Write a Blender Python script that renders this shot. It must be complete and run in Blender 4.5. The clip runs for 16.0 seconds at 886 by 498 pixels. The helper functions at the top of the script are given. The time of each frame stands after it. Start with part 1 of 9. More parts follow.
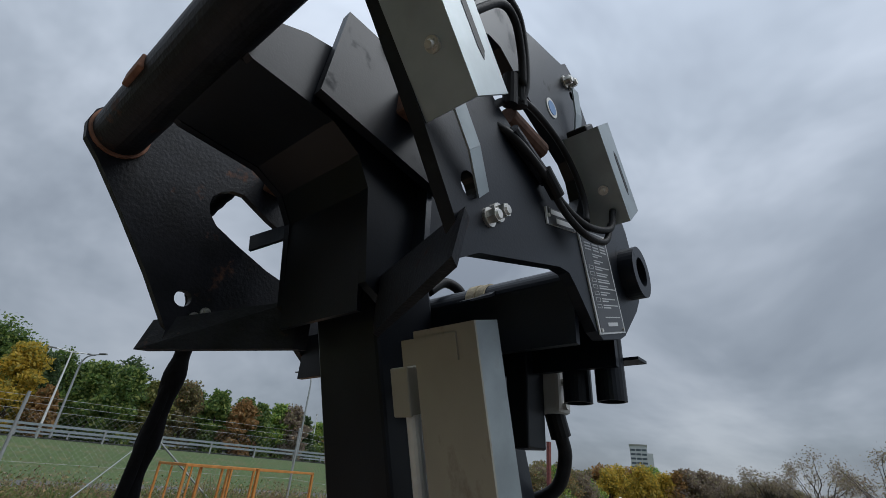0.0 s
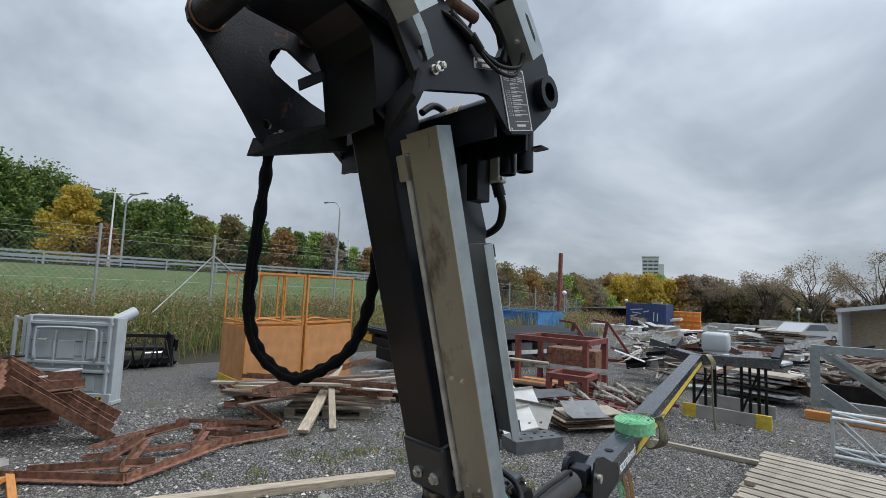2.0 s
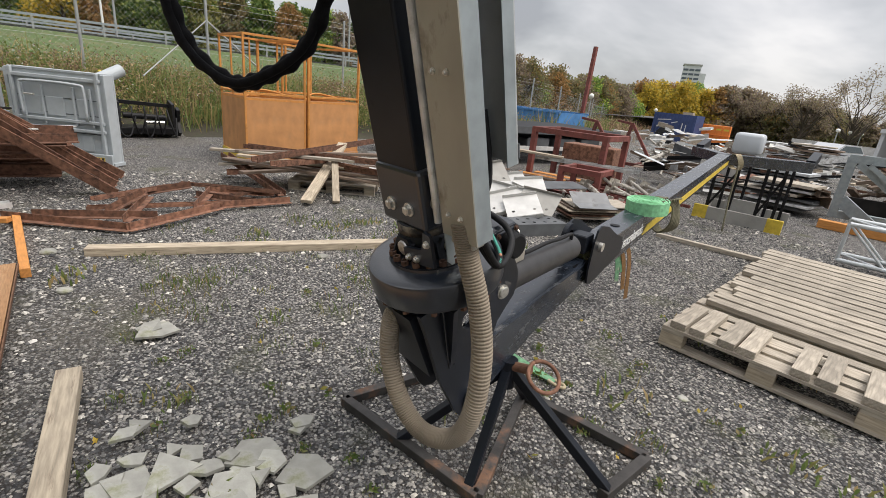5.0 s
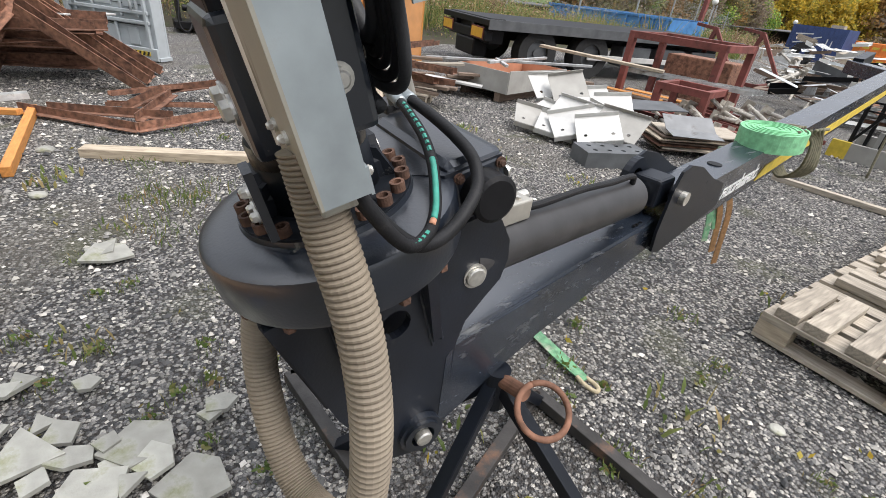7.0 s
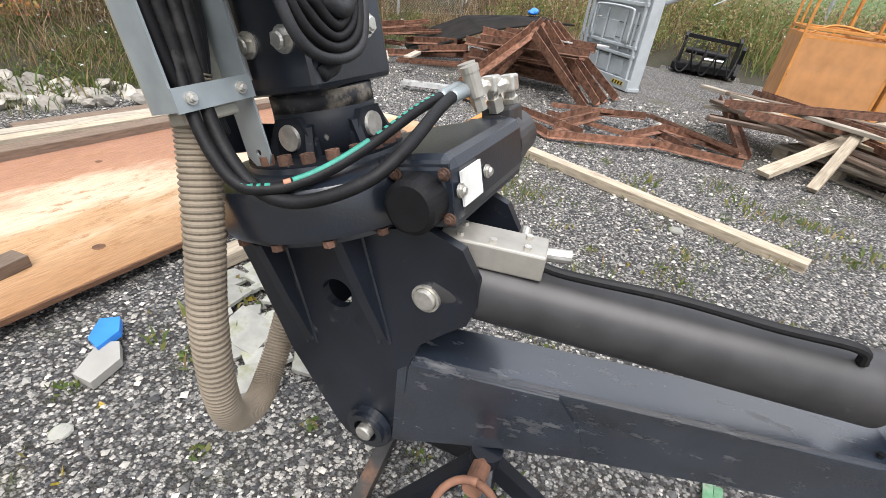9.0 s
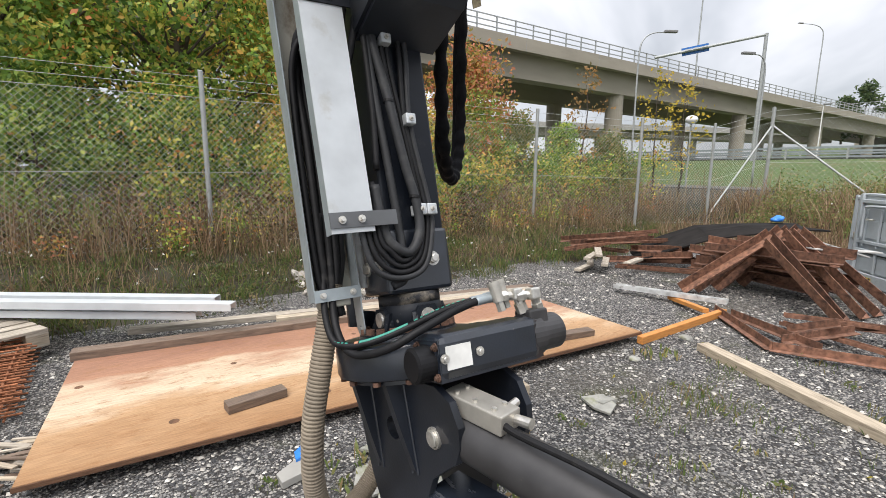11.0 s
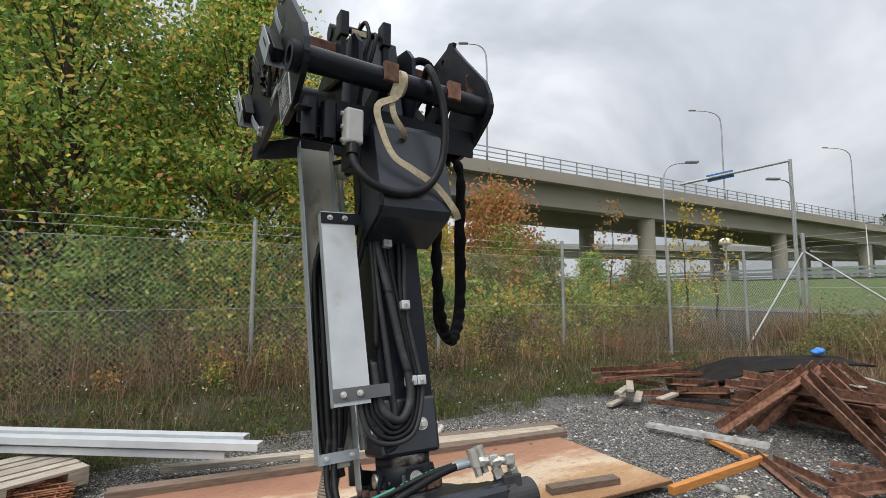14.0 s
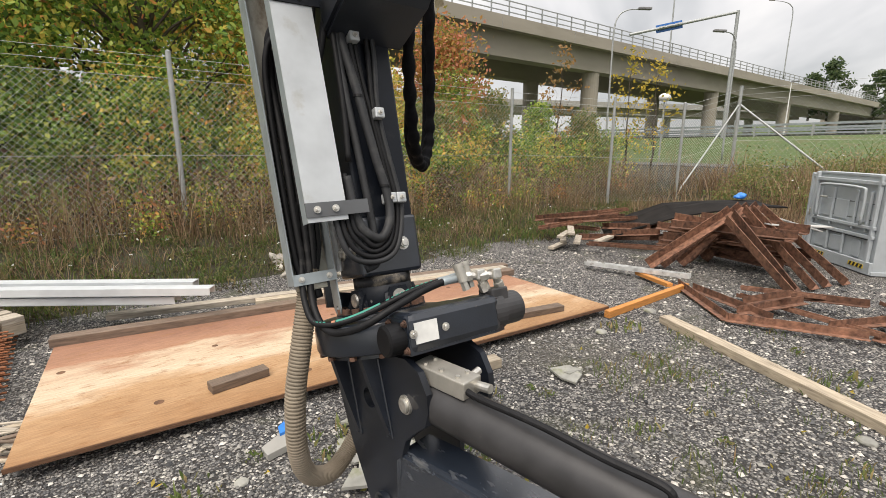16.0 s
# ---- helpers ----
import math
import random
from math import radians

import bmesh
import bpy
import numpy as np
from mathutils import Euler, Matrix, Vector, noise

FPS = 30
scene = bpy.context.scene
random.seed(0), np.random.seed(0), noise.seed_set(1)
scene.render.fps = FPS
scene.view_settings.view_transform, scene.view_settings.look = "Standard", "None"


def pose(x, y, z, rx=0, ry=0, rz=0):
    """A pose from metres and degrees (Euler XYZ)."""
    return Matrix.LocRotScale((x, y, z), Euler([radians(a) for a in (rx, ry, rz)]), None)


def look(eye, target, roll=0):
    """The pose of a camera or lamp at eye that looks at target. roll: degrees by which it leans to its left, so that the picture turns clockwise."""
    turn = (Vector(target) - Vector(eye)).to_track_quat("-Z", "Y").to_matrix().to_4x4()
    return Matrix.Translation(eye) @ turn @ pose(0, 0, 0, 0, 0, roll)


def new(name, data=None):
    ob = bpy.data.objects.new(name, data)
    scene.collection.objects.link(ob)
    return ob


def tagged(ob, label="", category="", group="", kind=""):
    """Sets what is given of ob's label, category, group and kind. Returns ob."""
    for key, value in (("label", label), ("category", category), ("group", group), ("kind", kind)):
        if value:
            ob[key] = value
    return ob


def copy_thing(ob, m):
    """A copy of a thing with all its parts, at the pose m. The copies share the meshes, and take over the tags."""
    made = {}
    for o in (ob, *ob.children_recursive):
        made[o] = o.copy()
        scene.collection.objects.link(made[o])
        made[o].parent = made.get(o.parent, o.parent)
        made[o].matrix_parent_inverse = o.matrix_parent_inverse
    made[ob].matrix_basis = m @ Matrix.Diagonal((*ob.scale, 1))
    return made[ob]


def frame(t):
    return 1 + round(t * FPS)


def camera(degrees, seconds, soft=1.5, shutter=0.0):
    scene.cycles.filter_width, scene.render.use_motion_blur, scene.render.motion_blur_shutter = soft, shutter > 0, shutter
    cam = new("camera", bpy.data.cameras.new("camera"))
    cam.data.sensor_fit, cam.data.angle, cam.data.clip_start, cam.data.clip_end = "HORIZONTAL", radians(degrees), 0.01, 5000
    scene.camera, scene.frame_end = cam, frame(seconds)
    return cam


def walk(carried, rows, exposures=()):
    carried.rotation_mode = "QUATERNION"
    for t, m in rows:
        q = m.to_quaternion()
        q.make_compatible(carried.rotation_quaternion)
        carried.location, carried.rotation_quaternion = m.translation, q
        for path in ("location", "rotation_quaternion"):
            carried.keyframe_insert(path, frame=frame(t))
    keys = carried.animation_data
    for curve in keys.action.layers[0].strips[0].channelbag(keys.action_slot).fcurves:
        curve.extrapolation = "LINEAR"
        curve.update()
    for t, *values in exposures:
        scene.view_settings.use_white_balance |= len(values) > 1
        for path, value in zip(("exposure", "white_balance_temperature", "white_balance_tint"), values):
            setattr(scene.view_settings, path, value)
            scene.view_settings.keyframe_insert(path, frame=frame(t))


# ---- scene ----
cam = camera(87.4, 16.0, soft=0.8)
PATH = [
    (0, (1.307, 0.716, 2.103), (0.022, 1.962, 2.994), 4.4),
    (0.5, (1.445, 0.606, 2.037), (0.114, 1.931, 2.723), 3.0),
    (1, (1.643, 0.491, 1.923), (0.263, 1.841, 2.445), 2.8),
    (1.5, (1.729, 0.452, 1.878), (0.308, 1.816, 2.226), 2.4),
    (2, (1.840, 0.369, 1.844), (0.378, 1.721, 2.028), 2.2),
    (2.5, (1.892, 0.359, 1.819), (0.398, 1.689, 1.867), 2.0),
    (3, (1.914, 0.384, 1.793), (0.417, 1.709, 1.713), 2.3),
    (3.5, (1.937, 0.403, 1.753), (0.45, 1.723, 1.538), 3.0),
    (4, (1.919, 0.471, 1.692), (0.452, 1.782, 1.331), 3.9),
    (4.5, (1.81, 0.578, 1.625), (0.377, 1.876, 1.116), 4.9),
    (5, (1.639, 0.717, 1.524), (0.244, 1.996, 0.876), 5.8),
    (5.2, (1.591, 0.766, 1.497), (0.211, 2.033, 0.798), 6.1),
    (7.3, (1.263, 1.608, 1.348), (-0.202, 2.484, 0.306), 6.9),
    (7.5, (1.27, 1.715, 1.344), (-0.244, 2.492, 0.294), 6.0),
    (8, (1.31, 1.953, 1.355), (-0.351, 2.302, 0.298), 5.1),
    (8.5, (1.286, 2.089, 1.336), (-0.409, 1.932, 0.284), 6.8),
    (9, (1.245, 2.253, 1.362), (-0.323, 1.579, 0.319), 7.1),
    (9.5, (1.188, 2.453, 1.404), (-0.2, 1.342, 0.488), 6.4),
    (10, (1.173, 2.6, 1.447), (-0.066, 1.207, 0.722), 3.3),
    (10.2, (1.186, 2.659, 1.453), (-0.017, 1.196, 0.81), 2.6),
    (12.3, (1.236, 3.182, 1.669), (0.259, 1.437, 1.718), -0.7),
    (12.5, (1.241, 3.209, 1.685), (0.272, 1.462, 1.775), -0.6),
    (13, (1.243, 3.251, 1.717), (0.288, 1.502, 1.892), -0.4),
    (13.5, (1.236, 3.243, 1.724), (0.284, 1.497, 1.933), -0.1),
    (14, (1.228, 3.237, 1.719), (0.272, 1.49, 1.903), 0.1),
    (14.5, (1.221, 3.225, 1.694), (0.252, 1.477, 1.787), 0.4),
    (15, (1.221, 3.203, 1.662), (0.227, 1.468, 1.618), 0.7),
    (15.5, (1.229, 3.134, 1.615), (0.18, 1.445, 1.398), 0.6),
    (16, (1.256, 3.008, 1.555), (0.104, 1.427, 1.136), 0.3),
]
walk(cam, [(t, look(eye, target, roll)) for t, eye, target, roll in PATH],
     exposures=[(0, -0.2, 5850, 8), (0.5, -0.1, 5850, 8), (1, 0.08, 5950, 8), (1.5, 0.25, 6000, 8), (2, 0.35, 6000, 8), (3.5, 0.5, 6150, 10), (4.4, 0.52, 6250, 10), (4.9, 0.7, 6750, 12), (5.2, 0.75, 6750, 12), (7.3, 1.14, 6450, 12), (8.5, 1.3, 6450, 12), (10.2, 1.05, 6500, 12), (12.3, 0.84, 6550, 12), (14, 0.55, 6450, 10), (15.2, 0.68, 6650, 11), (16, 0.88, 7000, 12)])

# ---- world and sun: overcast autumn sky ----
def make_world():
    w = bpy.data.worlds.new("overcast_sky")
    scene.world = w
    w.use_nodes = True
    nt = w.node_tree
    nt.nodes.clear()
    N, L = nt.nodes.new, nt.links.new
    out, bg = N("ShaderNodeOutputWorld"), N("ShaderNodeBackground")
    sky = N("ShaderNodeTexSky")
    sky.sky_type, sky.sun_disc = "NISHITA", False
    sky.sun_elevation, sky.sun_rotation = radians(SUN_ELEV), radians(SUN_ROT)
    skym = N("ShaderNodeMix")
    skym.data_type, skym.blend_type = "RGBA", "MULTIPLY"
    skym.inputs[0].default_value = 1.0
    L(sky.outputs[0], skym.inputs[6])
    skym.inputs[7].default_value = (0.015, 0.015, 0.015, 1)
    co = N("ShaderNodeTexCoord")
    sep = N("ShaderNodeSeparateXYZ")
    L(co.outputs["Generated"], sep.inputs[0])
    # project the view direction on a cloud deck
    zc = N("ShaderNodeMath"); zc.operation = "MAXIMUM"; zc.inputs[1].default_value = 0.02
    L(sep.outputs[2], zc.inputs[0])
    za = N("ShaderNodeMath"); za.operation = "ADD"; za.inputs[1].default_value = 0.62
    L(zc.outputs[0], za.inputs[0])
    dx = N("ShaderNodeMath"); dx.operation = "DIVIDE"
    dy = N("ShaderNodeMath"); dy.operation = "DIVIDE"
    L(sep.outputs[0], dx.inputs[0]); L(za.outputs[0], dx.inputs[1])
    L(sep.outputs[1], dy.inputs[0]); L(za.outputs[0], dy.inputs[1])
    comb = N("ShaderNodeCombineXYZ")
    L(dx.outputs[0], comb.inputs[0]); L(dy.outputs[0], comb.inputs[1])
    comb.inputs[2].default_value = 3.7
    big = N("ShaderNodeTexNoise")
    big.inputs["Scale"].default_value, big.inputs["Detail"].default_value = 1.9, 5.0
    big.inputs["Roughness"].default_value, big.inputs["Distortion"].default_value = 0.54, 0.35
    L(comb.outputs[0], big.inputs["Vector"])
    ramp = N("ShaderNodeValToRGB")
    e = ramp.color_ramp.elements
    e[0].position, e[0].color = 0.36, (0.33, 0.345, 0.37, 1)
    e[1].position, e[1].color = 0.68, (0.77, 0.775, 0.785, 1)
    m = e.new(0.48); m.color = (0.46, 0.48, 0.505, 1)
    m = e.new(0.57); m.color = (0.60, 0.615, 0.64, 1)
    L(big.outputs["Fac"], ramp.inputs[0])
    add = N("ShaderNodeMix")
    add.data_type, add.blend_type = "RGBA", "ADD"
    add.inputs[0].default_value = 1.0
    L(ramp.outputs[0], add.inputs[6]); L(skym.outputs[2], add.inputs[7])
    # an overcast sky is brighter overhead than at the horizon
    z2 = N("ShaderNodeMath"); z2.operation = "MULTIPLY"
    L(zc.outputs[0], z2.inputs[0]); L(zc.outputs[0], z2.inputs[1])
    zr = N("ShaderNodeMapRange")
    zr.inputs[3].default_value, zr.inputs[4].default_value = 0.85, 2.6
    L(z2.outputs[0], zr.inputs[0])
    grad = N("ShaderNodeMix")
    grad.data_type, grad.blend_type = "RGBA", "MULTIPLY"
    grad.inputs[0].default_value = 1.0
    L(add.outputs[2], grad.inputs[6]); L(zr.outputs[0], grad.inputs[7])
    L(grad.outputs[2], bg.inputs[0])
    bg.inputs[1].default_value = SKY_STRENGTH
    L(bg.outputs[0], out.inputs[0])


SUN_ELEV, SUN_ROT, SKY_STRENGTH = 58.0, 60.0, 0.75
make_world()
sun_data = bpy.data.lights.new("sun", "SUN")
sun_data.energy, sun_data.angle, sun_data.color = 1.75, radians(40), (1.0, 0.955, 0.89)
sun = new("sun", sun_data)
sun.matrix_world = look((0, 0, 30), (-16.2, -9.4, 0.0))


# ---- materials ----
def mat(name, base, rough=0.6, metal=0.0, var=0.25, scale=8.0, second=None, second_at=0.58, second_soft=0.1,
        second_scale=3.0, bump=0.15, bump_scale=60.0, rand=0.0, stretch=None, spec=0.5, second_rough=None, detail=6.0, ior=1.5):
    """A surface with grain, a stain or wear colour of its own shape, and fine relief, at real size."""
    m = bpy.data.materials.new(name)
    m.use_nodes = True
    nt = m.node_tree
    N, L = nt.nodes.new, nt.links.new
    b = nt.nodes["Principled BSDF"]
    b.inputs["Roughness"].default_value, b.inputs["Metallic"].default_value = rough, metal
    b.inputs["Specular IOR Level"].default_value, b.inputs["IOR"].default_value = spec, ior
    co = N("ShaderNodeTexCoord")
    vec = co.outputs["Object"]
    if stretch:
        mp = N("ShaderNodeMapping")
        mp.inputs["Scale"].default_value = stretch
        L(vec, mp.inputs[0])
        vec = mp.outputs[0]
    n1 = N("ShaderNodeTexNoise")
    n1.inputs["Scale"].default_value, n1.inputs["Detail"].default_value = scale, detail
    L(vec, n1.inputs["Vector"])
    hsv = N("ShaderNodeHueSaturation")
    hsv.inputs["Color"].default_value = (*base, 1)
    mr = N("ShaderNodeMapRange")
    mr.inputs[1].default_value, mr.inputs[2].default_value = 0.3, 0.7
    mr.inputs[3].default_value, mr.inputs[4].default_value = 1 - var, 1 + var
    L(n1.outputs["Fac"], mr.inputs[0])
    val = mr.outputs[0]
    if rand:
        oi = N("ShaderNodeObjectInfo")
        r2 = N("ShaderNodeMapRange")
        r2.inputs[3].default_value, r2.inputs[4].default_value = 1 - rand, 1 + rand
        L(oi.outputs["Random"], r2.inputs[0])
        mu = N("ShaderNodeMath"); mu.operation = "MULTIPLY"
        L(val, mu.inputs[0]); L(r2.outputs[0], mu.inputs[1])
        val = mu.outputs[0]
    L(val, hsv.inputs["Value"])
    if second:
        n2 = N("ShaderNodeTexNoise")
        n2.inputs["Scale"].default_value, n2.inputs["Detail"].default_value = second_scale, 8.0
        n2.inputs["Roughness"].default_value = 0.65
        L(vec, n2.inputs["Vector"])
        sr = N("ShaderNodeMapRange")
        sr.inputs[1].default_value, sr.inputs[2].default_value = second_at, second_at + second_soft
        L(n2.outputs["Fac"], sr.inputs[0])
        mx = N("ShaderNodeMix"); mx.data_type = "RGBA"
        L(sr.outputs[0], mx.inputs[0]); mx.inputs[6].default_value = (*base, 1)
        mx.inputs[7].default_value = (*second, 1)
        L(mx.outputs[2], hsv.inputs["Color"])
        rr = N("ShaderNodeMapRange")
        rr.inputs[3].default_value = rough
        rr.inputs[4].default_value = second_rough if second_rough is not None else min(1.0, rough + 0.3)
        L(sr.outputs[0], rr.inputs[0]); L(rr.outputs[0], b.inputs["Roughness"])
        if metal:
            mm = N("ShaderNodeMapRange")
            mm.inputs[3].default_value, mm.inputs[4].default_value = metal, 0.0
            L(sr.outputs[0], mm.inputs[0]); L(mm.outputs[0], b.inputs["Metallic"])
    L(hsv.outputs[0], b.inputs["Base Color"])
    if bump:
        n3 = N("ShaderNodeTexNoise")
        n3.inputs["Scale"].default_value, n3.inputs["Detail"].default_value = bump_scale, 4.0
        L(vec, n3.inputs["Vector"])
        bp = N("ShaderNodeBump")
        bp.inputs["Strength"].default_value, bp.inputs["Distance"].default_value = bump, 0.004
        L(n3.outputs["Fac"], bp.inputs["Height"]); L(bp.outputs[0], b.inputs["Normal"])
    return m


def leaf_mat(name, cols, rough=0.6):
    """Leaves whose colour varies from leaf to leaf; thin, so some light comes through."""
    m = bpy.data.materials.new(name)
    m.use_nodes = True
    nt = m.node_tree
    N, L = nt.nodes.new, nt.links.new
    b = nt.nodes["Principled BSDF"]
    b.inputs["Roughness"].default_value = rough
    geo = N("ShaderNodeNewGeometry")
    rp = N("ShaderNodeValToRGB")
    rp.color_ramp.interpolation = "LINEAR"
    e = rp.color_ramp.elements
    while len(e) < len(cols):
        e.new(0.5)
    for k, (p, c) in enumerate(cols):
        e[k].position, e[k].color = p, (*c, 1)
    L(geo.outputs["Random Per Island"], rp.inputs[0])
    L(rp.outputs[0], b.inputs["Base Color"])
    tr = N("ShaderNodeBsdfTranslucent")
    L(rp.outputs[0], tr.inputs[0])
    ms = N("ShaderNodeMixShader")
    ms.inputs[0].default_value = 0.5
    out = nt.nodes["Material Output"]
    L(b.outputs[0], ms.inputs[1]); L(tr.outputs[0], ms.inputs[2]); L(ms.outputs[0], out.inputs[0])
    return m


def stone_mat(name, cols, rough=0.85):
    m = bpy.data.materials.new(name)
    m.use_nodes = True
    nt = m.node_tree
    N, L = nt.nodes.new, nt.links.new
    b = nt.nodes["Principled BSDF"]
    b.inputs["Roughness"].default_value = rough
    geo = N("ShaderNodeNewGeometry")
    rp = N("ShaderNodeValToRGB")
    e = rp.color_ramp.elements
    while len(e) < len(cols):
        e.new(0.5)
    for k, (p, c) in enumerate(cols):
        e[k].position, e[k].color = p, (*c, 1)
    L(geo.outputs["Random Per Island"], rp.inputs[0])
    L(rp.outputs[0], b.inputs["Base Color"])
    return m


BLACK = mat("black_paint", (0.0055, 0.0075, 0.012), 0.38, spec=0.28, var=0.35, scale=8, second=(0.022, 0.024, 0.027), second_at=0.62, second_soft=0.10, second_scale=12, bump=0.05, bump_scale=220)
BOOMPAINT = mat("satin_black_boom_paint", (0.017, 0.023, 0.034), 0.25, ior=2.1, spec=0.5, var=0.5, scale=5, second=(0.11, 0.115, 0.12), second_at=0.60, second_soft=0.10, second_scale=14, stretch=(2.2, 0.6, 2.2), bump=0.06, bump_scale=150)
BLACKSCRATCH = mat("black_paint_scuffed", (0.0095, 0.013, 0.020), 0.28, ior=1.75, spec=0.5, var=0.35, scale=10, second=(0.085, 0.083, 0.08), second_at=0.66, second_soft=0.04, second_scale=26, bump=0.1, bump_scale=180)
NECKPAINT = mat("black_paint_dusty", (0.009, 0.011, 0.015), 0.45, spec=0.22, var=0.35, scale=10, second=(0.13, 0.125, 0.115), second_at=0.64, second_soft=0.06, second_scale=24, bump=0.12)
CHEEKPAINT = mat("black_paint_worn_edges", (0.0075, 0.010, 0.016), 0.36, ior=1.6, spec=0.5, var=0.4, scale=6, second=(0.05, 0.05, 0.05), second_at=0.64, second_soft=0.07, second_scale=18, bump=0.1, bump_scale=160)
NECKWORN = mat("rubbed_pale_paint", (0.02, 0.02, 0.022), 0.6, spec=0.3, var=0.4, scale=12, second=(0.19, 0.165, 0.13), second_at=0.46, second_soft=0.10, second_scale=9, bump=0.2)
HOSEGREY = mat("dusty_rubber_hose", (0.026, 0.027, 0.029), 0.55, spec=0.35, var=0.25, scale=20, second=(0.075, 0.075, 0.073), second_at=0.55, second_soft=0.2, second_scale=8, bump=0.25, bump_scale=220)
GUARDPAINT = mat("satin_black_guard", (0.022, 0.026, 0.034), 0.34, spec=0.5, var=0.3, scale=5, second=(0.05, 0.054, 0.06), second_at=0.55, second_soft=0.25, second_scale=6, bump=0.05, bump_scale=160)
CYLGREY = mat("cylinder_black", (0.038, 0.037, 0.038), 0.42, spec=0.42, var=0.25, scale=14, second=(0.10, 0.09, 0.08), second_at=0.68, second_soft=0.05, second_scale=16, bump=0.06)
GALV = mat("galvanised_steel", (0.31, 0.35, 0.365), 0.42, 0.4, var=0.16, scale=14, second=(0.25, 0.26, 0.255), second_at=0.60, second_soft=0.1, second_scale=7, bump=0.04, second_rough=0.55)
BEIGE = mat("dirty_galvanised_cover", (0.36, 0.345, 0.29), 0.52, 0.35, var=0.16, scale=5, second=(0.105, 0.078, 0.05), second_at=0.535, second_soft=0.13, second_scale=5, bump=0.05, stretch=(1, 1, 0.5))
PALEGALV = mat("pale_grey_lid", (0.52, 0.545, 0.555), 0.45, 0.35, var=0.14, scale=7, second=(0.40, 0.385, 0.35), second_at=0.60, second_soft=0.16, second_scale=6, bump=0.03)
NEWZINC = mat("fresh_zinc_channel", (0.56, 0.59, 0.61), 0.5, 0.15, var=0.08, scale=6, second=(0.55, 0.57, 0.58), second_at=0.6, second_soft=0.15, second_scale=4, bump=0.03)
ZINC = mat("zinc_bolt", (0.62, 0.60, 0.55), 0.35, 0.8, var=0.2, scale=60, bump=0.1)
CHROME = mat("chrome_rod", (0.75, 0.76, 0.77), 0.12, 1.0, var=0.03, bump=0.0)
ALUVALVE = mat("aluminium_block", (0.42, 0.40, 0.355), 0.45, 0.6, var=0.15, scale=20, bump=0.06)
RUBBER = mat("black_rubber_hose", (0.010, 0.010, 0.011), 0.55, spec=0.25, var=0.3, scale=30, second=(0.045, 0.043, 0.04), second_at=0.60, second_soft=0.2, second_scale=18, bump=0.2, bump_scale=200)
SLEEVE = mat("black_hose_sleeve", (0.005, 0.005, 0.006), 0.85, spec=0.15, var=0.4, scale=40, bump=0.5, bump_scale=160)
TEAL = mat("teal_hose_print", (0.035, 0.25, 0.19), 0.55, var=0.2, scale=60, bump=0.0)
DUCT = mat("taupe_corrugated_hose", (0.215, 0.178, 0.132), 0.7, var=0.2, scale=9, second=(0.15, 0.125, 0.10), second_at=0.58, second_soft=0.2, second_scale=8, bump=0.1)
RUST = mat("rust", (0.18, 0.088, 0.055), 0.85, var=0.5, scale=22, second=(0.085, 0.044, 0.031), second_at=0.52, second_soft=0.15, second_scale=9, bump=0.25, bump_scale=110, rand=0.32)
MESHRUST = mat("orange_rust", (0.26, 0.10, 0.045), 0.9, var=0.4, scale=30, bump=0.3, rand=0.25)
RUSTBOLT = mat("rusty_bolt", (0.10, 0.052, 0.034), 0.85, var=0.4, scale=50, bump=0.4, bump_scale=200, rand=0.25)
RUSTEDGE = mat("rusty_black_paint", (0.011, 0.012, 0.016), 0.5, spec=0.25, var=0.5, scale=14, second=(0.13, 0.06, 0.035), second_at=0.60, second_soft=0.1, second_scale=10, bump=0.3, bump_scale=120)
STANDPAINT = mat("worn_rusty_stand_paint", (0.045, 0.042, 0.040), 0.6, spec=0.3, var=0.4, scale=10, second=(0.15, 0.085, 0.055), second_at=0.53, second_soft=0.12, second_scale=7, bump=0.3, bump_scale=120)
REDSTEEL = mat("oxide_red_steel", (0.17, 0.05, 0.04), 0.75, var=0.3, scale=9, second=(0.10, 0.045, 0.035), second_at=0.55, second_soft=0.15, second_scale=7, bump=0.2, rand=0.15)
SALMON = mat("faded_salmon_paint", (0.42, 0.20, 0.12), 0.7, var=0.2, scale=4, second=(0.33, 0.25, 0.2), second_at=0.55, second_soft=0.2, second_scale=3, bump=0.1)
ORANGE = mat("faded_orange_paint", (0.49, 0.235, 0.09), 0.62, var=0.18, scale=4, second=(0.46, 0.25, 0.12), second_at=0.55, second_soft=0.2, second_scale=3.5, bump=0.12, bump_scale=70)
ORANGE2 = mat("orange_frame_paint", (0.55, 0.23, 0.05), 0.6, var=0.2, scale=12, second=(0.22, 0.09, 0.03), second_at=0.63, second_soft=0.08, second_scale=14, bump=0.1)
YELLOW = mat("yellow_paint", (0.60, 0.44, 0.05), 0.6, var=0.2, scale=14, second=(0.2, 0.14, 0.04), second_at=0.62, second_soft=0.1, second_scale=12, bump=0.05)
GREYPAINT = mat("light_grey_blue_paint", (0.40, 0.435, 0.455), 0.5, var=0.1, scale=5, second=(0.28, 0.29, 0.28), second_at=0.62, second_soft=0.15, second_scale=5, bump=0.05)
BLUE = mat("blue_container_paint", (0.06, 0.20, 0.44), 0.55, var=0.2, scale=3, second=(0.035, 0.09, 0.2), second_at=0.58, second_soft=0.15, second_scale=2, bump=0.05)
NAVY = mat("navy_container_paint", (0.035, 0.06, 0.16), 0.6, var=0.2, scale=3, bump=0.05)
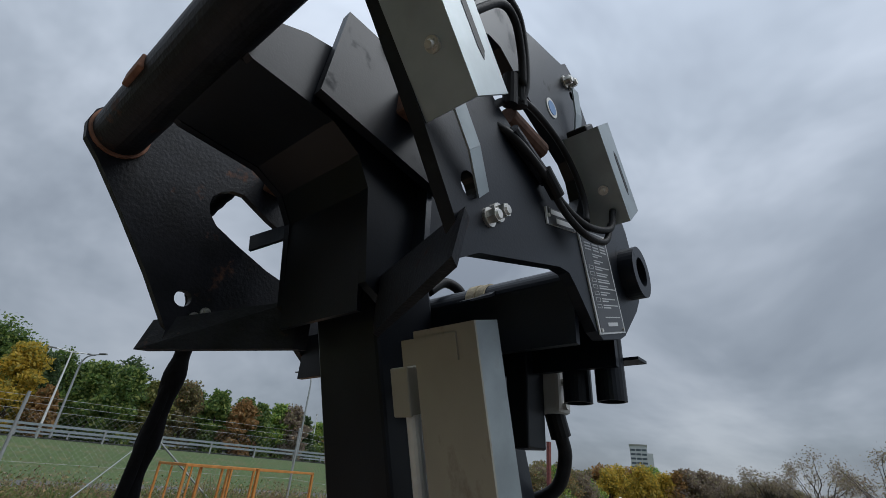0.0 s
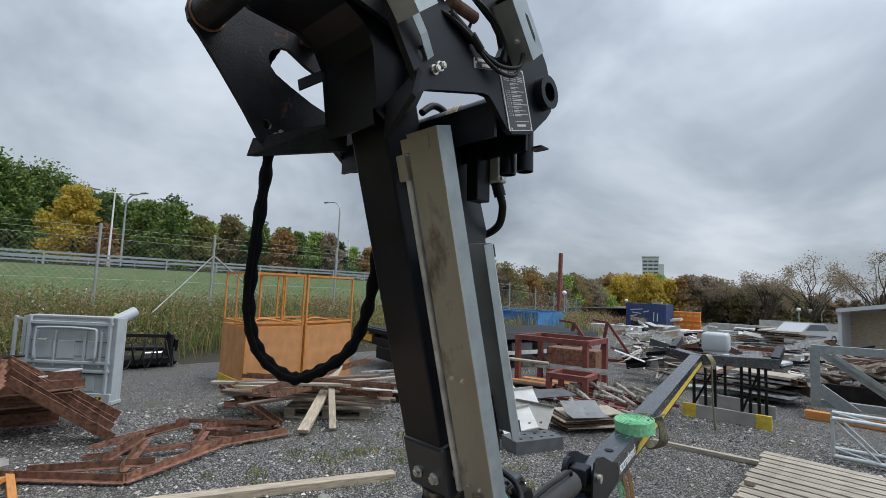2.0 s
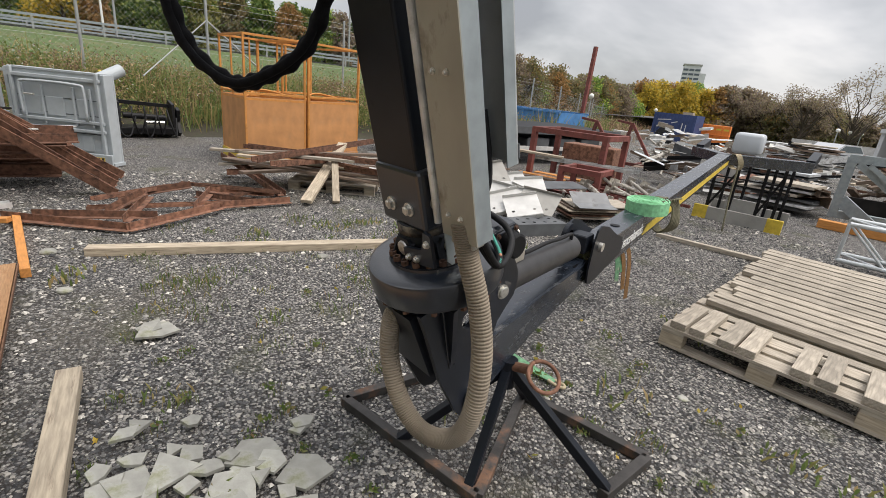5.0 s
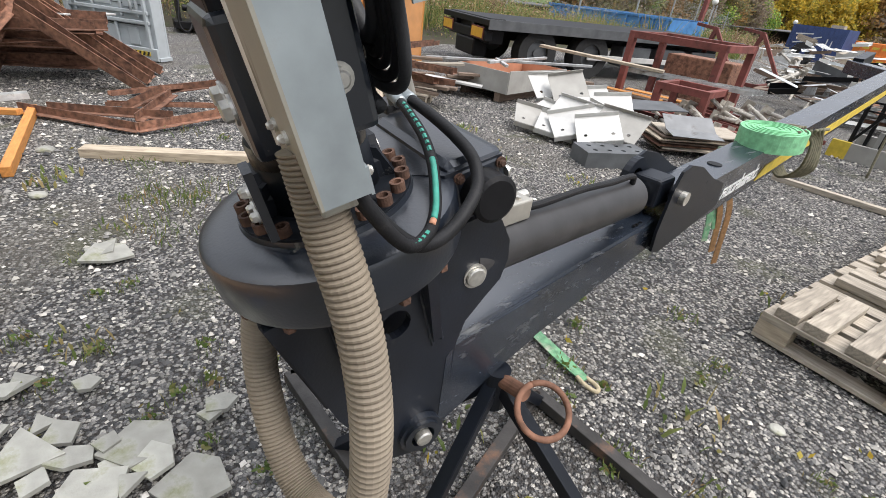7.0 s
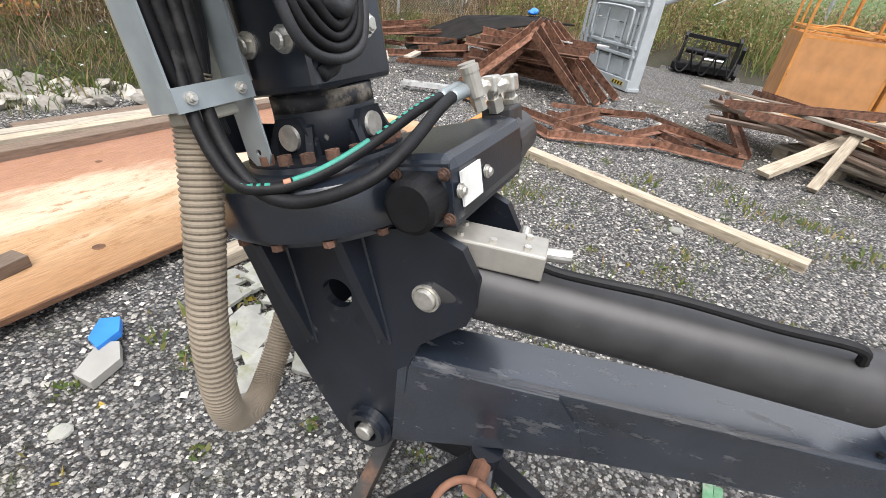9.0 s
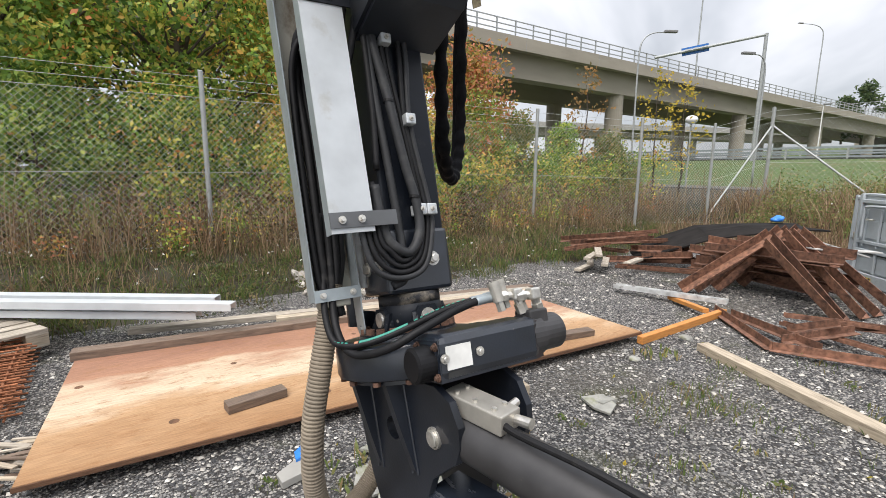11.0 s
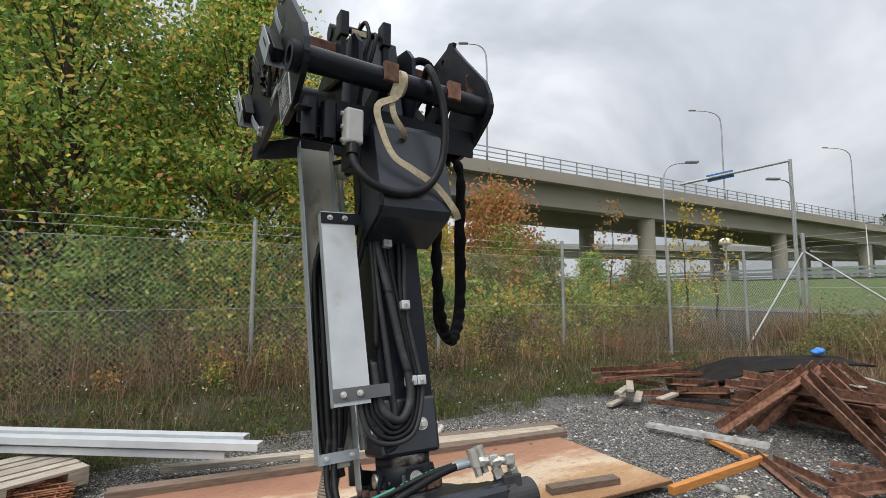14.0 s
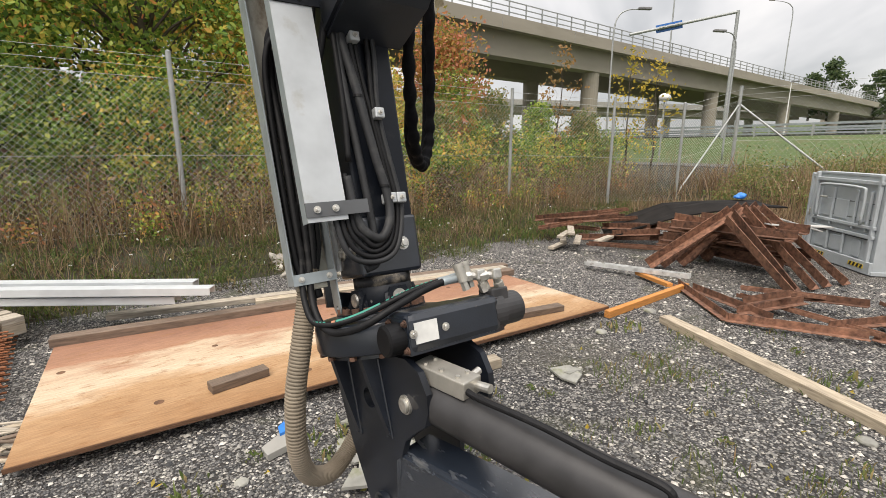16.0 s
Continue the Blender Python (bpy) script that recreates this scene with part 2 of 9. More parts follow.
WOOD = mat("weathered_pallet_wood", (0.36, 0.315, 0.255), 0.85, var=0.3, scale=5, second=(0.22, 0.19, 0.155), second_at=0.55, second_soft=0.2, second_scale=3, bump=0.35, bump_scale=40, rand=0.18, stretch=(1.5, 14, 14))
FRESHWOOD = mat("pale_plank_wood", (0.40, 0.335, 0.25), 0.8, var=0.28, scale=5, second=(0.20, 0.155, 0.115), second_at=0.56, second_soft=0.12, second_scale=3, bump=0.3, bump_scale=40, rand=0.12, stretch=(1.5, 14, 14))
BROWNWOOD = mat("brown_wet_wood", (0.16, 0.115, 0.085), 0.75, var=0.3, scale=6, second=(0.09, 0.065, 0.05), second_at=0.55, second_soft=0.2, second_scale=4, bump=0.3, bump_scale=40, rand=0.2, stretch=(1.5, 12, 12))
ORANGEWOOD = mat("orange_stained_wood", (0.52, 0.22, 0.055), 0.7, var=0.2, scale=6, bump=0.2, bump_scale=50, stretch=(1.5, 10, 10))
PLYEDGE = mat("plywood_edge", (0.13, 0.065, 0.035), 0.85, var=0.4, scale=20, bump=0.3, stretch=(1, 1, 12))
CONC = mat("concrete", (0.33, 0.32, 0.295), 0.85, var=0.15, scale=4, second=(0.22, 0.215, 0.2), second_at=0.57, second_soft=0.2, second_scale=2, bump=0.25, bump_scale=60)
BRIDGECONC = mat("bridge_concrete", (0.34, 0.305, 0.25), 0.9, var=0.14, scale=0.5, second=(0.22, 0.195, 0.16), second_at=0.56, second_soft=0.2, second_scale=0.35, bump=0.05, bump_scale=8, stretch=(0.25, 1, 1))
SLAB = mat("broken_stone_slab", (0.33, 0.325, 0.29), 0.85, var=0.25, scale=9, second=(0.19, 0.195, 0.115), second_at=0.52, second_soft=0.16, second_scale=7, bump=0.3, bump_scale=90, rand=0.22)
ROCK = mat("pale_field_stone", (0.34, 0.315, 0.275), 0.9, var=0.3, scale=14, second=(0.20, 0.185, 0.155), second_at=0.55, second_soft=0.15, second_scale=7, bump=0.5, bump_scale=60, rand=0.3)
WHITEPAINT = mat("white_painted_sheet", (0.50, 0.495, 0.475), 0.55, var=0.16, scale=5, second=(0.25, 0.225, 0.19), second_at=0.60, second_soft=0.15, second_scale=4, bump=0.05, rand=0.12)
ALU = mat("grey_aluminium", (0.46, 0.465, 0.46), 0.42, 0.35, var=0.35, scale=9, second=(0.20, 0.185, 0.165), second_at=0.58, second_soft=0.12, second_scale=6, bump=0.06, rand=0.4)
DARKGREY = mat("dark_grey_plate", (0.085, 0.09, 0.095), 0.6, var=0.25, scale=6, bump=0.1)
GREEN = mat("green_sling_webbing", (0.19, 0.47, 0.25), 0.8, var=0.25, scale=40, bump=0.5, bump_scale=220)
GREENOLD = mat("faded_green_webbing", (0.14, 0.31, 0.17), 0.85, var=0.3, scale=40, second=(0.36, 0.36, 0.29), second_at=0.52, second_soft=0.15, second_scale=14, bump=0.4, bump_scale=220)
WEBBING = mat("beige_webbing", (0.42, 0.355, 0.235), 0.85, var=0.2, scale=60, bump=0.4, bump_scale=240)
BROWNWEB = mat("brown_webbing", (0.25, 0.135, 0.055), 0.85, var=0.3, scale=50, bump=0.4, bump_scale=220)
OLIVEROPE = mat("olive_rope", (0.16, 0.15, 0.10), 0.9, var=0.3, scale=60, bump=0.4)
TARP = mat("blue_plastic", (0.03, 0.20, 0.62), 0.45, var=0.15, scale=10, bump=0.1)
PLASTIC = mat("translucent_grey_tank", (0.48, 0.51, 0.54), 0.4, var=0.06, scale=4, bump=0.02)
BLACKPLASTIC = mat("black_plastic", (0.008, 0.008, 0.009), 0.5, spec=0.22, var=0.2, scale=20, bump=0.05)
TARPBLACK = mat("dark_tar_board", (0.018, 0.016, 0.015), 0.95, spec=0.15, var=0.3, scale=6, bump=0.2)
GREYBOX = mat("grey_junction_box", (0.45, 0.45, 0.43), 0.5, var=0.06, scale=20, bump=0.02)
SIGNFACE = mat("sign_dark_face", (0.05, 0.052, 0.055), 0.4, var=0.1, bump=0.0)
SIGNWHITE = mat("sign_pale_print", (0.55, 0.56, 0.56), 0.5, var=0.1, bump=0.0)
LABELWHITE = mat("white_label", (0.66, 0.66, 0.63), 0.5, var=0.12, scale=25, bump=0.0)
STICKERBLUE = mat("blue_sticker", (0.12, 0.25, 0.5), 0.4, var=0.1, bump=0.0)
TEXTWHITE = mat("white_lettering", (0.75, 0.75, 0.73), 0.5, var=0.05, bump=0.0)
HAZARDBLACK = mat("black_stripe", (0.02, 0.02, 0.02), 0.6, var=0.1, bump=0.0)
POST = mat("grey_fence_post", (0.36, 0.375, 0.37), 0.5, 0.4, var=0.12, scale=6, bump=0.05)
WIRE = mat("fence_wire", (0.50, 0.51, 0.49), 0.5, 0.3, var=0.1, bump=0.0)
ASPHALT = mat("asphalt", (0.10, 0.10, 0.10), 0.9, var=0.2, scale=2, bump=0.1)
JACKSTEEL = mat("dirty_zinc_tube", (0.36, 0.335, 0.29), 0.5, 0.2, var=0.3, scale=16, second=(0.20, 0.17, 0.13), second_at=0.6, second_soft=0.12, second_scale=9, bump=0.1, rand=0.2)
BARK = mat("bark", (0.07, 0.055, 0.042), 0.9, var=0.35, scale=14, bump=0.6, bump_scale=40)
FACADE = mat("pale_facade", (0.55, 0.56, 0.57), 0.7, var=0.06, scale=0.3, bump=0.0)
GLASSDARK = mat("dark_windows", (0.09, 0.11, 0.13), 0.15, var=0.1, bump=0.0)
CARPAINT = mat("silver_car_paint", (0.5, 0.51, 0.53), 0.3, 0.3, var=0.04, bump=0.0)
TYRE = mat("tyre_rubber", (0.022, 0.022, 0.022), 0.85, var=0.2, scale=20, bump=0.3)
ORANGEPLASTIC = mat("orange_barrier_plastic", (0.72, 0.20, 0.03), 0.5, var=0.1, scale=4, bump=0.0)
SIGNBLUE = mat("road_sign_blue", (0.03, 0.14, 0.42), 0.4, var=0.05, bump=0.0)
LAMPHEAD = mat("lamp_head", (0.20, 0.20, 0.20), 0.5, var=0.1, bump=0.0)
GLOBE = mat("white_lamp_globe", (0.75, 0.75, 0.72), 0.4, var=0.03, bump=0.0)
AMBER = mat("amber_plate", (0.62, 0.35, 0.03), 0.5, var=0.1, scale=10, bump=0.0)


def ground_mat():
    m = bpy.data.materials.new("gravel_ground")
    m.use_nodes = True
    nt = m.node_tree
    N, L = nt.nodes.new, nt.links.new
    b = nt.nodes["Principled BSDF"]
    b.inputs["Roughness"].default_value = 0.9
    co = N("ShaderNodeTexCoord")
    v = N("ShaderNodeTexVoronoi"); v.inputs["Scale"].default_value = 70
    v2 = N("ShaderNodeTexVoronoi"); v2.inputs["Scale"].default_value = 120
    L(co.outputs["Object"], v.inputs["Vector"]); L(co.outputs["Object"], v2.inputs["Vector"])
    rp = N("ShaderNodeValToRGB")
    e = rp.color_ramp.elements
    cols = [(0.0, (0.040, 0.041, 0.044)), (0.25, (0.115, 0.115, 0.117)), (0.55, (0.28, 0.27, 0.258)), (0.85, (0.44, 0.415, 0.38)), (1.0, (0.66, 0.63, 0.58))]
    while len(e) < len(cols):
        e.new(0.5)
    for k, (p, c) in enumerate(cols):
        e[k].position, e[k].color = p, (*c, 1)
    sp = N("ShaderNodeSeparateColor"); L(v.outputs["Color"], sp.inputs[0])
    # dark brown shade painted into the gaps between the stones
    gap_shade = N("ShaderNodeMapRange"); gap_shade.inputs[1].default_value, gap_shade.inputs[2].default_value = 0.46, 0.70
    L(v.outputs["Distance"], gap_shade.inputs[0])
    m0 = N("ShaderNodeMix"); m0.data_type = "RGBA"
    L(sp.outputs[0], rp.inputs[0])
    L(gap_shade.outputs[0], m0.inputs[0]); L(rp.outputs[0], m0.inputs[6]); m0.inputs[7].default_value = (0.062, 0.056, 0.052, 1)
    # earthy, sandy and mossy stretches
    n1 = N("ShaderNodeTexNoise"); n1.inputs["Scale"].default_value = 0.55; n1.inputs["Detail"].default_value = 7
    L(co.outputs["Object"], n1.inputs["Vector"])
    r1 = N("ShaderNodeMapRange"); r1.inputs[1].default_value, r1.inputs[2].default_value = 0.53, 0.66
    r1.inputs[4].default_value = 0.5
    L(n1.outputs["Fac"], r1.inputs[0])
    m1 = N("ShaderNodeMix"); m1.data_type = "RGBA"
    L(r1.outputs[0], m1.inputs[0]); L(m0.outputs[2], m1.inputs[6]); m1.inputs[7].default_value = (0.17, 0.15, 0.115, 1)
    n2 = N("ShaderNodeTexNoise"); n2.inputs["Scale"].default_value = 1.7; n2.inputs["Detail"].default_value = 8
    L(co.outputs["Object"], n2.inputs["Vector"])
    r2 = N("ShaderNodeMapRange"); r2.inputs[1].default_value, r2.inputs[2].default_value = 0.57, 0.70
    r2.inputs[4].default_value = 0.6
    L(n2.outputs["Fac"], r2.inputs[0])
    m2 = N("ShaderNodeMix"); m2.data_type = "RGBA"
    L(r2.outputs[0], m2.inputs[0]); L(m1.outputs[2], m2.inputs[6]); m2.inputs[7].default_value = (0.12, 0.125, 0.06, 1)
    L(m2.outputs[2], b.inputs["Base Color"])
    sm = N("ShaderNodeMath"); sm.operation = "ADD"
    L(v.outputs["Distance"], sm.inputs[0]); L(v2.outputs["Distance"], sm.inputs[1])
    bp = N("ShaderNodeBump"); bp.inputs["Strength"].default_value = 1.0; bp.inputs["Distance"].default_value = 0.02
    bp.invert = True
    L(sm.outputs[0], bp.inputs["Height"]); L(bp.outputs[0], b.inputs["Normal"])
    return m


def ply_mat():
    """Old plywood: fine grain, weather stains in bands along the sheet, brown specks."""
    m = bpy.data.materials.new("stained_plywood")
    m.use_nodes = True
    nt = m.node_tree
    N, L = nt.nodes.new, nt.links.new
    b = nt.nodes["Principled BSDF"]
    b.inputs["Roughness"].default_value = 0.82
    co = N("ShaderNodeTexCoord")

    def stretched(sx, sy, scale, detail=8.0, rough=0.6):
        mp = N("ShaderNodeMapping")
        mp.inputs["Rotation"].default_value = (0, 0, 0.10)
        mp.inputs["Scale"].default_value = (sx, sy, 1)
        n = N("ShaderNodeTexNoise")
        n.inputs["Scale"].default_value, n.inputs["Detail"].default_value, n.inputs["Roughness"].default_value = scale, detail, rough
        L(co.outputs["Object"], mp.inputs[0]); L(mp.outputs[0], n.inputs["Vector"])
        return n.outputs["Fac"]

    def ramp(fac, stops):
        r = N("ShaderNodeValToRGB")
        e = r.color_ramp.elements
        while len(e) < len(stops):
            e.new(0.5)
        for k, (p, c) in enumerate(stops):
            e[k].position, e[k].color = p, (*c, 1)
        L(fac, r.inputs[0])
        return r.outputs[0]

    def mathn(op, a, b_):
        n = N("ShaderNodeMath"); n.operation = op
        for k, v in enumerate((a, b_)):
            if isinstance(v, float):
                n.inputs[k].default_value = v
            else:
                L(v, n.inputs[k])
        return n.outputs[0]

    sep = N("ShaderNodeSeparateXYZ"); L(co.outputs["Object"], sep.inputs[0])
    across = mathn("ADD", sep.outputs[1], mathn("MULTIPLY", sep.outputs[0], 0.08))
    wander = mathn("MULTIPLY", mathn("SUBTRACT", stretched(0.7, 2.2, 1.6), 0.5), 1.15)
    band = mathn("ADD", mathn("ADD", across, 1.15), wander)
    base = ramp(mathn("DIVIDE", band, 1.6), [(0.0, (0.27, 0.135, 0.085)), (0.30, (0.36, 0.19, 0.115)), (0.40, (0.52, 0.39, 0.27)), (0.56, (0.58, 0.46, 0.33)), (0.70, (0.43, 0.265, 0.14)), (1.0, (0.31, 0.165, 0.075))])
    grain = N("ShaderNodeMapRange")
    grain.inputs[1].default_value, grain.inputs[2].default_value, grain.inputs[3].default_value, grain.inputs[4].default_value = 0.3, 0.7, 0.72, 1.2
    L(stretched(1.2, 14.0, 9.0), grain.inputs[0])
    hs = N("ShaderNodeHueSaturation"); L(base, hs.inputs["Color"]); L(grain.outputs[0], hs.inputs["Value"])
    speck = N("ShaderNodeMapRange")
    speck.inputs[1].default_value, speck.inputs[2].default_value, speck.inputs[4].default_value = 0.54, 0.64, 0.8
    L(stretched(1.0, 2.4, 6.5, 10.0, 0.78), speck.inputs[0])
    mx = N("ShaderNodeMix"); mx.data_type = "RGBA"
    L(speck.outputs[0], mx.inputs[0]); L(hs.outputs[0], mx.inputs[6]); mx.inputs[7].default_value = (0.26, 0.125, 0.05, 1)
    L(mx.outputs[2], b.inputs["Base Color"])
    bp = N("ShaderNodeBump"); bp.inputs["Strength"].default_value, bp.inputs["Distance"].default_value = 0.3, 0.004
    L(stretched(3.0, 30.0, 12.0), bp.inputs["Height"]); L(bp.outputs[0], b.inputs["Normal"])
    return m


PLY = ply_mat()


def soil_mat(name, c1, c2, scale):
    return mat(name, c1, 0.95, var=0.3, scale=scale * 3, second=c2, second_at=0.5, second_soft=0.15, second_scale=scale, bump=0.9, bump_scale=30)


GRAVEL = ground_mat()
GRASSLAND = soil_mat("grass_bank", (0.066, 0.102, 0.027), (0.115, 0.115, 0.05), 1.1)
BERM = soil_mat("weedy_soil", (0.038, 0.032, 0.020), (0.034, 0.044, 0.016), 6.0)
STONES = stone_mat("gravel_stones", [(0.0, (0.030, 0.031, 0.034)), (0.3, (0.10, 0.099, 0.098)), (0.62, (0.30, 0.288, 0.265)), (0.88, (0.48, 0.45, 0.40)), (1.0, (0.70, 0.665, 0.61))])
GRASS = leaf_mat("grass_blades", [(0.0, (0.075, 0.115, 0.030)), (0.5, (0.130, 0.195, 0.045)), (0.8, (0.24, 0.23, 0.085)), (1.0, (0.28, 0.18, 0.09))])
LITTER = leaf_mat("brown_leaf_litter", [(0.0, (0.055, 0.042, 0.026)), (0.5, (0.12, 0.088, 0.055)), (0.85, (0.085, 0.105, 0.035)), (1.0, (0.30, 0.22, 0.13))])
MOSSGRASS = leaf_mat("dark_verge_grass", [(0.0, (0.055, 0.085, 0.024)), (0.5, (0.105, 0.150, 0.036)), (0.8, (0.19, 0.20, 0.065)), (1.0, (0.26, 0.19, 0.10))])
MIDGREY = mat("mid_grey_sheet", (0.17, 0.175, 0.18), 0.5, var=0.2, scale=6, second=(0.11, 0.10, 0.09), second_at=0.58, second_soft=0.15, second_scale=5, bump=0.05)
WEED = leaf_mat("weed_leaves", [(0.0, (0.108, 0.162, 0.047)), (0.45, (0.194, 0.248, 0.076)), (0.75, (0.324, 0.281, 0.108)), (1.0, (0.475, 0.346, 0.173))])
DRY = leaf_mat("dry_weed_leaves", [(0.0, (0.13, 0.082, 0.050)), (0.5, (0.29, 0.185, 0.11)), (0.85, (0.56, 0.41, 0.27)), (1.0, (0.195, 0.215, 0.078))])
LEAFGREEN = leaf_mat("broad_green_leaves", [(0.0, (0.065, 0.13, 0.03)), (0.45, (0.25, 0.41, 0.076)), (0.74, (0.48, 0.54, 0.11)), (0.90, (0.80, 0.67, 0.16)), (0.97, (0.837, 0.446, 0.121)), (1.0, (0.810, 0.270, 0.121))])
LEAFMIX = leaf_mat("autumn_mixed_leaves", [(0.0, (0.250, 0.312, 0.069)), (0.4, (0.562, 0.525, 0.112)), (0.75, (0.850, 0.625, 0.150)), (0.93, (0.825, 0.413, 0.125)), (1.0, (0.600, 0.250, 0.125))])
LEAFRED = leaf_mat("red_orange_leaves", [(0.0, (0.201, 0.232, 0.062)), (0.35, (0.419, 0.294, 0.077)), (0.7, (0.559, 0.232, 0.093)), (1.0, (0.652, 0.265, 0.186))])
LEAFDARK = leaf_mat("dark_pine_foliage", [(0.0, (0.043, 0.077, 0.034)), (0.6, (0.084, 0.132, 0.048)), (1.0, (0.144, 0.180, 0.072))])
LEAFMID = leaf_mat("green_foliage", [(0.0, (0.098, 0.182, 0.046)), (0.6, (0.260, 0.403, 0.085)), (1.0, (0.611, 0.637, 0.156))])
LEAFOLIVE = leaf_mat("olive_foliage", [(0.0, (0.12, 0.14, 0.045)), (0.6, (0.26, 0.27, 0.08)), (1.0, (0.42, 0.36, 0.11))])
LEAFDEEP = leaf_mat("deep_green_foliage", [(0.0, (0.060, 0.115, 0.034)), (0.6, (0.15, 0.235, 0.055)), (1.0, (0.34, 0.38, 0.10))])
LEAFYELLOW = leaf_mat("yellow_foliage", [(0.0, (0.24, 0.24, 0.05)), (0.5, (0.52, 0.39, 0.055)), (1.0, (0.70, 0.48, 0.07))])
LEAFORANGE = leaf_mat("orange_foliage", [(0.0, (0.17, 0.15, 0.06)), (0.5, (0.36, 0.20, 0.075)), (1.0, (0.45, 0.27, 0.10))])
LEAFBROWN = leaf_mat("brown_bare_twigs", [(0.0, (0.20, 0.155, 0.125)), (0.6, (0.30, 0.24, 0.18)), (0.85, (0.30, 0.28, 0.15)), (1.0, (0.44, 0.31, 0.19))])
LEAFRUSSET = leaf_mat("russet_foliage", [(0.0, (0.14, 0.13, 0.07)), (0.5, (0.25, 0.20, 0.11)), (0.8, (0.22, 0.25, 0.09)), (1.0, (0.46, 0.27, 0.10))])


# ---- mesh helpers ----
def mesh_from(name, bm, material, smooth=False):
    me = bpy.data.meshes.new(name)
    bm.to_mesh(me)
    bm.free()
    me.materials.append(material)
    if smooth:
        for p in me.polygons:
            p.use_smooth = True
    return me


def part(name, bm, material, parent=None, label="", smooth=False):
    ob = new(name, mesh_from(name, bm, material, smooth))
    if parent:
        ob.parent = parent
    if label:
        ob["label"] = label
    return ob


def thing(name, label, category, group="", kind="", at=None):
    """A top-level thing: an Empty at its base that its parts hang from."""
    ob = new(name)
    if at is not None:
        ob.matrix_world = at
    return tagged(ob, label, category, group, kind)


def solid(name, bm, material, label, category, group="", kind="", smooth=False):
    """A top-level thing of one mesh."""
    return tagged(part(name, bm, material, smooth=smooth), label, category, group, kind)


def box(bm, cx, cy, cz, sx, sy, sz, bevel=0.0, m=None):
    r = bmesh.ops.create_cube(bm, size=1.0, matrix=(m or Matrix()) @ Matrix.Translation((cx, cy, cz)) @ Matrix.Diagonal((sx, sy, sz, 1)))
    if bevel:
        es = list({e for v in r["verts"] for e in v.link_edges})
        bmesh.ops.bevel(bm, geom=es, offset=bevel, segments=2, affect="EDGES", profile=0.5)
    return bm


def boxed(*a, **k):
    return box(bmesh.new(), *a, **k)


def frame_along(p0, p1, up=(0, 0, 1)):
    """A matrix at p0 whose x runs to p1 and whose z is as near to up as can be."""
    p0, p1, up = Vector(p0), Vector(p1), Vector(up)
    x = (p1 - p0).normalized()
    if abs(x.dot(up)) > 0.98:
        up = Vector((1, 0, 0))
    y = up.cross(x).normalized()
    z = x.cross(y)
    return Matrix(((x.x, y.x, z.x, p0.x), (x.y, y.y, z.y, p0.y), (x.z, y.z, z.z, p0.z), (0, 0, 0, 1)))


def beam(bm, p0, p1, w, h, up=(0, 0, 1), bevel=0.0):
    """A straight bar of section w across and h along up, from p0 to p1."""
    l = (Vector(p1) - Vector(p0)).length
    return box(bm, l / 2, 0, 0, l, w, h, bevel, frame_along(p0, p1, up))


def angle_iron(bm, p0, p1, w, t, up=(0, 0, 1), w2=None):
    """An L-section bar."""
    l = (Vector(p1) - Vector(p0)).length
    m = frame_along(p0, p1, up)
    w2 = w2 or w
    box(bm, l / 2, 0, t / 2, l, w, t, 0, m)
    box(bm, l / 2, w / 2 - t / 2, w2 / 2 + t * 0.5, l, t, w2, 0, m)
    return bm


def channel(bm, p0, p1, w, h, t, up=(0, 0, 1)):
    """A U-section bar, open to up."""
    l = (Vector(p1) - Vector(p0)).length
    m = frame_along(p0, p1, up)
    box(bm, l / 2, 0, t / 2, l, w, t, 0, m)
    for s in (-1, 1):
        box(bm, l / 2, s * (w / 2 - t / 2), h / 2 + t * 0.5, l, t, h - t, 0, m)
    return bm


def rod(bm, p0, p1, r, seg=16, r2=None, caps=True):
    p0, p1 = Vector(p0), Vector(p1)
    d = p1 - p0
    m = Matrix.Translation((p0 + p1) / 2) @ d.to_track_quat("Z", "Y").to_matrix().to_4x4()
    bmesh.ops.create_cone(bm, cap_ends=caps, segments=seg, radius1=r, radius2=r if r2 is None else r2, depth=d.length, matrix=m)
    return bm


def pipe(bm, p0, p1, r, ri, seg=24):
    """A tube with a bore."""
    p0, p1 = Vector(p0), Vector(p1)
    q = (p1 - p0).to_track_quat("Z", "Y")
    rings = []
    for p, rad in ((p0, ri), (p0, r), (p1, r), (p1, ri)):
        rings.append([bm.verts.new(p + q @ Vector((rad * math.cos(2 * math.pi * k / seg), rad * math.sin(2 * math.pi * k / seg), 0))) for k in range(seg)])
    for a, b in ((0, 1), (1, 2), (2, 3), (3, 0)):
        for k in range(seg):
            bm.faces.new((rings[a][k], rings[a][(k + 1) % seg], rings[b][(k + 1) % seg], rings[b][k]))
    return bm


def smooth_line(pts, n=8):
    """A smooth way through the points."""
    P = [Vector(p) for p in pts]
    P = [P[0] * 2 - P[1]] + P + [P[-1] * 2 - P[-2]]
    out = []
    for i in range(1, len(P) - 2):
        for k in range(n):
            t = k / n
            a, b, c, d = P[i - 1], P[i], P[i + 1], P[i + 2]
            out.append(0.5 * ((2 * b) + (c - a) * t + (2 * a - 5 * b + 4 * c - d) * t * t + (3 * b - a - 3 * c + d) * t ** 3))
    out.append(P[-2])
    return out


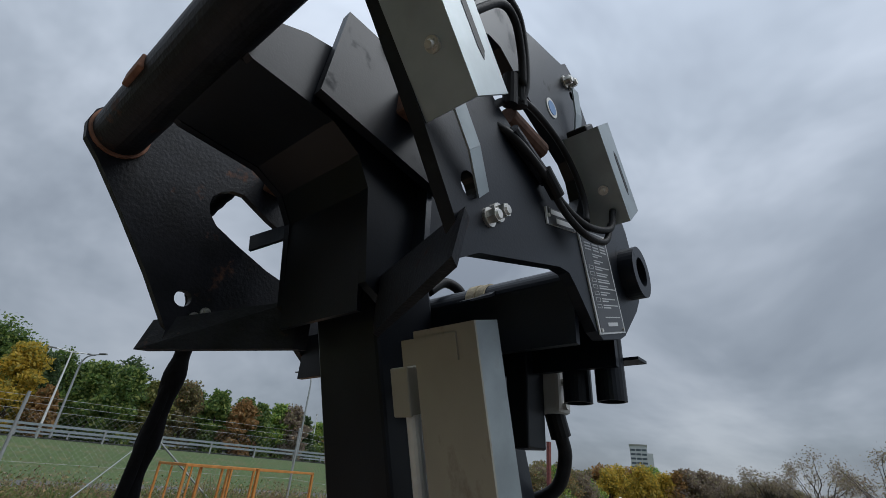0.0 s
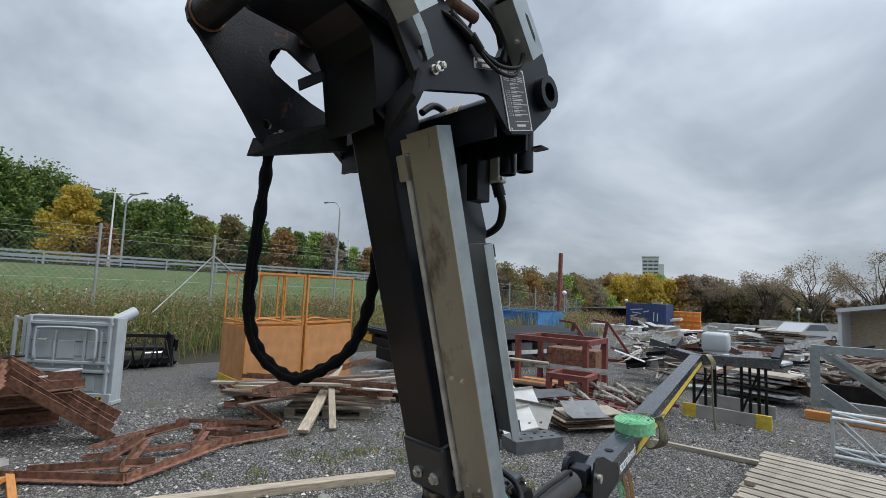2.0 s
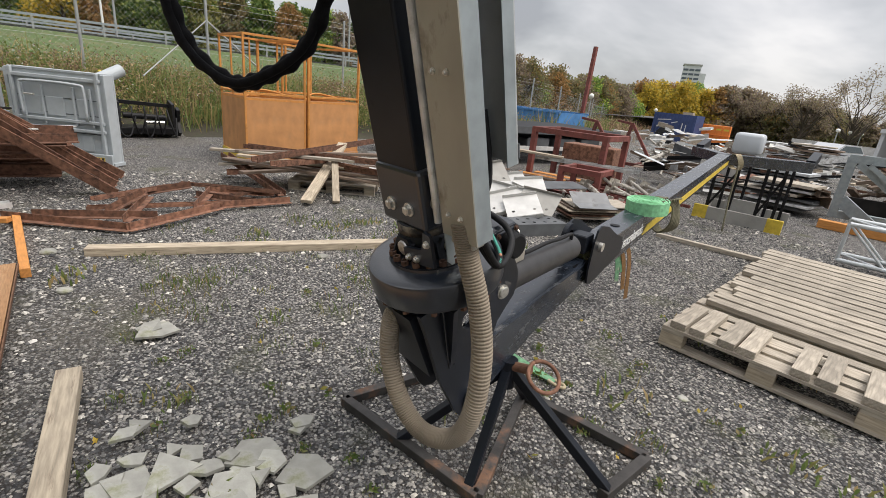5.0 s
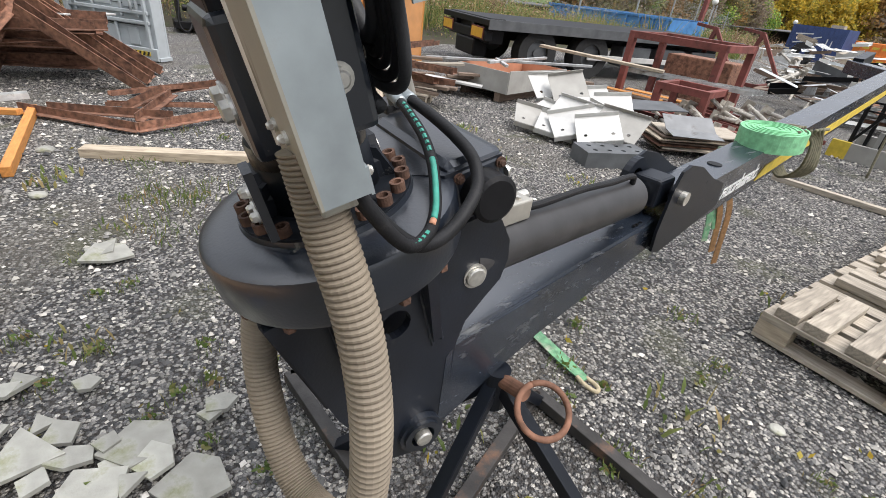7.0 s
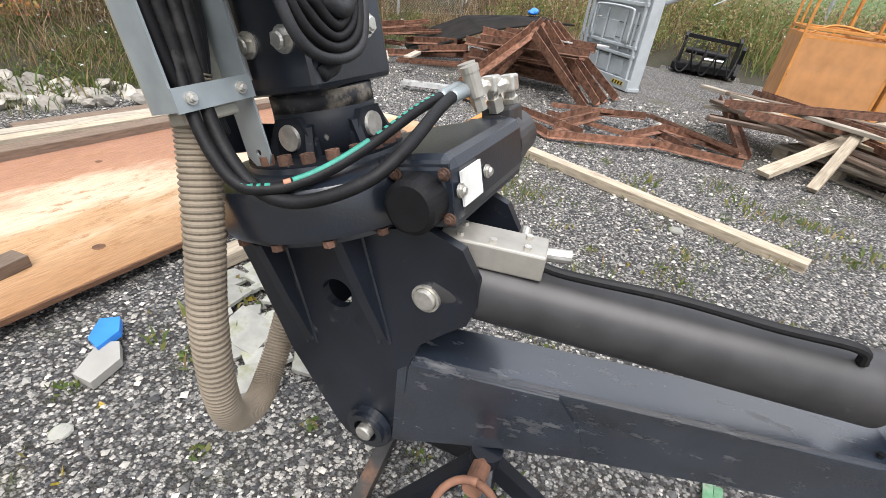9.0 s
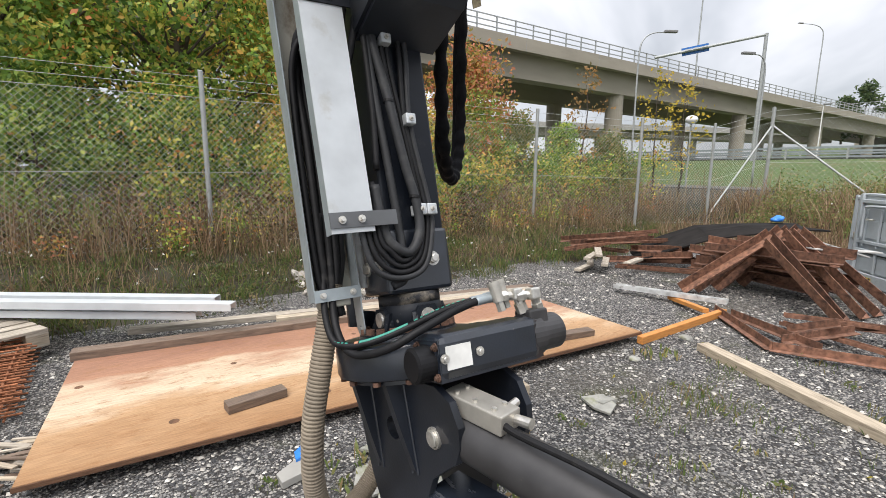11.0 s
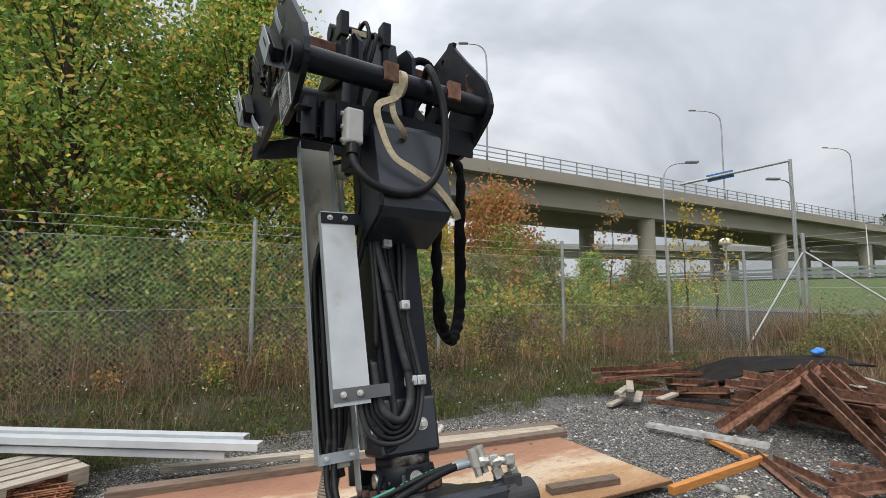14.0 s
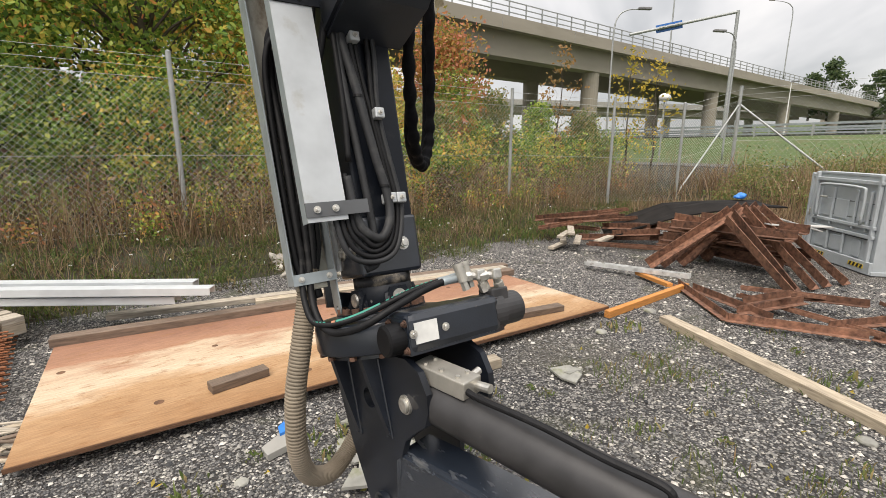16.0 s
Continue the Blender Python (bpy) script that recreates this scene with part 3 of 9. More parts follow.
def sweep(bm, pts, r, seg=10, n=8, radius=None, flat=1.0):
    """A round (or flattened) strand along a smooth way; radius(k) varies it."""
    line = smooth_line(pts, n) if n > 1 else [Vector(p) for p in pts]
    up = Vector((0.13, 0.07, 1)).normalized()
    prev = None
    tangent0 = (line[1] - line[0]).normalized()
    side = tangent0.cross(up).normalized()
    first = None
    for k, p in enumerate(line):
        t = (line[min(k + 1, len(line) - 1)] - line[max(k - 1, 0)]).normalized()
        side = (side - t * side.dot(t)).normalized()
        nrm = side.cross(t)
        rr = r * (radius(k) if radius else 1.0)
        ring = [bm.verts.new(p + side * (rr * math.cos(2 * math.pi * j / seg)) + nrm * (rr * flat * math.sin(2 * math.pi * j / seg))) for j in range(seg)]
        if prev:
            for j in range(seg):
                bm.faces.new((prev[j], prev[(j + 1) % seg], ring[(j + 1) % seg], ring[j]))
        else:
            first = ring
        prev = ring
    bm.faces.new(first[::-1])
    bm.faces.new(prev)
    return bm


def strap(bm, pts, w, t, across, n=6):
    """A flat band along a way; across: the direction of its width."""
    line = smooth_line(pts, n)
    a = Vector(across).normalized()
    prev = None
    for k, p in enumerate(line):
        d = (line[min(k + 1, len(line) - 1)] - line[max(k - 1, 0)]).normalized()
        s = (a - d * a.dot(d)).normalized() * (w / 2)
        u = d.cross(s).normalized() * (t / 2)
        ring = [bm.verts.new(p + s + u), bm.verts.new(p - s + u), bm.verts.new(p - s - u), bm.verts.new(p + s - u)]
        if prev:
            for j in range(4):
                bm.faces.new((prev[j], prev[(j + 1) % 4], ring[(j + 1) % 4], ring[j]))
        else:
            bm.faces.new(ring[::-1])
        prev = ring
    bm.faces.new(prev)
    return bm


def plate(bm, outline, axis, lo, hi, holes=(), m=None):
    """A plate cut to an outline (2D) with holes, from lo to hi along axis 'x', 'y' or 'z'."""
    loops = [outline] + list(holes)
    M = m or Matrix()

    def place(a, b, c):
        v = {"x": (c, a, b), "y": (a, c, b), "z": (a, b, c)}[axis]
        return M @ Vector(v)

    start = set(bm.faces)
    edges, sides = [], []
    for lp in loops:
        vs = [bm.verts.new(place(a, b, lo)) for a, b in lp]
        sides.append(vs)
        for k in range(len(vs)):
            edges.append(bm.edges.new((vs[k], vs[(k + 1) % len(vs)])))
    bmesh.ops.triangle_fill(bm, use_beauty=True, use_dissolve=False, edges=edges)
    low = [f for f in bm.faces if f not in start]
    twin = {}
    for vs, lp in zip(sides, loops):
        for v, (a, b) in zip(vs, lp):
            twin[v] = bm.verts.new(place(a, b, hi))
    for f in low:
        bm.faces.new([twin[v] for v in f.verts][::-1])
    for vs in sides:
        for k in range(len(vs)):
            a, b = vs[k], vs[(k + 1) % len(vs)]
            bm.faces.new((a, b, twin[b], twin[a]))
    bmesh.ops.recalc_face_normals(bm, faces=[f for f in bm.faces if f not in start])
    return bm


def ring2d(cy, cz, r, n=18):
    return [(cy + r * math.cos(2 * math.pi * k / n), cz + r * math.sin(2 * math.pi * k / n)) for k in range(n)]


def bolt(name, parent, p, d, r=0.016, h=0.012, washer=True, material=None, label="zinc hexagon bolt head"):
    """A hexagon bolt head on a washer at p, standing out along d."""
    bm = bmesh.new()
    p, d = Vector(p), Vector(d).normalized()
    if washer:
        rod(bm, p, p + d * 0.004, r * 1.35, 16)
    rod(bm, p + d * 0.004, p + d * (0.004 + h), r, 6)
    rod(bm, p + d * (0.004 + h), p + d * (0.007 + h), r * 0.8, 12, r * 0.6)
    return part(name, bm, material or ZINC, parent, label)


def pydata(name, verts, faces, material):
    me = bpy.data.meshes.new(name)
    me.from_pydata([tuple(v) for v in verts] if not isinstance(verts, np.ndarray) else verts.tolist(), [], faces if not isinstance(faces, np.ndarray) else faces.tolist())
    me.materials.append(material)
    return new(name, me)


# ---- ground ----
def lerp(v, a, b, za, zb):
    t = min(max((v - a) / (b - a), 0.0), 1.0)
    t = t * t * (3 - 2 * t)
    return za + (zb - za) * t


def gz(x, y):
    """Height of the ground: a flat yard, a low weedy rim along the fence, a road bank to the west, falling gently to the north."""
    south = lerp(-y, 2.4, 4.4, 0.0, 0.35)
    west = lerp(-x, 9.6, 13.0, 0.0, 0.75) * (1 - lerp(y, 9, 16, 0, 1) * (1 - lerp(-x, 22, 29, 0, 1)))
    z = max(south, west) if y < 14 else west
    z += lerp(-x, 30, 43, 0.0, 2.1)
    z += lerp(y, 14, 50, 0.0, -0.95) * (1 - lerp(-x, 24, 30, 0, 1))
    far = math.hypot(x, y)
    if far < 9:
        z += 0.012 * noise.noise((x * 0.9, y * 0.9, 0.3)) * lerp(far, 5, 9, 1, 1)
    return z


def axis_cuts(stops):
    out = []
    for a, b, step in stops:
        n = max(1, int(round((b - a) / step)))
        out += [a + (b - a) * k / n for k in range(n)]
    out.append(stops[-1][1])
    return out


def build_ground():
    xs = axis_cuts([(-2500, -400, 700), (-400, -80, 40), (-80, -30, 5), (-30, -14, 1.5), (-14, 4, 0.3), (4, 14, 1.0), (14, 80, 11), (80, 400, 80), (400, 2500, 700)])
    ys = axis_cuts([(-2500, -400, 700), (-400, -60, 40), (-60, -12, 6), (-12, -6, 1.0), (-6, 12, 0.3), (12, 60, 3), (60, 400, 40), (400, 2500, 700)])
    verts = [(x, y, gz(x, y)) for y in ys for x in xs]
    nx = len(xs)
    faces, kinds = [], []
    for j in range(len(ys) - 1):
        for i in range(nx - 1):
            faces.append((j * nx + i, j * nx + i + 1, (j + 1) * nx + i + 1, (j + 1) * nx + i))
            cx, cy = (xs[i] + xs[i + 1]) / 2, (ys[j] + ys[j + 1]) / 2
            wob = 0.5 * noise.noise((cx * 0.6, cy * 0.6, 4.0))
            if cx < -29 and cx > -400:
                kinds.append(1)
            elif cx < lerp(cy, 13, 42, -9.9, -16.5) + wob or cy < -2.55 + wob * 0.8:
                kinds.append(2)
            elif cy > 78 or abs(cx) > 60:
                kinds.append(1)
            else:
                kinds.append(0)
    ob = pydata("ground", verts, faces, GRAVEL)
    ob.data.materials.append(GRASSLAND)
    ob.data.materials.append(BERM)
    for p, k in zip(ob.data.polygons, kinds):
        p.material_index = k
        p.use_smooth = True
    tagged(ob, "dark grey crushed gravel yard with weedy earth edges", "ground", kind="structure")


build_ground()

road = boxed(-26, 0, 0.78, 5.5, 240, 0.06)
tagged(part("road", road, ASPHALT), "grey asphalt service road behind the fence", "road", kind="structure")
road = boxed(-50, 0, 2.86, 12, 400, 0.08)
tagged(part("road", road, ASPHALT), "grey asphalt main road on the bank", "road", kind="structure")


def scatter_stones():
    """Loose gravel round the crane: small faceted stones."""
    rng = np.random.default_rng(5)
    base = np.array([(0.9, 0, 0), (-0.9, 0.1, 0), (0, 0.85, 0.05), (0.1, -0.9, 0), (0, 0, 0.75), (0, 0, -0.5)])
    tri = np.array([(0, 2, 4), (2, 1, 4), (1, 3, 4), (3, 0, 4), (2, 0, 5), (1, 2, 5), (3, 1, 5), (0, 3, 5)])
    n = 72000
    rad = 0.4 + 6.2 * rng.random(n) ** 0.8
    ang = rng.random(n) * 2 * math.pi
    cx, cy = 0.5 + rad * np.cos(ang), 2.2 + rad * np.sin(ang)
    size = 0.0055 + 0.0065 * rng.random(n) + 0.015 * (rng.random(n) ** 9)
    size *= 0.8 + rad * 0.10
    keep = (cy > -2.2)
    cx, cy, size = cx[keep], cy[keep], size[keep]
    n = len(cx)
    rot = rng.random(n) * 2 * math.pi
    c, s = np.cos(rot), np.sin(rot)
    shp = base[None] * (0.6 + 0.7 * rng.random((n, 6, 1))) * size[:, None, None]
    shp[:, :, 2] *= 0.75
    vx = shp[:, :, 0] * c[:, None] - shp[:, :, 1] * s[:, None] + cx[:, None]
    vy = shp[:, :, 0] * s[:, None] + shp[:, :, 1] * c[:, None] + cy[:, None]
    zz = np.array([gz(a, b) for a, b in zip(cx, cy)])
    vz = shp[:, :, 2] + zz[:, None] + size[:, None] * 0.25
    verts = np.stack([vx, vy, vz], -1).reshape(-1, 3)
    faces = (tri[None] + 6 * np.arange(n)[:, None, None]).reshape(-1, 3)
    tagged(pydata("gravel_stones", verts, faces, STONES), "loose grey crushed gravel stones on the yard", "gravel", kind="stuff")


scatter_stones()


# ---- the crane: leaning column on a slewing ring, with a coupler head ----
AX = Vector((-0.012, -0.275, 1.0)).normalized()        # the column's lean
# local frame of the column: x' along world x, y' along world y (leaned), z' up the column
_y = AX.cross(Vector((1, 0, 0))).normalized()
_x = _y.cross(AX).normalized()
LEAN = Matrix(((_x.x, _y.x, AX.x, 0.525), (_x.y, _y.y, AX.y, 1.632), (_x.z, _y.z, AX.z, 1.20), (0, 0, 0, 1)))


# the cable covers lean a little differently from the column
AX2 = Vector((0.02, -0.29, 1.0)).normalized()
_y2 = AX2.cross(Vector((1, 0, 0))).normalized()
_x2 = _y2.cross(AX2).normalized()
LEAN2 = Matrix(((_x2.x, _y2.x, AX2.x, 0.525), (_x2.y, _y2.y, AX2.y, 1.632), (_x2.z, _y2.z, AX2.z, 1.20), (0, 0, 0, 1)))


def M3(x, y, z):
    return LEAN2 @ Vector((x, y, z))


def L3(x, y, z):
    return LEAN @ Vector((x, y, z))


def build_crane():
    crane = thing("loader_crane", "black loader crane with leaning column on a steel stand", "crane", at=Matrix.Translation((0.5, 1.7, 0)))
    inv = crane.matrix_world.inverted()

    def P(name, bm, material, parent=crane, label="", smooth=False):
        if parent is crane:
            bm.transform(inv)
        ob = part(name, bm, material, parent, label, smooth)
        return ob

    def S(name, bm, material, parent, label="", smooth=False):
        bm.transform(inv)
        return part(name, bm, material, parent, label, smooth)

    def B(parent, p, d, r=0.016, h=0.012, material=None, label="zinc hexagon bolt head", name="bolt"):
        bm = bmesh.new()
        p, d = Vector(p), Vector(d).normalized()
        rod(bm, p, p + d * 0.004, r * 1.35, 16)
        rod(bm, p + d * 0.004, p + d * (0.004 + h), r, 6)
        rod(bm, p + d * (0.004 + h), p + d * (0.007 + h), r * 0.8, 12, r * 0.6)
        bm.transform(inv)
        return part(name, bm, material or ZINC, parent, label)

    # column: square box section, with a wider bolted socket at its foot
    bm = bmesh.new()
    box(bm, -0.005, 0, 0.93, 0.205, 0.16, 1.64, 0.008, LEAN)
    column = P("column", bm, BLACK)
    bm = bmesh.new()
    box(bm, 0, 0.002, 0.03, 0.222, 0.185, 0.19, 0.012, LEAN)
    socket = P("socket", bm, BLACKSCRATCH)
    for x in (-0.045, 0.045):
        B(socket, L3(x, -0.0905, 0.0), -_y, 0.0165)
        B(socket, L3(x, 0.0945, 0.03), _y, 0.0165)
    for y in (-0.037, 0.047):
        B(socket, L3(0.111, y, 0.02), _x, 0.0165)
        B(socket, L3(-0.111, y, 0.02), -_x, 0.0165)
    # round tapered neck between socket and slewing ring, its paint rubbed pale under the socket
    bm = bmesh.new()
    bmesh.ops.create_cone(bm, cap_ends=True, segments=48, radius1=0.103, radius2=0.094, depth=0.125, matrix=LEAN @ Matrix.Translation((0, 0.0, -0.127)))
    neck = P("neck", bm, NECKPAINT, smooth=True)
    S("worn_band", pipe(bmesh.new(), L3(0, 0, -0.098), L3(0, 0, -0.066), 0.0965, 0.08, 48), NECKWORN, neck, "pale band of rubbed bare paint", True)
    for k in range(8):
        m = LEAN @ Matrix.Translation((0, 0.0, -0.19)) @ Matrix.Rotation(math.pi / 8 + k * math.pi / 4, 4, "Z")
        S("gusset", plate(bmesh.new(), [(0.08, 0.0), (0.134, 0.0), (0.132, 0.014), (0.108, 0.068), (0.08, 0.078)], "y", -0.007, 0.007, m=m), NECKPAINT, neck)
    for k in range(4):
        # raised boss round each plug, between the gussets
        m = LEAN @ Matrix.Translation((0, 0.0, -0.19)) @ Matrix.Rotation(k * math.pi / 2, 4, "Z")
        S("plug_boss", plate(bmesh.new(), [(-0.05, 0.0), (0.05, 0.0), (0.048, 0.045), (0.027, 0.085), (-0.027, 0.085), (-0.048, 0.045)], "x", 0.085, 0.106, m=m), NECKPAINT, neck)
        p = m @ Vector((0.106, 0.0, 0.052))
        q = m @ Vector((0.112, 0.0, 0.052))
        S("plug", rod(bmesh.new(), p, q, 0.024, 24, 0.0225), ZINC, neck, "round steel plug")
    # slewing ring housing
    C0 = LEAN @ Matrix.Translation((0.017, 0.0, -0.192))
    bm = bmesh.new()
    prof = [(0.150, 0.013), (0.152, 0.004), (0.180, 0.002), (0.212, -0.002), (0.221, -0.007), (0.225, -0.016), (0.225, -0.085), (0.221, -0.095), (0.21, -0.099), (0.196, -0.100), (0.196, -0.112), (0.0, -0.112)]
    seg = 56
    rings = []
    for rr, zz in [(0.0, 0.014)] + prof:
        rings.append([bm.verts.new(C0 @ Vector((max(rr, 0.001) * math.cos(2 * math.pi * k / seg), max(rr, 0.001) * math.sin(2 * math.pi * k / seg), zz))) for k in range(seg)])
    for a, b in zip(rings, rings[1:]):
        for k in range(seg):
            bm.faces.new((a[k], b[k], b[(k + 1) % seg], a[(k + 1) % seg]))
    bmesh.ops.recalc_face_normals(bm, faces=bm.faces)
    ringpart = P("slewing_ring", bm, BLACKSCRATCH, label="scuffed black slewing ring housing", smooth=True)
    for e in ringpart.data.edges:
        e.use_edge_sharp = False
    ringpart.data.set_sharp_from_angle(angle=math.radians(32))
    bm = bmesh.new()
    pipe(bm, C0 @ Vector((0, 0, 0.008)), C0 @ Vector((0, 0, 0.018)), 0.149, 0.08, 48)
    S("bolt_ring", bm, NECKPAINT, ringpart)
    for k in range(20):
        a = 2 * math.pi * (k + 0.5) / 20
        p = C0 @ Vector((0.136 * math.cos(a), 0.136 * math.sin(a), 0.017))
        bm = bmesh.new()
        pipe(bm, p, p + AX * 0.017, 0.0125, 0.0075, 16)
        rod(bm, p, p + AX * 0.009, 0.009, 8)
        S("cap_screw", bm, RUSTBOLT, ringpart, "rusty socket cap screw")
    for k in range(14):
        a = 2 * math.pi * (k + 0.3) / 14
        p = C0 @ Vector((0.208 * math.cos(a), 0.208 * math.sin(a), -0.099))
        bm = bmesh.new()
        rod(bm, p, p - AX * 0.012, 0.011, 6)
        S("nut", bm, RUSTBOLT, ringpart, "rusty hexagon nut")
    # worm drive housing along the ring's north side, with end cap and motor
    H = LEAN @ Matrix.Translation((0.006, 0.048, -0.232))
    bm = bmesh.new()
    box(bm, -0.07, 0.205, 0.0, 0.34, 0.13, 0.115, 0.022, H)
    plate(bm, [(0.098, 0.14), (0.098, 0.262), (-0.22, 0.262), (-0.26, 0.25), (-0.26, 0.15), (-0.20, 0.04), (-0.05, 0.0)], "z", -0.06, 0.045, m=H)
    worm = P("worm_housing", bm, BLACKSCRATCH, label="scuffed black worm drive housing")
    bm = bmesh.new()
    rod(bm, H @ Vector((0.09, 0.21, -0.012)), H @ Vector((0.145, 0.21, -0.012)), 0.046, 28)
    rod(bm, H @ Vector((0.145, 0.21, -0.012)), H @ Vector((0.15, 0.21, -0.012)), 0.046, 28, 0.038)
    S("end_cap", bm, BLACKPLASTIC, worm, "round black end cap")
    bm = bmesh.new()
    rod(bm, H @ Vector((-0.22, 0.21, 0.0)), H @ Vector((-0.27, 0.21, 0.0)), 0.062, 28)
    rod(bm, H @ Vector((-0.27, 0.21, 0.0)), H @ Vector((-0.35, 0.21, 0.0)), 0.054, 28)
    rod(bm, H @ Vector((-0.35, 0.21, 0.0)), H @ Vector((-0.36, 0.21, 0.0)), 0.054, 28, 0.042)
    box(bm, -0.265, 0.215, 0.05, 0.07, 0.07, 0.05, 0.006, H)
    S("motor", bm, CYLGREY, worm, "dark grey hydraulic motor")
    bm = boxed(0.045, 0.2735, 0.0, 0.075, 0.004, 0.058, 0, H)
    S("type_label", bm, LABELWHITE, worm, "blank worn white type label")
    for x in (-0.02, 0.088):
        B(worm, H @ Vector((x, 0.272, 0.0)), _y, 0.009, 0.005)
    for q in ((0.10, 0.165, 0.03), (0.10, 0.255, 0.03), (0.10, 0.255, -0.045), (0.10, 0.165, -0.045)):
        B(worm, H @ Vector(q), _x, 0.008, 0.005, RUSTBOLT, "small rusty bolt")
    # hydraulic fittings on the motor
    for base, tip in (((-0.235, 0.215, 0.07), (-0.215, 0.215, 0.125)), ((-0.29, 0.225, 0.065), (-0.265, 0.235, 0.12))):
        bm = bmesh.new()
        p, q = H @ Vector(base), H @ Vector(tip)
        dq = (q - p).normalized()
        rod(bm, p, p + dq * 0.03, 0.018, 6)
        rod(bm, p + dq * 0.028, q, 0.013, 12)
        box(bm, 0, 0, 0, 0.034, 0.034, 0.034, 0.005, Matrix.Translation(q) @ LEAN.to_3x3().to_4x4())
        elbow = q + (H @ Vector((0.055, -0.015, -0.004)) - H @ Vector((0, 0, 0)))
        rod(bm, q, elbow, 0.012, 10)
        rod(bm, q.lerp(elbow, 0.5), elbow, 0.0165, 6)
        S("hydraulic_fitting", bm, ZINC, worm, "zinc plated elbow fitting")
    for top in ((-0.187, 0.177, 0.172), (-0.148, 0.200, 0.168)):
        bm = bmesh.new()
        q = H @ Vector(top)
        p = H @ Vector((top[0] - 0.012, top[1] + 0.012, top[2] - 0.085))
        dq = (q - p).normalized()
        rod(bm, p, p + dq * 0.03, 0.013, 6)
        rod(bm, p + dq * 0.028, q - dq * 0.012, 0.0165, 16)
        rod(bm, q - dq * 0.012, q, 0.0185, 16)
        S("quick_coupling", bm, ALUVALVE, worm, "grey knurled quick coupling")
    # bracket under the ring: two cheek plates with pins
    outline = [(1.535, 0.862), (1.575, 0.78), (1.66, 0.58), (1.775, 0.39), (1.80, 0.362), (1.85, 0.347), (1.90, 0.358), (1.925, 0.40), (1.935, 0.46), (1.945, 0.66), (1.962, 0.715),
               (2.01, 0.765), (2.048, 0.80), (2.062, 0.85), (2.055, 0.90), (2.02, 0.955), (1.96, 0.975), (1.90, 0.962)]
    SKEW = Matrix(((1, -0.12, 0, 0.12 * 1.779), (0, 1, 0, 0), (0, 0, 1, 0), (0, 0, 0, 1)))
    for name, lo, hi in (("cheek_plate", 0.628, 0.648), ("cheek_plate", 0.405, 0.425)):
        bm = plate(bmesh.new(), outline, "x", lo, hi, [ring2d(1.779, 0.778, 0.034)], SKEW)
        ch = P(name, bm, CHEEKPAINT)
        out = 1 if lo > 0.5 else -1
        xf = hi if out > 0 else lo
        for (y0, z0, y1, z1) in ((1.645, 0.875, 1.715, 0.62), (1.815, 0.935, 1.888, 0.69)):
            le = math.hypot(y1 - y0, z1 - z0)
            g = SKEW @ frame_along((xf, y0, z0), (xf, y1, z1), (out, 0, 0))
            gus = S("gusset", plate(bmesh.new(), [(0, -0.01), (le, -0.01), (le - 0.01, 0.006), (le * 0.5, 0.03), (0.0, 0.052)], "y", -0.011, 0.011, m=g), CHEEKPAINT, ch)
            bm = bmesh.new()
            for w in (-0.0125, 0.0125):
                rod(bm, g @ Vector((0.01, w, 0.001)), g @ Vector((le, w, 0.001)), 0.0042, 6)
            S("weld_bead", bm, BLACKSCRATCH, ch)

        def K(y, z, off):
            return SKEW @ Vector((xf + off * out, y, z))

        bm = bmesh.new()
        pipe(bm, K(1.864, 0.424, 0), K(1.864, 0.424, 0.018), 0.056, 0.03, 32)
        pipe(bm, K(1.864, 0.424, 0.018), K(1.864, 0.424, 0.026), 0.046, 0.03, 32)
        S("pin_boss", bm, BLACKSCRATCH, ch)
        bm = bmesh.new()
        rod(bm, K(1.864, 0.424, -0.01), K(1.864, 0.424, 0.034), 0.0205, 20)
        rod(bm, K(1.864, 0.424, 0.034), K(1.864, 0.424, 0.037), 0.0205, 20, 0.017)
        S("pin", bm, ZINC, ch, "bright steel pin end")
        bm = bmesh.new()
        pipe(bm, K(1.966, 0.836, -0.01), K(1.966, 0.836, 0.006), 0.0285, 0.0235, 28)
        S("pin_rim", bm, ZINC, ch, "bright turned rim of the pin")
        bm = bmesh.new()
        rod(bm, K(1.966, 0.836, -0.01), K(1.966, 0.836, 0.012), 0.0225, 24)
        rod(bm, K(1.966, 0.836, 0.012), K(1.966, 0.836, 0.014), 0.0225, 24, 0.019)
        S("pin", bm, ZINC, ch, "bright steel pin end")
    bm = bmesh.new()
    box(bm, 0.525, 1.60, 0.71, 0.20, 0.02, 0.27, 0, Matrix.Translation((0.525, 1.60, 0.71)) @ pose(0, 0, 0, 24, 0, 0) @ Matrix.Translation((-0.525, -1.60, -0.71)))
    P("web_plate", bm, CHEEKPAINT)

    # boom: lower box from the low pin, then the raised long beam
    d = Vector((-0.2083, 0.978, 0)).normalized()
    side = Vector((d.y, -d.x, 0))
    o = Vector((0.585, 1.864, 0))

    def A(s, w, z):
        return o + d * s + side * w + Vector((0, 0, z))

    def prism(bm, poly, w0, w1, holes=()):
        m = Matrix(((d.x, side.x, 0, o.x), (d.y, side.y, 0, o.y), (0, 0, 1, 0), (0, 0, 0, 1)))
        return plate(bm, poly, "y", w0, w1, holes, m)

    bm = prism(bmesh.new(), [(0.03, 0.46), (0.03, 0.385), (0.07, 0.40), (0.30, 0.475), (1.0, 0.592), (1.06, 0.60), (1.02, 0.735), (0.95, 0.715), (0.30, 0.68), (0.06, 0.665), (0.03, 0.56)], -0.075, 0.052)
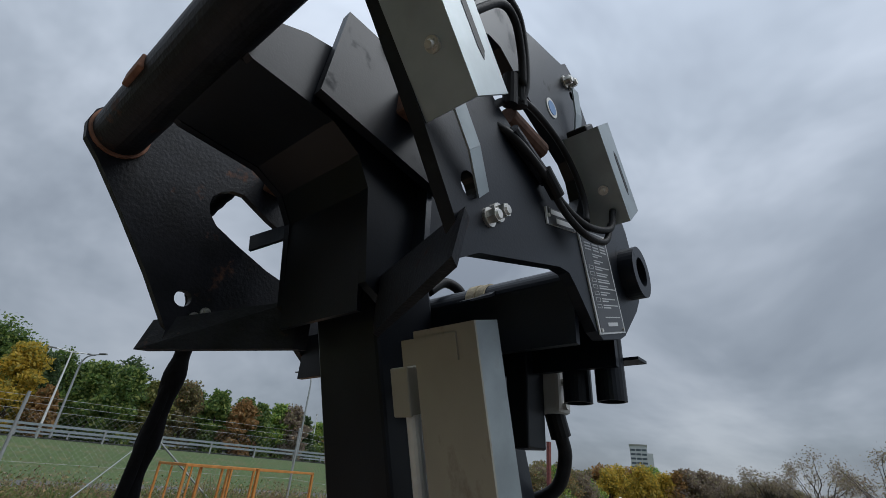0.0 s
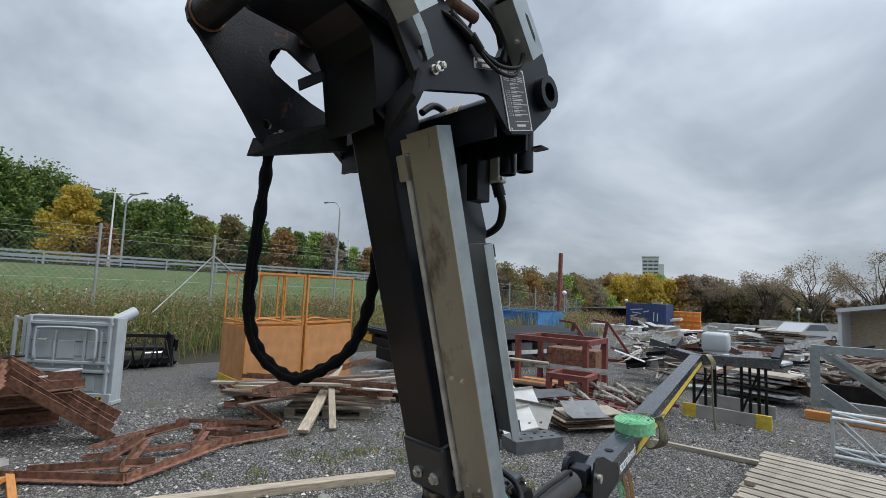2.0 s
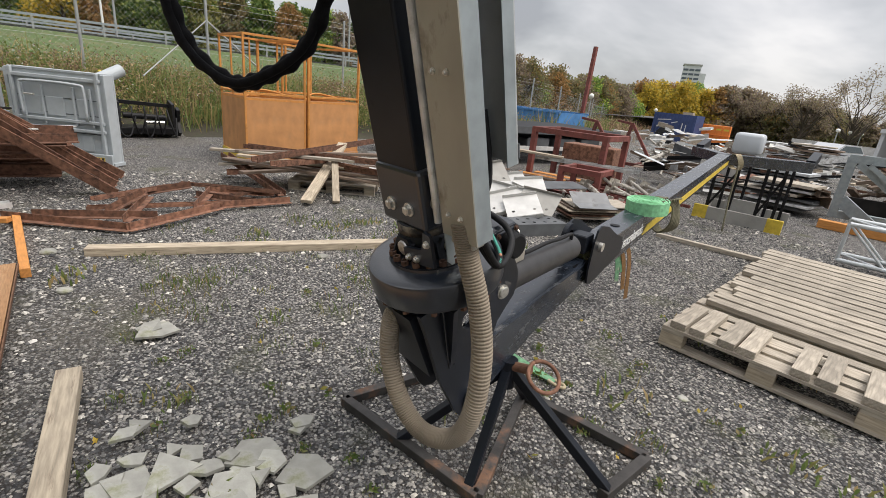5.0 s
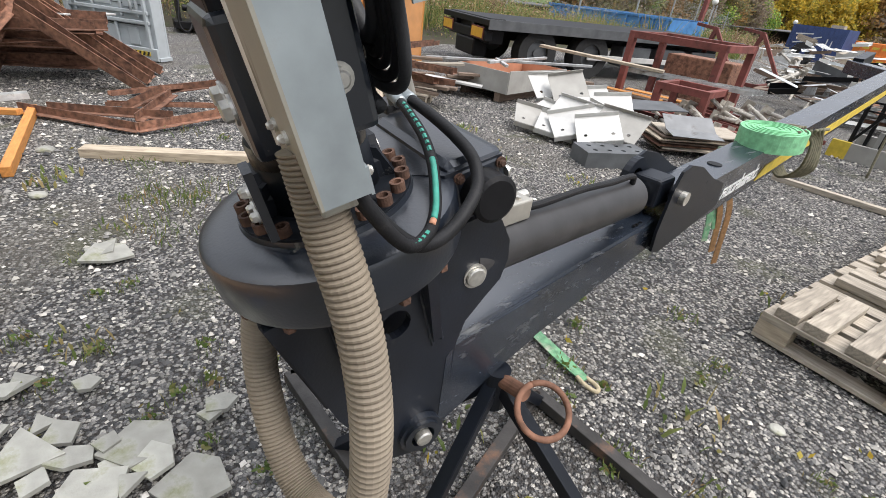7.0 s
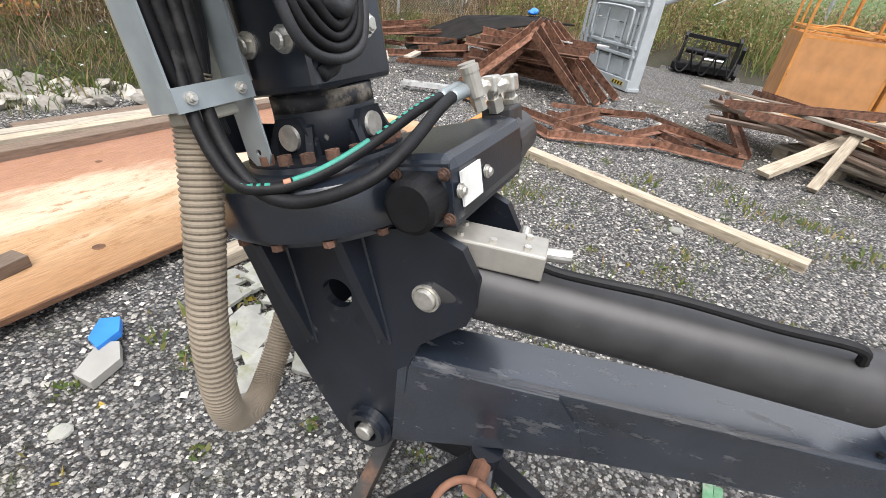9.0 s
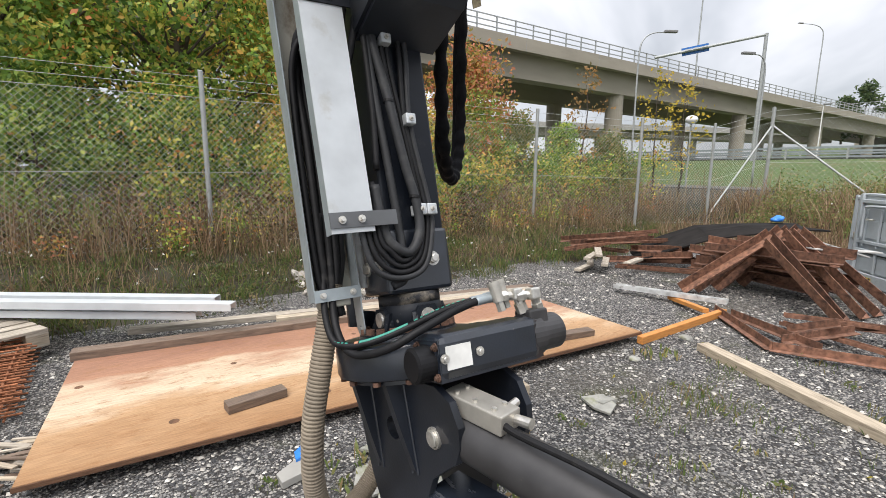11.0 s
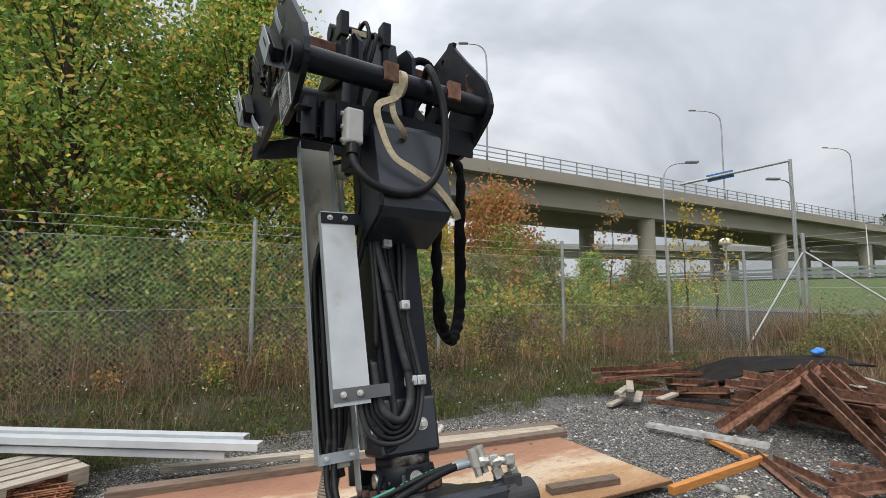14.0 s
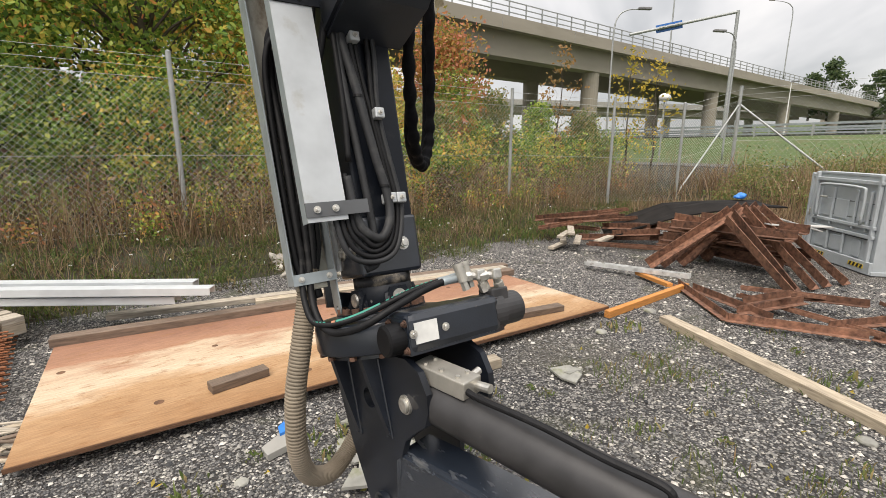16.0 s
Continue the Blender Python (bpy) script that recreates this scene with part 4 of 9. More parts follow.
    bmesh.ops.bevel(bm, geom=[e for e in bm.edges if abs((e.verts[0].co - e.verts[1].co).normalized().dot(side)) < 0.05 and len(e.link_faces) == 2 and e.calc_face_angle(0) > 1.2], offset=0.008, segments=2, affect="EDGES")
    boom = P("lower_boom", bm, BOOMPAINT, label="black box section lower boom, paint scuffed")
    bm = prism(bmesh.new(), [(0.045, 0.40), (0.07, 0.408), (0.30, 0.482), (0.40, 0.505), (0.445, 0.56), (0.43, 0.60), (0.375, 0.668), (0.30, 0.664), (0.07, 0.652), (0.045, 0.63)], 0.0525, 0.0585)
    part("side_plate", (bm.transform(inv), bm)[1], BOOMPAINT, boom, "black doubling plate welded on the boom root")
    bm = prism(bmesh.new(), [(1.05, 0.60), (1.30, 0.62), (6.3, 0.90), (6.3, 1.06), (1.32, 0.80), (1.10, 0.78)], -0.075, 0.075)
    P("upper_boom", bm, BOOMPAINT, label="long black box section boom")
    bm = bmesh.new()
    for w in (0.0765, -0.0865):
        prism(bm, [(1.00, 0.62), (1.06, 0.60), (1.55, 0.675), (1.52, 0.78), (1.36, 0.83), (1.20, 0.90), (1.08, 0.925), (1.03, 0.91), (1.00, 0.85), (0.985, 0.70)], w, w + 0.01)
    fork = P("fork_plate", bm, BLACK)
    for w in (0.0865, -0.0865):
        sgn = 1 if w > 0 else -1
        p = A(1.087, w, 0.81)
        bm = bmesh.new()
        rod(bm, p, p + side * 0.02 * sgn, 0.024, 20)
        S("pin", bm, ZINC, fork, "bright steel pin end")
    bm = bmesh.new()
    for s, h in ((0.92, 0.0), (0.965, 0.008), (0.94, -0.004)):
        rod(bm, A(s, 0.03, 0.716 + 0.0), A(s, 0.03, 0.722), 0.006, 8)
    S("drain_hole", bm, BLACKPLASTIC, boom)
    # yellow stripe and lettering on the long beam
    bm = prism(bmesh.new(), [(2.06, 0.685), (6.2, 0.92), (6.2, 0.975), (2.14, 0.750)], 0.0755, 0.0785)
    P("yellow_stripe", bm, YELLOW, label="yellow painted stripe along the boom")
    bm = bmesh.new()
    rod(bm, A(1.62, 0.0, 0.812), A(1.62, 0.0, 0.8185), 0.03, 20)
    P("top_hole", bm, BLACKPLASTIC)
    # the maker's mark as plain white slanted shapes
    tilt = math.atan2(0.26, 5.0)
    e1 = (d * math.cos(tilt) + Vector((0, 0, math.sin(tilt))))
    e2 = (Vector((0, 0, math.cos(tilt))) - d * math.sin(tilt))
    org = A(1.60, 0.0755, 0.682)
    mm = Matrix(((e1.x, e2.x, side.x, org.x), (e1.y, e2.y, side.y, org.y), (e1.z, e2.z, side.z, org.z), (0, 0, 0, 1)))
    bm = bmesh.new()
    x = 0.0
    for k, (w, h) in enumerate(((0.042, 0.050), (0.040, 0.050), (0.046, 0.050), (0.046, 0.050), (0.030, 0.072), (0.030, 0.050), (0.046, 0.050), (0.040, 0.050), (0.046, 0.076))):
        k2 = 0.22
        for a0, a1, b0, b1 in ((0.0, 0.011, 0.0, h), (w - 0.011, w, 0.0, min(h, 0.05) * (1.0 if k % 2 else 0.62)), (0.0, w, 0.0 if k % 3 else h * 0.45, 0.010 if k % 3 else h * 0.45 + 0.010), (0.0, w, 0.04, 0.05)):
            plate(bm, [(x + a0 + k2 * b0, b0), (x + a1 + k2 * b0, b0), (x + a1 + k2 * b1, b1), (x + a0 + k2 * b1, b1)], "z", 0.0, 0.0015 + 0.0002 * (b0 > 0) + 0.0001 * (a0 > 0), m=mm)
        x += w + 0.009
    P("maker_mark", bm, TEXTWHITE, label="white painted mark on the boom side")
    # far end: cross beam and fork arms
    e = A(6.28, 0, 0.99)
    bm = bmesh.new()
    beam(bm, e + Vector((-0.55, 0.45, 0.02)), e + Vector((0.0, -0.02, 0.0)), 0.16, 0.14, bevel=0.006)
    beam(bm, e + Vector((-0.02, 0.0, 0.0)), e + Vector((0.95, 0.35, 0.03)), 0.16, 0.14, bevel=0.006)
    P("cross_beam", bm, BOOMPAINT)
    P("side_arm", beam(bmesh.new(), e + Vector((-0.50, 0.40, 0.06)), e + Vector((-0.75, 1.35, 0.12)), 0.10, 0.12), BLACK)
    P("side_arm", beam(bmesh.new(), e + Vector((0.92, 0.30, 0.06)), e + Vector((0.80, 1.2, 0.14)), 0.10, 0.12), BLACK)
    # lift cylinder with rod, eye and steel pipe
    c0, c1 = A(0.10, 0.0, 0.852), A(0.86, 0.0, 0.832)
    bm = bmesh.new()
    rod(bm, c0, c1, 0.066, 120)
    cyl = P("lift_cylinder", bm, CYLGREY, label="matt black hydraulic lift cylinder", smooth=False)
    bm = bmesh.new()
    rod(bm, c1, c1 + d * 0.012, 0.066, 36, 0.055)
    rod(bm, c1 + d * 0.012, c1 + d * 0.02, 0.05, 36)
    S("gland", bm, BLACK, cyl)
    bm = bmesh.new()
    rod(bm, c1, A(0.98, 0, 0.822), 0.026, 24)
    S("piston_rod", bm, CHROME, cyl, "bright chrome piston rod")
    bm = bmesh.new()
    box(bm, 1.03, 0, 0.825, 0.12, 0.10, 0.10, 0.012, Matrix(((d.x, side.x, 0, o.x), (d.y, side.y, 0, o.y), (0, 0, 1, 0), (0, 0, 0, 1))))
    rod(bm, A(1.087, -0.076, 0.815), A(1.087, 0.076, 0.815), 0.03, 20)
    pipe(bm, A(1.00, -0.05, 0.845), A(1.00, -0.075, 0.845), 0.075, 0.04, 24)
    S("rod_eye", bm, BLACK, cyl)
    bm = bmesh.new()
    sweep(bm, [A(0.27, 0.02, 0.935), A(0.33, 0.025, 0.93), A(0.5, 0.03, 0.935), A(0.66, 0.03, 0.925), A(0.78, 0.03, 0.922), A(0.80, 0.028, 0.895)], 0.009, 10, 6)
    S("oil_pipe", bm, RUBBER, cyl)
    bm = bmesh.new()
    box(bm, 0.19, 0.0, 0.935, 0.19, 0.075, 0.05, 0.004, Matrix(((d.x, side.x, 0, o.x), (d.y, side.y, 0, o.y), (0, 0, 1, 0), (0, 0, 0, 1))))
    valve = S("valve_block", bm, ALUVALVE, cyl, "grey aluminium valve block")
    for s, w in ((0.13, 0.02), (0.13, -0.02), (0.19, 0.02), (0.25, -0.02), (0.25, 0.02)):
        p = A(s, w, 0.96)
        bm = bmesh.new()
        rod(bm, p, p + Vector((0, 0, 0.006)), 0.007, 6)
        bm.transform(inv)
        sc = part("screw", bm, ZINC, cyl)
    S("valve_plug", rod(bmesh.new(), A(0.285, -0.02, 0.935), A(0.33, -0.02, 0.94), 0.013, 12), ZINC, cyl)
    S("valve_plug", rod(bmesh.new(), A(0.24, -0.05, 0.935), A(0.24, -0.085, 0.94), 0.011, 12), ZINC, cyl)

    # cable covers beside the column: folded channels
    def cover(x0, x1, ya, yb, z0, z1, name, label, webmat, sidemat, t=0.004):
        """A folded channel: a web of width x0..x1 at ya, two flanges reaching to yb."""
        bm = boxed((x0 + x1) / 2, ya, (z0 + z1) / 2, x1 - x0, t, z1 - z0, 0, LEAN2)
        c = P(name, bm, webmat, label=label)
        for xx, sgn in ((x0, 1), (x1, -1)):
            bm = boxed(xx + sgn * t * 0.5, (ya + yb) / 2 + (t if yb > ya else -t) / 2, (z0 + z1) / 2, t, abs(yb - ya), z1 - z0, 0, LEAN2)
            S("flange", bm, sidemat, c, "bright galvanised flange")
        return c

    c1_ = cover(0.160, 0.300, -0.060, -0.004, -0.05, 1.20, "cable_cover", "dirty beige galvanised cable cover", BEIGE, GALV)
    for z in (0.0, 0.38):
        for x in (0.195, 0.245):
            B(c1_, M3(x, -0.062, z + 0.02), -_y2, 0.006, 0.004)
    for x, z in ((0.286, 1.02), (0.286, 0.62)):
        bm = rod(bmesh.new(), M3(x + 0.0022, -0.03, z), M3(x + 0.0032, -0.03, z), 0.006, 10)
        S("rivet_hole", bm, BLACKPLASTIC, c1_)
    bm = boxed(0.195, -0.0635, 1.165, 0.13, 0.003, 0.045, 0, LEAN2)
    S("joint_strap", bm, BEIGE, c1_)
    bm = boxed(0.115, -0.050, 1.10, 0.045, 0.03, 0.085, 0.003, LEAN2)
    S("clamp_bracket", bm, BEIGE, c1_, "grey weathered clamp bracket")
    bm = plate(bmesh.new(), [(-0.060, -0.048), (-0.004, -0.048), (-0.004, -0.150), (-0.012, -0.166), (-0.028, -0.174), (-0.044, -0.170), (-0.060, -0.150)], "x", 0.160, 0.164, [ring2d(-0.03, -0.145, 0.006, 10)], LEAN2)
    S("hanger_tab", bm, GALV, c1_, "galvanised tab below the cover")
    bm = boxed(0.230, 0.000, -0.035, 0.140, 0.004, 0.035, 0, LEAN2)
    S("cross_strap", bm, GALV, c1_, "galvanised cross strap")
    for x in (0.185, 0.275):
        B(c1_, M3(x, 0.002, -0.035), _y2, 0.007, 0.004)
    bm = boxed(0.235, -0.035, -0.062, 0.09, 0.05, 0.02, 0.004, LEAN2)
    S("duct_clamp", bm, BEIGE, c1_, "grey weathered duct clamp")
    bm = rod(bmesh.new(), M3(0.128, -0.05, -0.03), M3(0.128, -0.05, 1.06), 0.013, 14)
    S("backing_rail", bm, ALU, c1_, "weathered grey pipe rail")

    bm = plate(bmesh.new(), [(0.02, -0.175), (0.165, -0.150), (0.165, -0.045), (0.135, -0.040), (0.115, -0.105), (0.02, -0.125)], "y", -0.118, -0.106, m=LEAN)
    brk = P("cover_bracket", bm, BLACKSCRATCH, label="black bracket plate between cover and neck")
    for q in ((0.045, -0.150), (0.085, -0.145), (0.148, -0.075)):
        B(brk, L3(q[0], -0.118, q[1]), -_y, 0.009, 0.006)
    c2_ = cover(0.150, 0.274, 0.140, 0.100, 0.12, 0.812, "cable_cover", "clean pale grey cable cover", PALEGALV, GALV)
    bm = boxed(0.178, 0.1445, 0.155, 0.196, 0.005, 0.042, 0, LEAN2)
    S("cross_strap", bm, DARKGREY, c2_, "dark steel strap with rusty end")
    bm = boxed(0.200, 0.1445, 0.785, 0.150, 0.005, 0.042, 0, LEAN2)
    S("cross_strap", bm, BLACK, c2_, "black steel strap")
    for z in (0.155, 0.785):
        for x in (0.187, 0.243):
            B(c2_, M3(x, 0.147, z), _y2, 0.008, 0.005)

    # hoses and cables up the column's north side
    def hose(pts, r, material=RUBBER, label="", parent=None, seg=10, n=8, name="hose"):
        bm = sweep(bmesh.new(), [L3(*p) for p in pts], r, seg, n)
        bm.transform(inv)
        return part(name, bm, material, parent or crane, label, True)

    # one stout hose in a loop, four thinner ones in wider loops below it
    hose([(0.085, 0.10, 0.90), (0.076, 0.10, 0.70), (0.052, 0.112, 0.52), (0.022, 0.116, 0.31), (0.0, 0.118, 0.19), (0.006, 0.122, 0.105), (0.046, 0.126, 0.052), (0.092, 0.124, 0.072), (0.118, 0.12, 0.125), (0.13, 0.115, 0.25)], 0.0145, HOSEGREY, "stout grey rubber hydraulic hose", n=10)
    hose([(0.092, 0.096, 0.90), (0.090, 0.095, 0.60), (0.068, 0.096, 0.30), (0.055, 0.098, 0.06), (0.06, 0.10, -0.02), (0.10, 0.10, -0.04)], 0.0125, HOSEGREY, "stout grey rubber hydraulic hose")
    for k in range(4):
        xt = (0.045, 0.028, -0.012, -0.034)[k]
        xm = (0.022, 0.006, -0.006, -0.022)[k]
        xr = (-0.006, -0.020, -0.036, -0.052)[k]
        zb = (0.028, 0.012, -0.004, -0.020)[k]
        xl = (0.132, 0.148, 0.166, 0.184)[k]
        hose([(xt, 0.10, 0.88), (xt, 0.097, 0.66), (xm, 0.096, 0.45), (xr, 0.10, 0.20), (xr + 0.004, 0.105, 0.11), (xr * 0.55 + 0.028, 0.118, zb + 0.026), (0.07 + 0.004 * k, 0.124, zb), (xl - 0.028, 0.124, zb + 0.028), (xl, 0.12, 0.10), (xl + 0.004, 0.112, 0.26)],
             (0.0085, 0.0075, 0.0085, 0.009)[k], HOSEGREY if k == 3 else RUBBER, "black rubber hydraulic hose", n=10)
    for p, d in (((0.050, 0.112, 0.505), (0.03, 0, -0.19)), ((0.004, 0.118, 0.215), (0.02, 0, -0.12))):
        c = L3(*p)
        e = (L3(p[0] - d[0], p[1], p[2] - d[2]) - c).normalized()
        P("cable_tie", pipe(bmesh.new(), c - e * 0.004, c + e * 0.004, 0.0165, 0.014, 16), BLACKPLASTIC, label="black cable tie")
    hose([(0.105, 0.10, 0.95), (0.10, 0.098, 0.5), (0.11, 0.10, 0.30)], 0.010)
    hose([(-0.03, 0.10, 0.85), (-0.035, 0.095, 0.62), (-0.014, 0.095, 0.50)], 0.005)
    for x, z in ((0.04, 0.70), (-0.012, 0.455), (-0.048, 0.178), (-0.012, 0.178)):
        bm = boxed(x, 0.105, z, 0.034, 0.045, 0.034, 0.004, LEAN)
        cl = P("hose_clip", bm, PALEGALV, label="pale grey hose clip")
        B(cl, L3(x, 0.128, z), _y, 0.006, 0.004)
    def inside(pts, r, material=RUBBER, seg=10, n=8, radius=None, label="black hose inside the cable cover"):
        bm = sweep(bmesh.new(), [M3(*p) for p in pts], r, seg, n, radius)
        bm.transform(inv)
        part("hose", bm, material, crane, label, True)

    for k in range(4):
        x = 0.186 + 0.022 * k
        y = -0.038 + 0.010 * (k % 2)
        inside([(0.16 - 0.012 * k, 0.075, 0.80), (x - 0.01, 0.03, 0.74), (x, y, 0.62), (x - 0.003, y, 0.42), (x + 0.003, y + 0.004, 0.1), (0.215 + 0.012 * k, y, -0.03), (0.214 + 0.008 * k, -0.034 + 0.004 * (k % 2), -0.10)], 0.0105 + 0.0015 * (k % 2))
    inside([(0.20, 0.06, 0.76), (0.262, 0.01, 0.68), (0.274, -0.022, 0.5), (0.276, -0.024, 0.08), (0.262, -0.03, -0.06)], 0.011, BLACKPLASTIC, 12, 60, lambda k: 1.0 if k % 2 else 0.86, "black ribbed conduit inside the cable cover")
    hose([(0.15, 0.0, 1.05), (0.12, 0.09, 1.02), (0.10, 0.11, 0.90), (0.13, 0.08, 0.70), (0.19, 0.06, 0.5)], 0.012)
    hose([(0.20, -0.01, 1.10), (0.14, 0.06, 1.08), (0.125, 0.09, 0.95), (0.15, 0.06, 0.75)], 0.010)

    # two feed hoses from the cover round the ring's rim to the motor
    def feed(pts, r, label):
        bm = sweep(bmesh.new(), [L3(*p) for p in pts], r, 12, 10)
        bm.transform(inv)
        return part("hose", bm, RUBBER, crane, label, True)

    outer = [(-0.155, 0.238, -0.106), (-0.085, 0.234, -0.112), (-0.01, 0.238, -0.126), (0.06, 0.242, -0.146), (0.12, 0.238, -0.166), (0.168, 0.213, -0.190), (0.205, 0.160, -0.207), (0.232, 0.103, -0.210), (0.247, 0.056, -0.190), (0.252, 0.020, -0.140), (0.246, -0.008, -0.07), (0.236, -0.022, 0.02), (0.232, -0.024, 0.20)]
    feed(outer, 0.0112, "black rubber feed hose")
    inner = [(-0.155, 0.220, -0.104), (-0.085, 0.210, -0.110), (-0.02, 0.200, -0.120), (0.045, 0.188, -0.136), (0.105, 0.168, -0.156), (0.160, 0.140, -0.174), (0.205, 0.112, -0.184), (0.242, 0.078, -0.186), (0.268, 0.038, -0.172), (0.274, 0.008, -0.120), (0.268, -0.014, -0.05), (0.256, -0.026, 0.04), (0.252, -0.028, 0.20)]
    feed(inner, 0.0098, "black rubber feed hose with teal print")
    # teal print: a solid length ending in a red tip, dashes elsewhere
    line = smooth_line([L3(x + 0.0048, y - 0.001, z + 0.0062) for x, y, z in inner], 18)
    bm = sweep(bmesh.new(), line[70:114], 0.0055, 8, 1)
    P("hose_print", bm, TEAL, label="teal printed length of the hose", smooth=True)
    bm = sweep(bmesh.new(), line[114:119], 0.0056, 8, 1)
    P("hose_print", bm, SALMON, label="red tip of the hose print", smooth=True)
    k = 22
    while k + 5 < len(line) - 34:
        n = 2 + (k * 7) % 3
        if k + n < 70 or k > 124:
            bm = sweep(bmesh.new(), line[k:k + n], 0.0042, 6, 1)
            P("hose_print", bm, TEAL, label="teal print on the hose")
        k += n + 1
    for pts in ([outer[0], outer[1]], [inner[0], inner[1]]):
        bm = sweep(bmesh.new(), [L3(*p) for p in pts], 0.0142, 14, 12, radius=lambda k: 1.0 if k < 5 else 0.9)
        P("hose_ferrule", bm, GALV, label="zinc hose ferrule", smooth=True)

    # corrugated cable duct hanging in a loop from the cover
    duct = [Vector(p) for p in ((0.755, 1.590, 1.18), (0.775, 1.61, 1.08), (0.812, 1.638, 0.94), (0.843, 1.648, 0.78), (0.845, 1.643, 0.60), (0.812, 1.625, 0.48), (0.735, 1.60, 0.425), (0.66, 1.57, 0.44), (0.58, 1.55, 0.52), (0.52, 1.545, 0.65), (0.50, 1.56, 0.78), (0.52, 1.60, 0.86))]
    line = smooth_line(duct, 44)
    bm = sweep(bmesh.new(), line, 0.0335, 20, 1, radius=lambda k: (1.0, 0.99, 0.90)[k % 3])
    P("corrugated_duct", bm, DUCT, label="taupe corrugated plastic cable duct", smooth=False)

    # sleeved hose bundle hanging in a long loop behind the column
    rng = random.Random(3)
    pts = [(0.075, 1.06, 2.66), (0.02, 1.07, 2.50), (-0.042, 1.103, 2.37), (-0.058, 1.088, 2.05), (-0.066, 1.08, 1.76), (-0.03, 1.12, 1.58), (0.06, 1.21, 1.485), (0.14, 1.29, 1.51), (0.225, 1.385, 1.61), (0.27, 1.432, 1.80), (0.285, 1.447, 2.05), (0.29, 1.45, 2.35)]
    wob = [0.85 + 0.3 * rng.random() for _ in range(400)]
    bm = sweep(bmesh.new(), pts, 0.026, 14, 16, radius=lambda k: 0.9 + 0.16 * math.sin(k * 0.9) + 0.14 * (wob[k] - 1))
    P("sleeved_hose_loop", bm, SLEEVE, label="black fabric sleeved hose bundle", smooth=True)
    bm = sweep(bmesh.new(), [pts[2]] + [(a + 0.016, b - 0.016, c) for a, b, c in pts[3:9]] + [pts[9]], 0.014, 10, 12)
    P("loop_hose", bm, SLEEVE, smooth=True)

    # ---- coupler head: two like plates joined by tubes and bars, in a frame of its own (x across, y forward, z up) ----
    HF = Matrix(((0.9962, -0.0856, -0.005, 0.957), (0.0856, 0.9962, -0.0206, 1.331), (0.0066, 0.0206, 0.9997, 2.5725), (0, 0, 0, 1))) @ Matrix.Translation((0, 0, -2.6))
    hn = (HF.to_3x3() @ Vector((1, 0, 0))).normalized()
    WID = 0.81

    def hp(x, y, z):
        return HF @ Vector((x, y, z))

    outline = [(-0.281, 2.361), (-0.241, 2.383), (-0.02, 2.447), (0.013, 2.449), (0.036, 2.434), (0.108, 2.374), (0.136, 2.366), (0.225, 2.388), (0.255, 2.402), (0.347, 2.477), (0.376, 2.51), (0.386, 2.545), (0.374, 2.60), (0.344, 2.668),
               (0.196, 2.833), (0.122, 2.921), (0.105, 2.944), (0.112, 2.962), (0.072, 2.974), (0.05, 2.952), (-0.14, 2.894), (-0.168, 2.887), (-0.19, 2.894), (-0.212, 2.918), (-0.235, 2.955), (-0.29, 2.98), (-0.365, 2.962), (-0.44, 2.922),
               (-0.525, 2.845), (-0.548, 2.813), (-0.554, 2.779), (-0.545, 2.742), (-0.51, 2.705), (-0.436, 2.612), (-0.352, 2.50), (-0.279, 2.392)]
    window = [(-0.262, 2.69), (-0.270, 2.715), (-0.268, 2.738), (-0.25, 2.760), (-0.226, 2.775), (-0.192, 2.779), (-0.163, 2.765), (-0.11, 2.740), (-0.03, 2.714), (0.04, 2.690), (0.07, 2.664), (0.083, 2.627), (0.064, 2.588), (0.045, 2.577), (0.012, 2.574), (-0.085, 2.600), (-0.18, 2.638), (-0.24, 2.666)]
    bm = plate(bmesh.new(), outline, "x", -0.02, 0.0, [window, ring2d(-0.264, 2.468, 0.019, 16), ring2d(0.093, 2.895, 0.011, 12)], HF)
    se = P("head_plate", bm, BLACK, label="black profiled head plate with rusty edge")
    bm = plate(bmesh.new(), outline, "x", -WID - 0.01, -WID + 0.01, [window, ring2d(-0.264, 2.468, 0.019, 16), ring2d(0.015, 2.90, 0.016, 14)], HF)
    nw = P("head_plate", bm, RUSTEDGE, label="black profiled head plate, rust at its edge")
    # tubes and bars between the plates
    bm = rod(bmesh.new(), hp(-WID - 0.014, -0.492, 2.782), hp(0.004, -0.492, 2.782), 0.053, 32)
    st = P("south_tube", bm, RUSTEDGE, label="black cross tube with rusty welds")
    for x in (-WID + 0.012, -0.022):
        S("weld_bead", pipe(bmesh.new(), hp(x - 0.006, -0.492, 2.782), hp(x + 0.006, -0.492, 2.782), 0.059, 0.05, 28), RUST, st, "rusty weld bead round the tube")
    S("wear_pad", beam(bmesh.new(), hp(-0.60, -0.545, 2.775), hp(-0.52, -0.545, 2.775), 0.012, 0.03, bevel=0.003), RUST, st, "small rusty wear pad")
    bm = rod(bmesh.new(), hp(-WID - 0.012, 0.318, 2.553), hp(0.0, 0.318, 2.553), 0.046, 32)
    P("north_tube", bm, BLACK, label="black cross tube")
    bm = beam(bmesh.new(), hp(-WID + 0.01, -0.115, 2.85), hp(-0.02, -0.115, 2.85), 0.075, 0.07, bevel=0.008)
    P("middle_bar", bm, RUST, label="rust brown square cross bar")
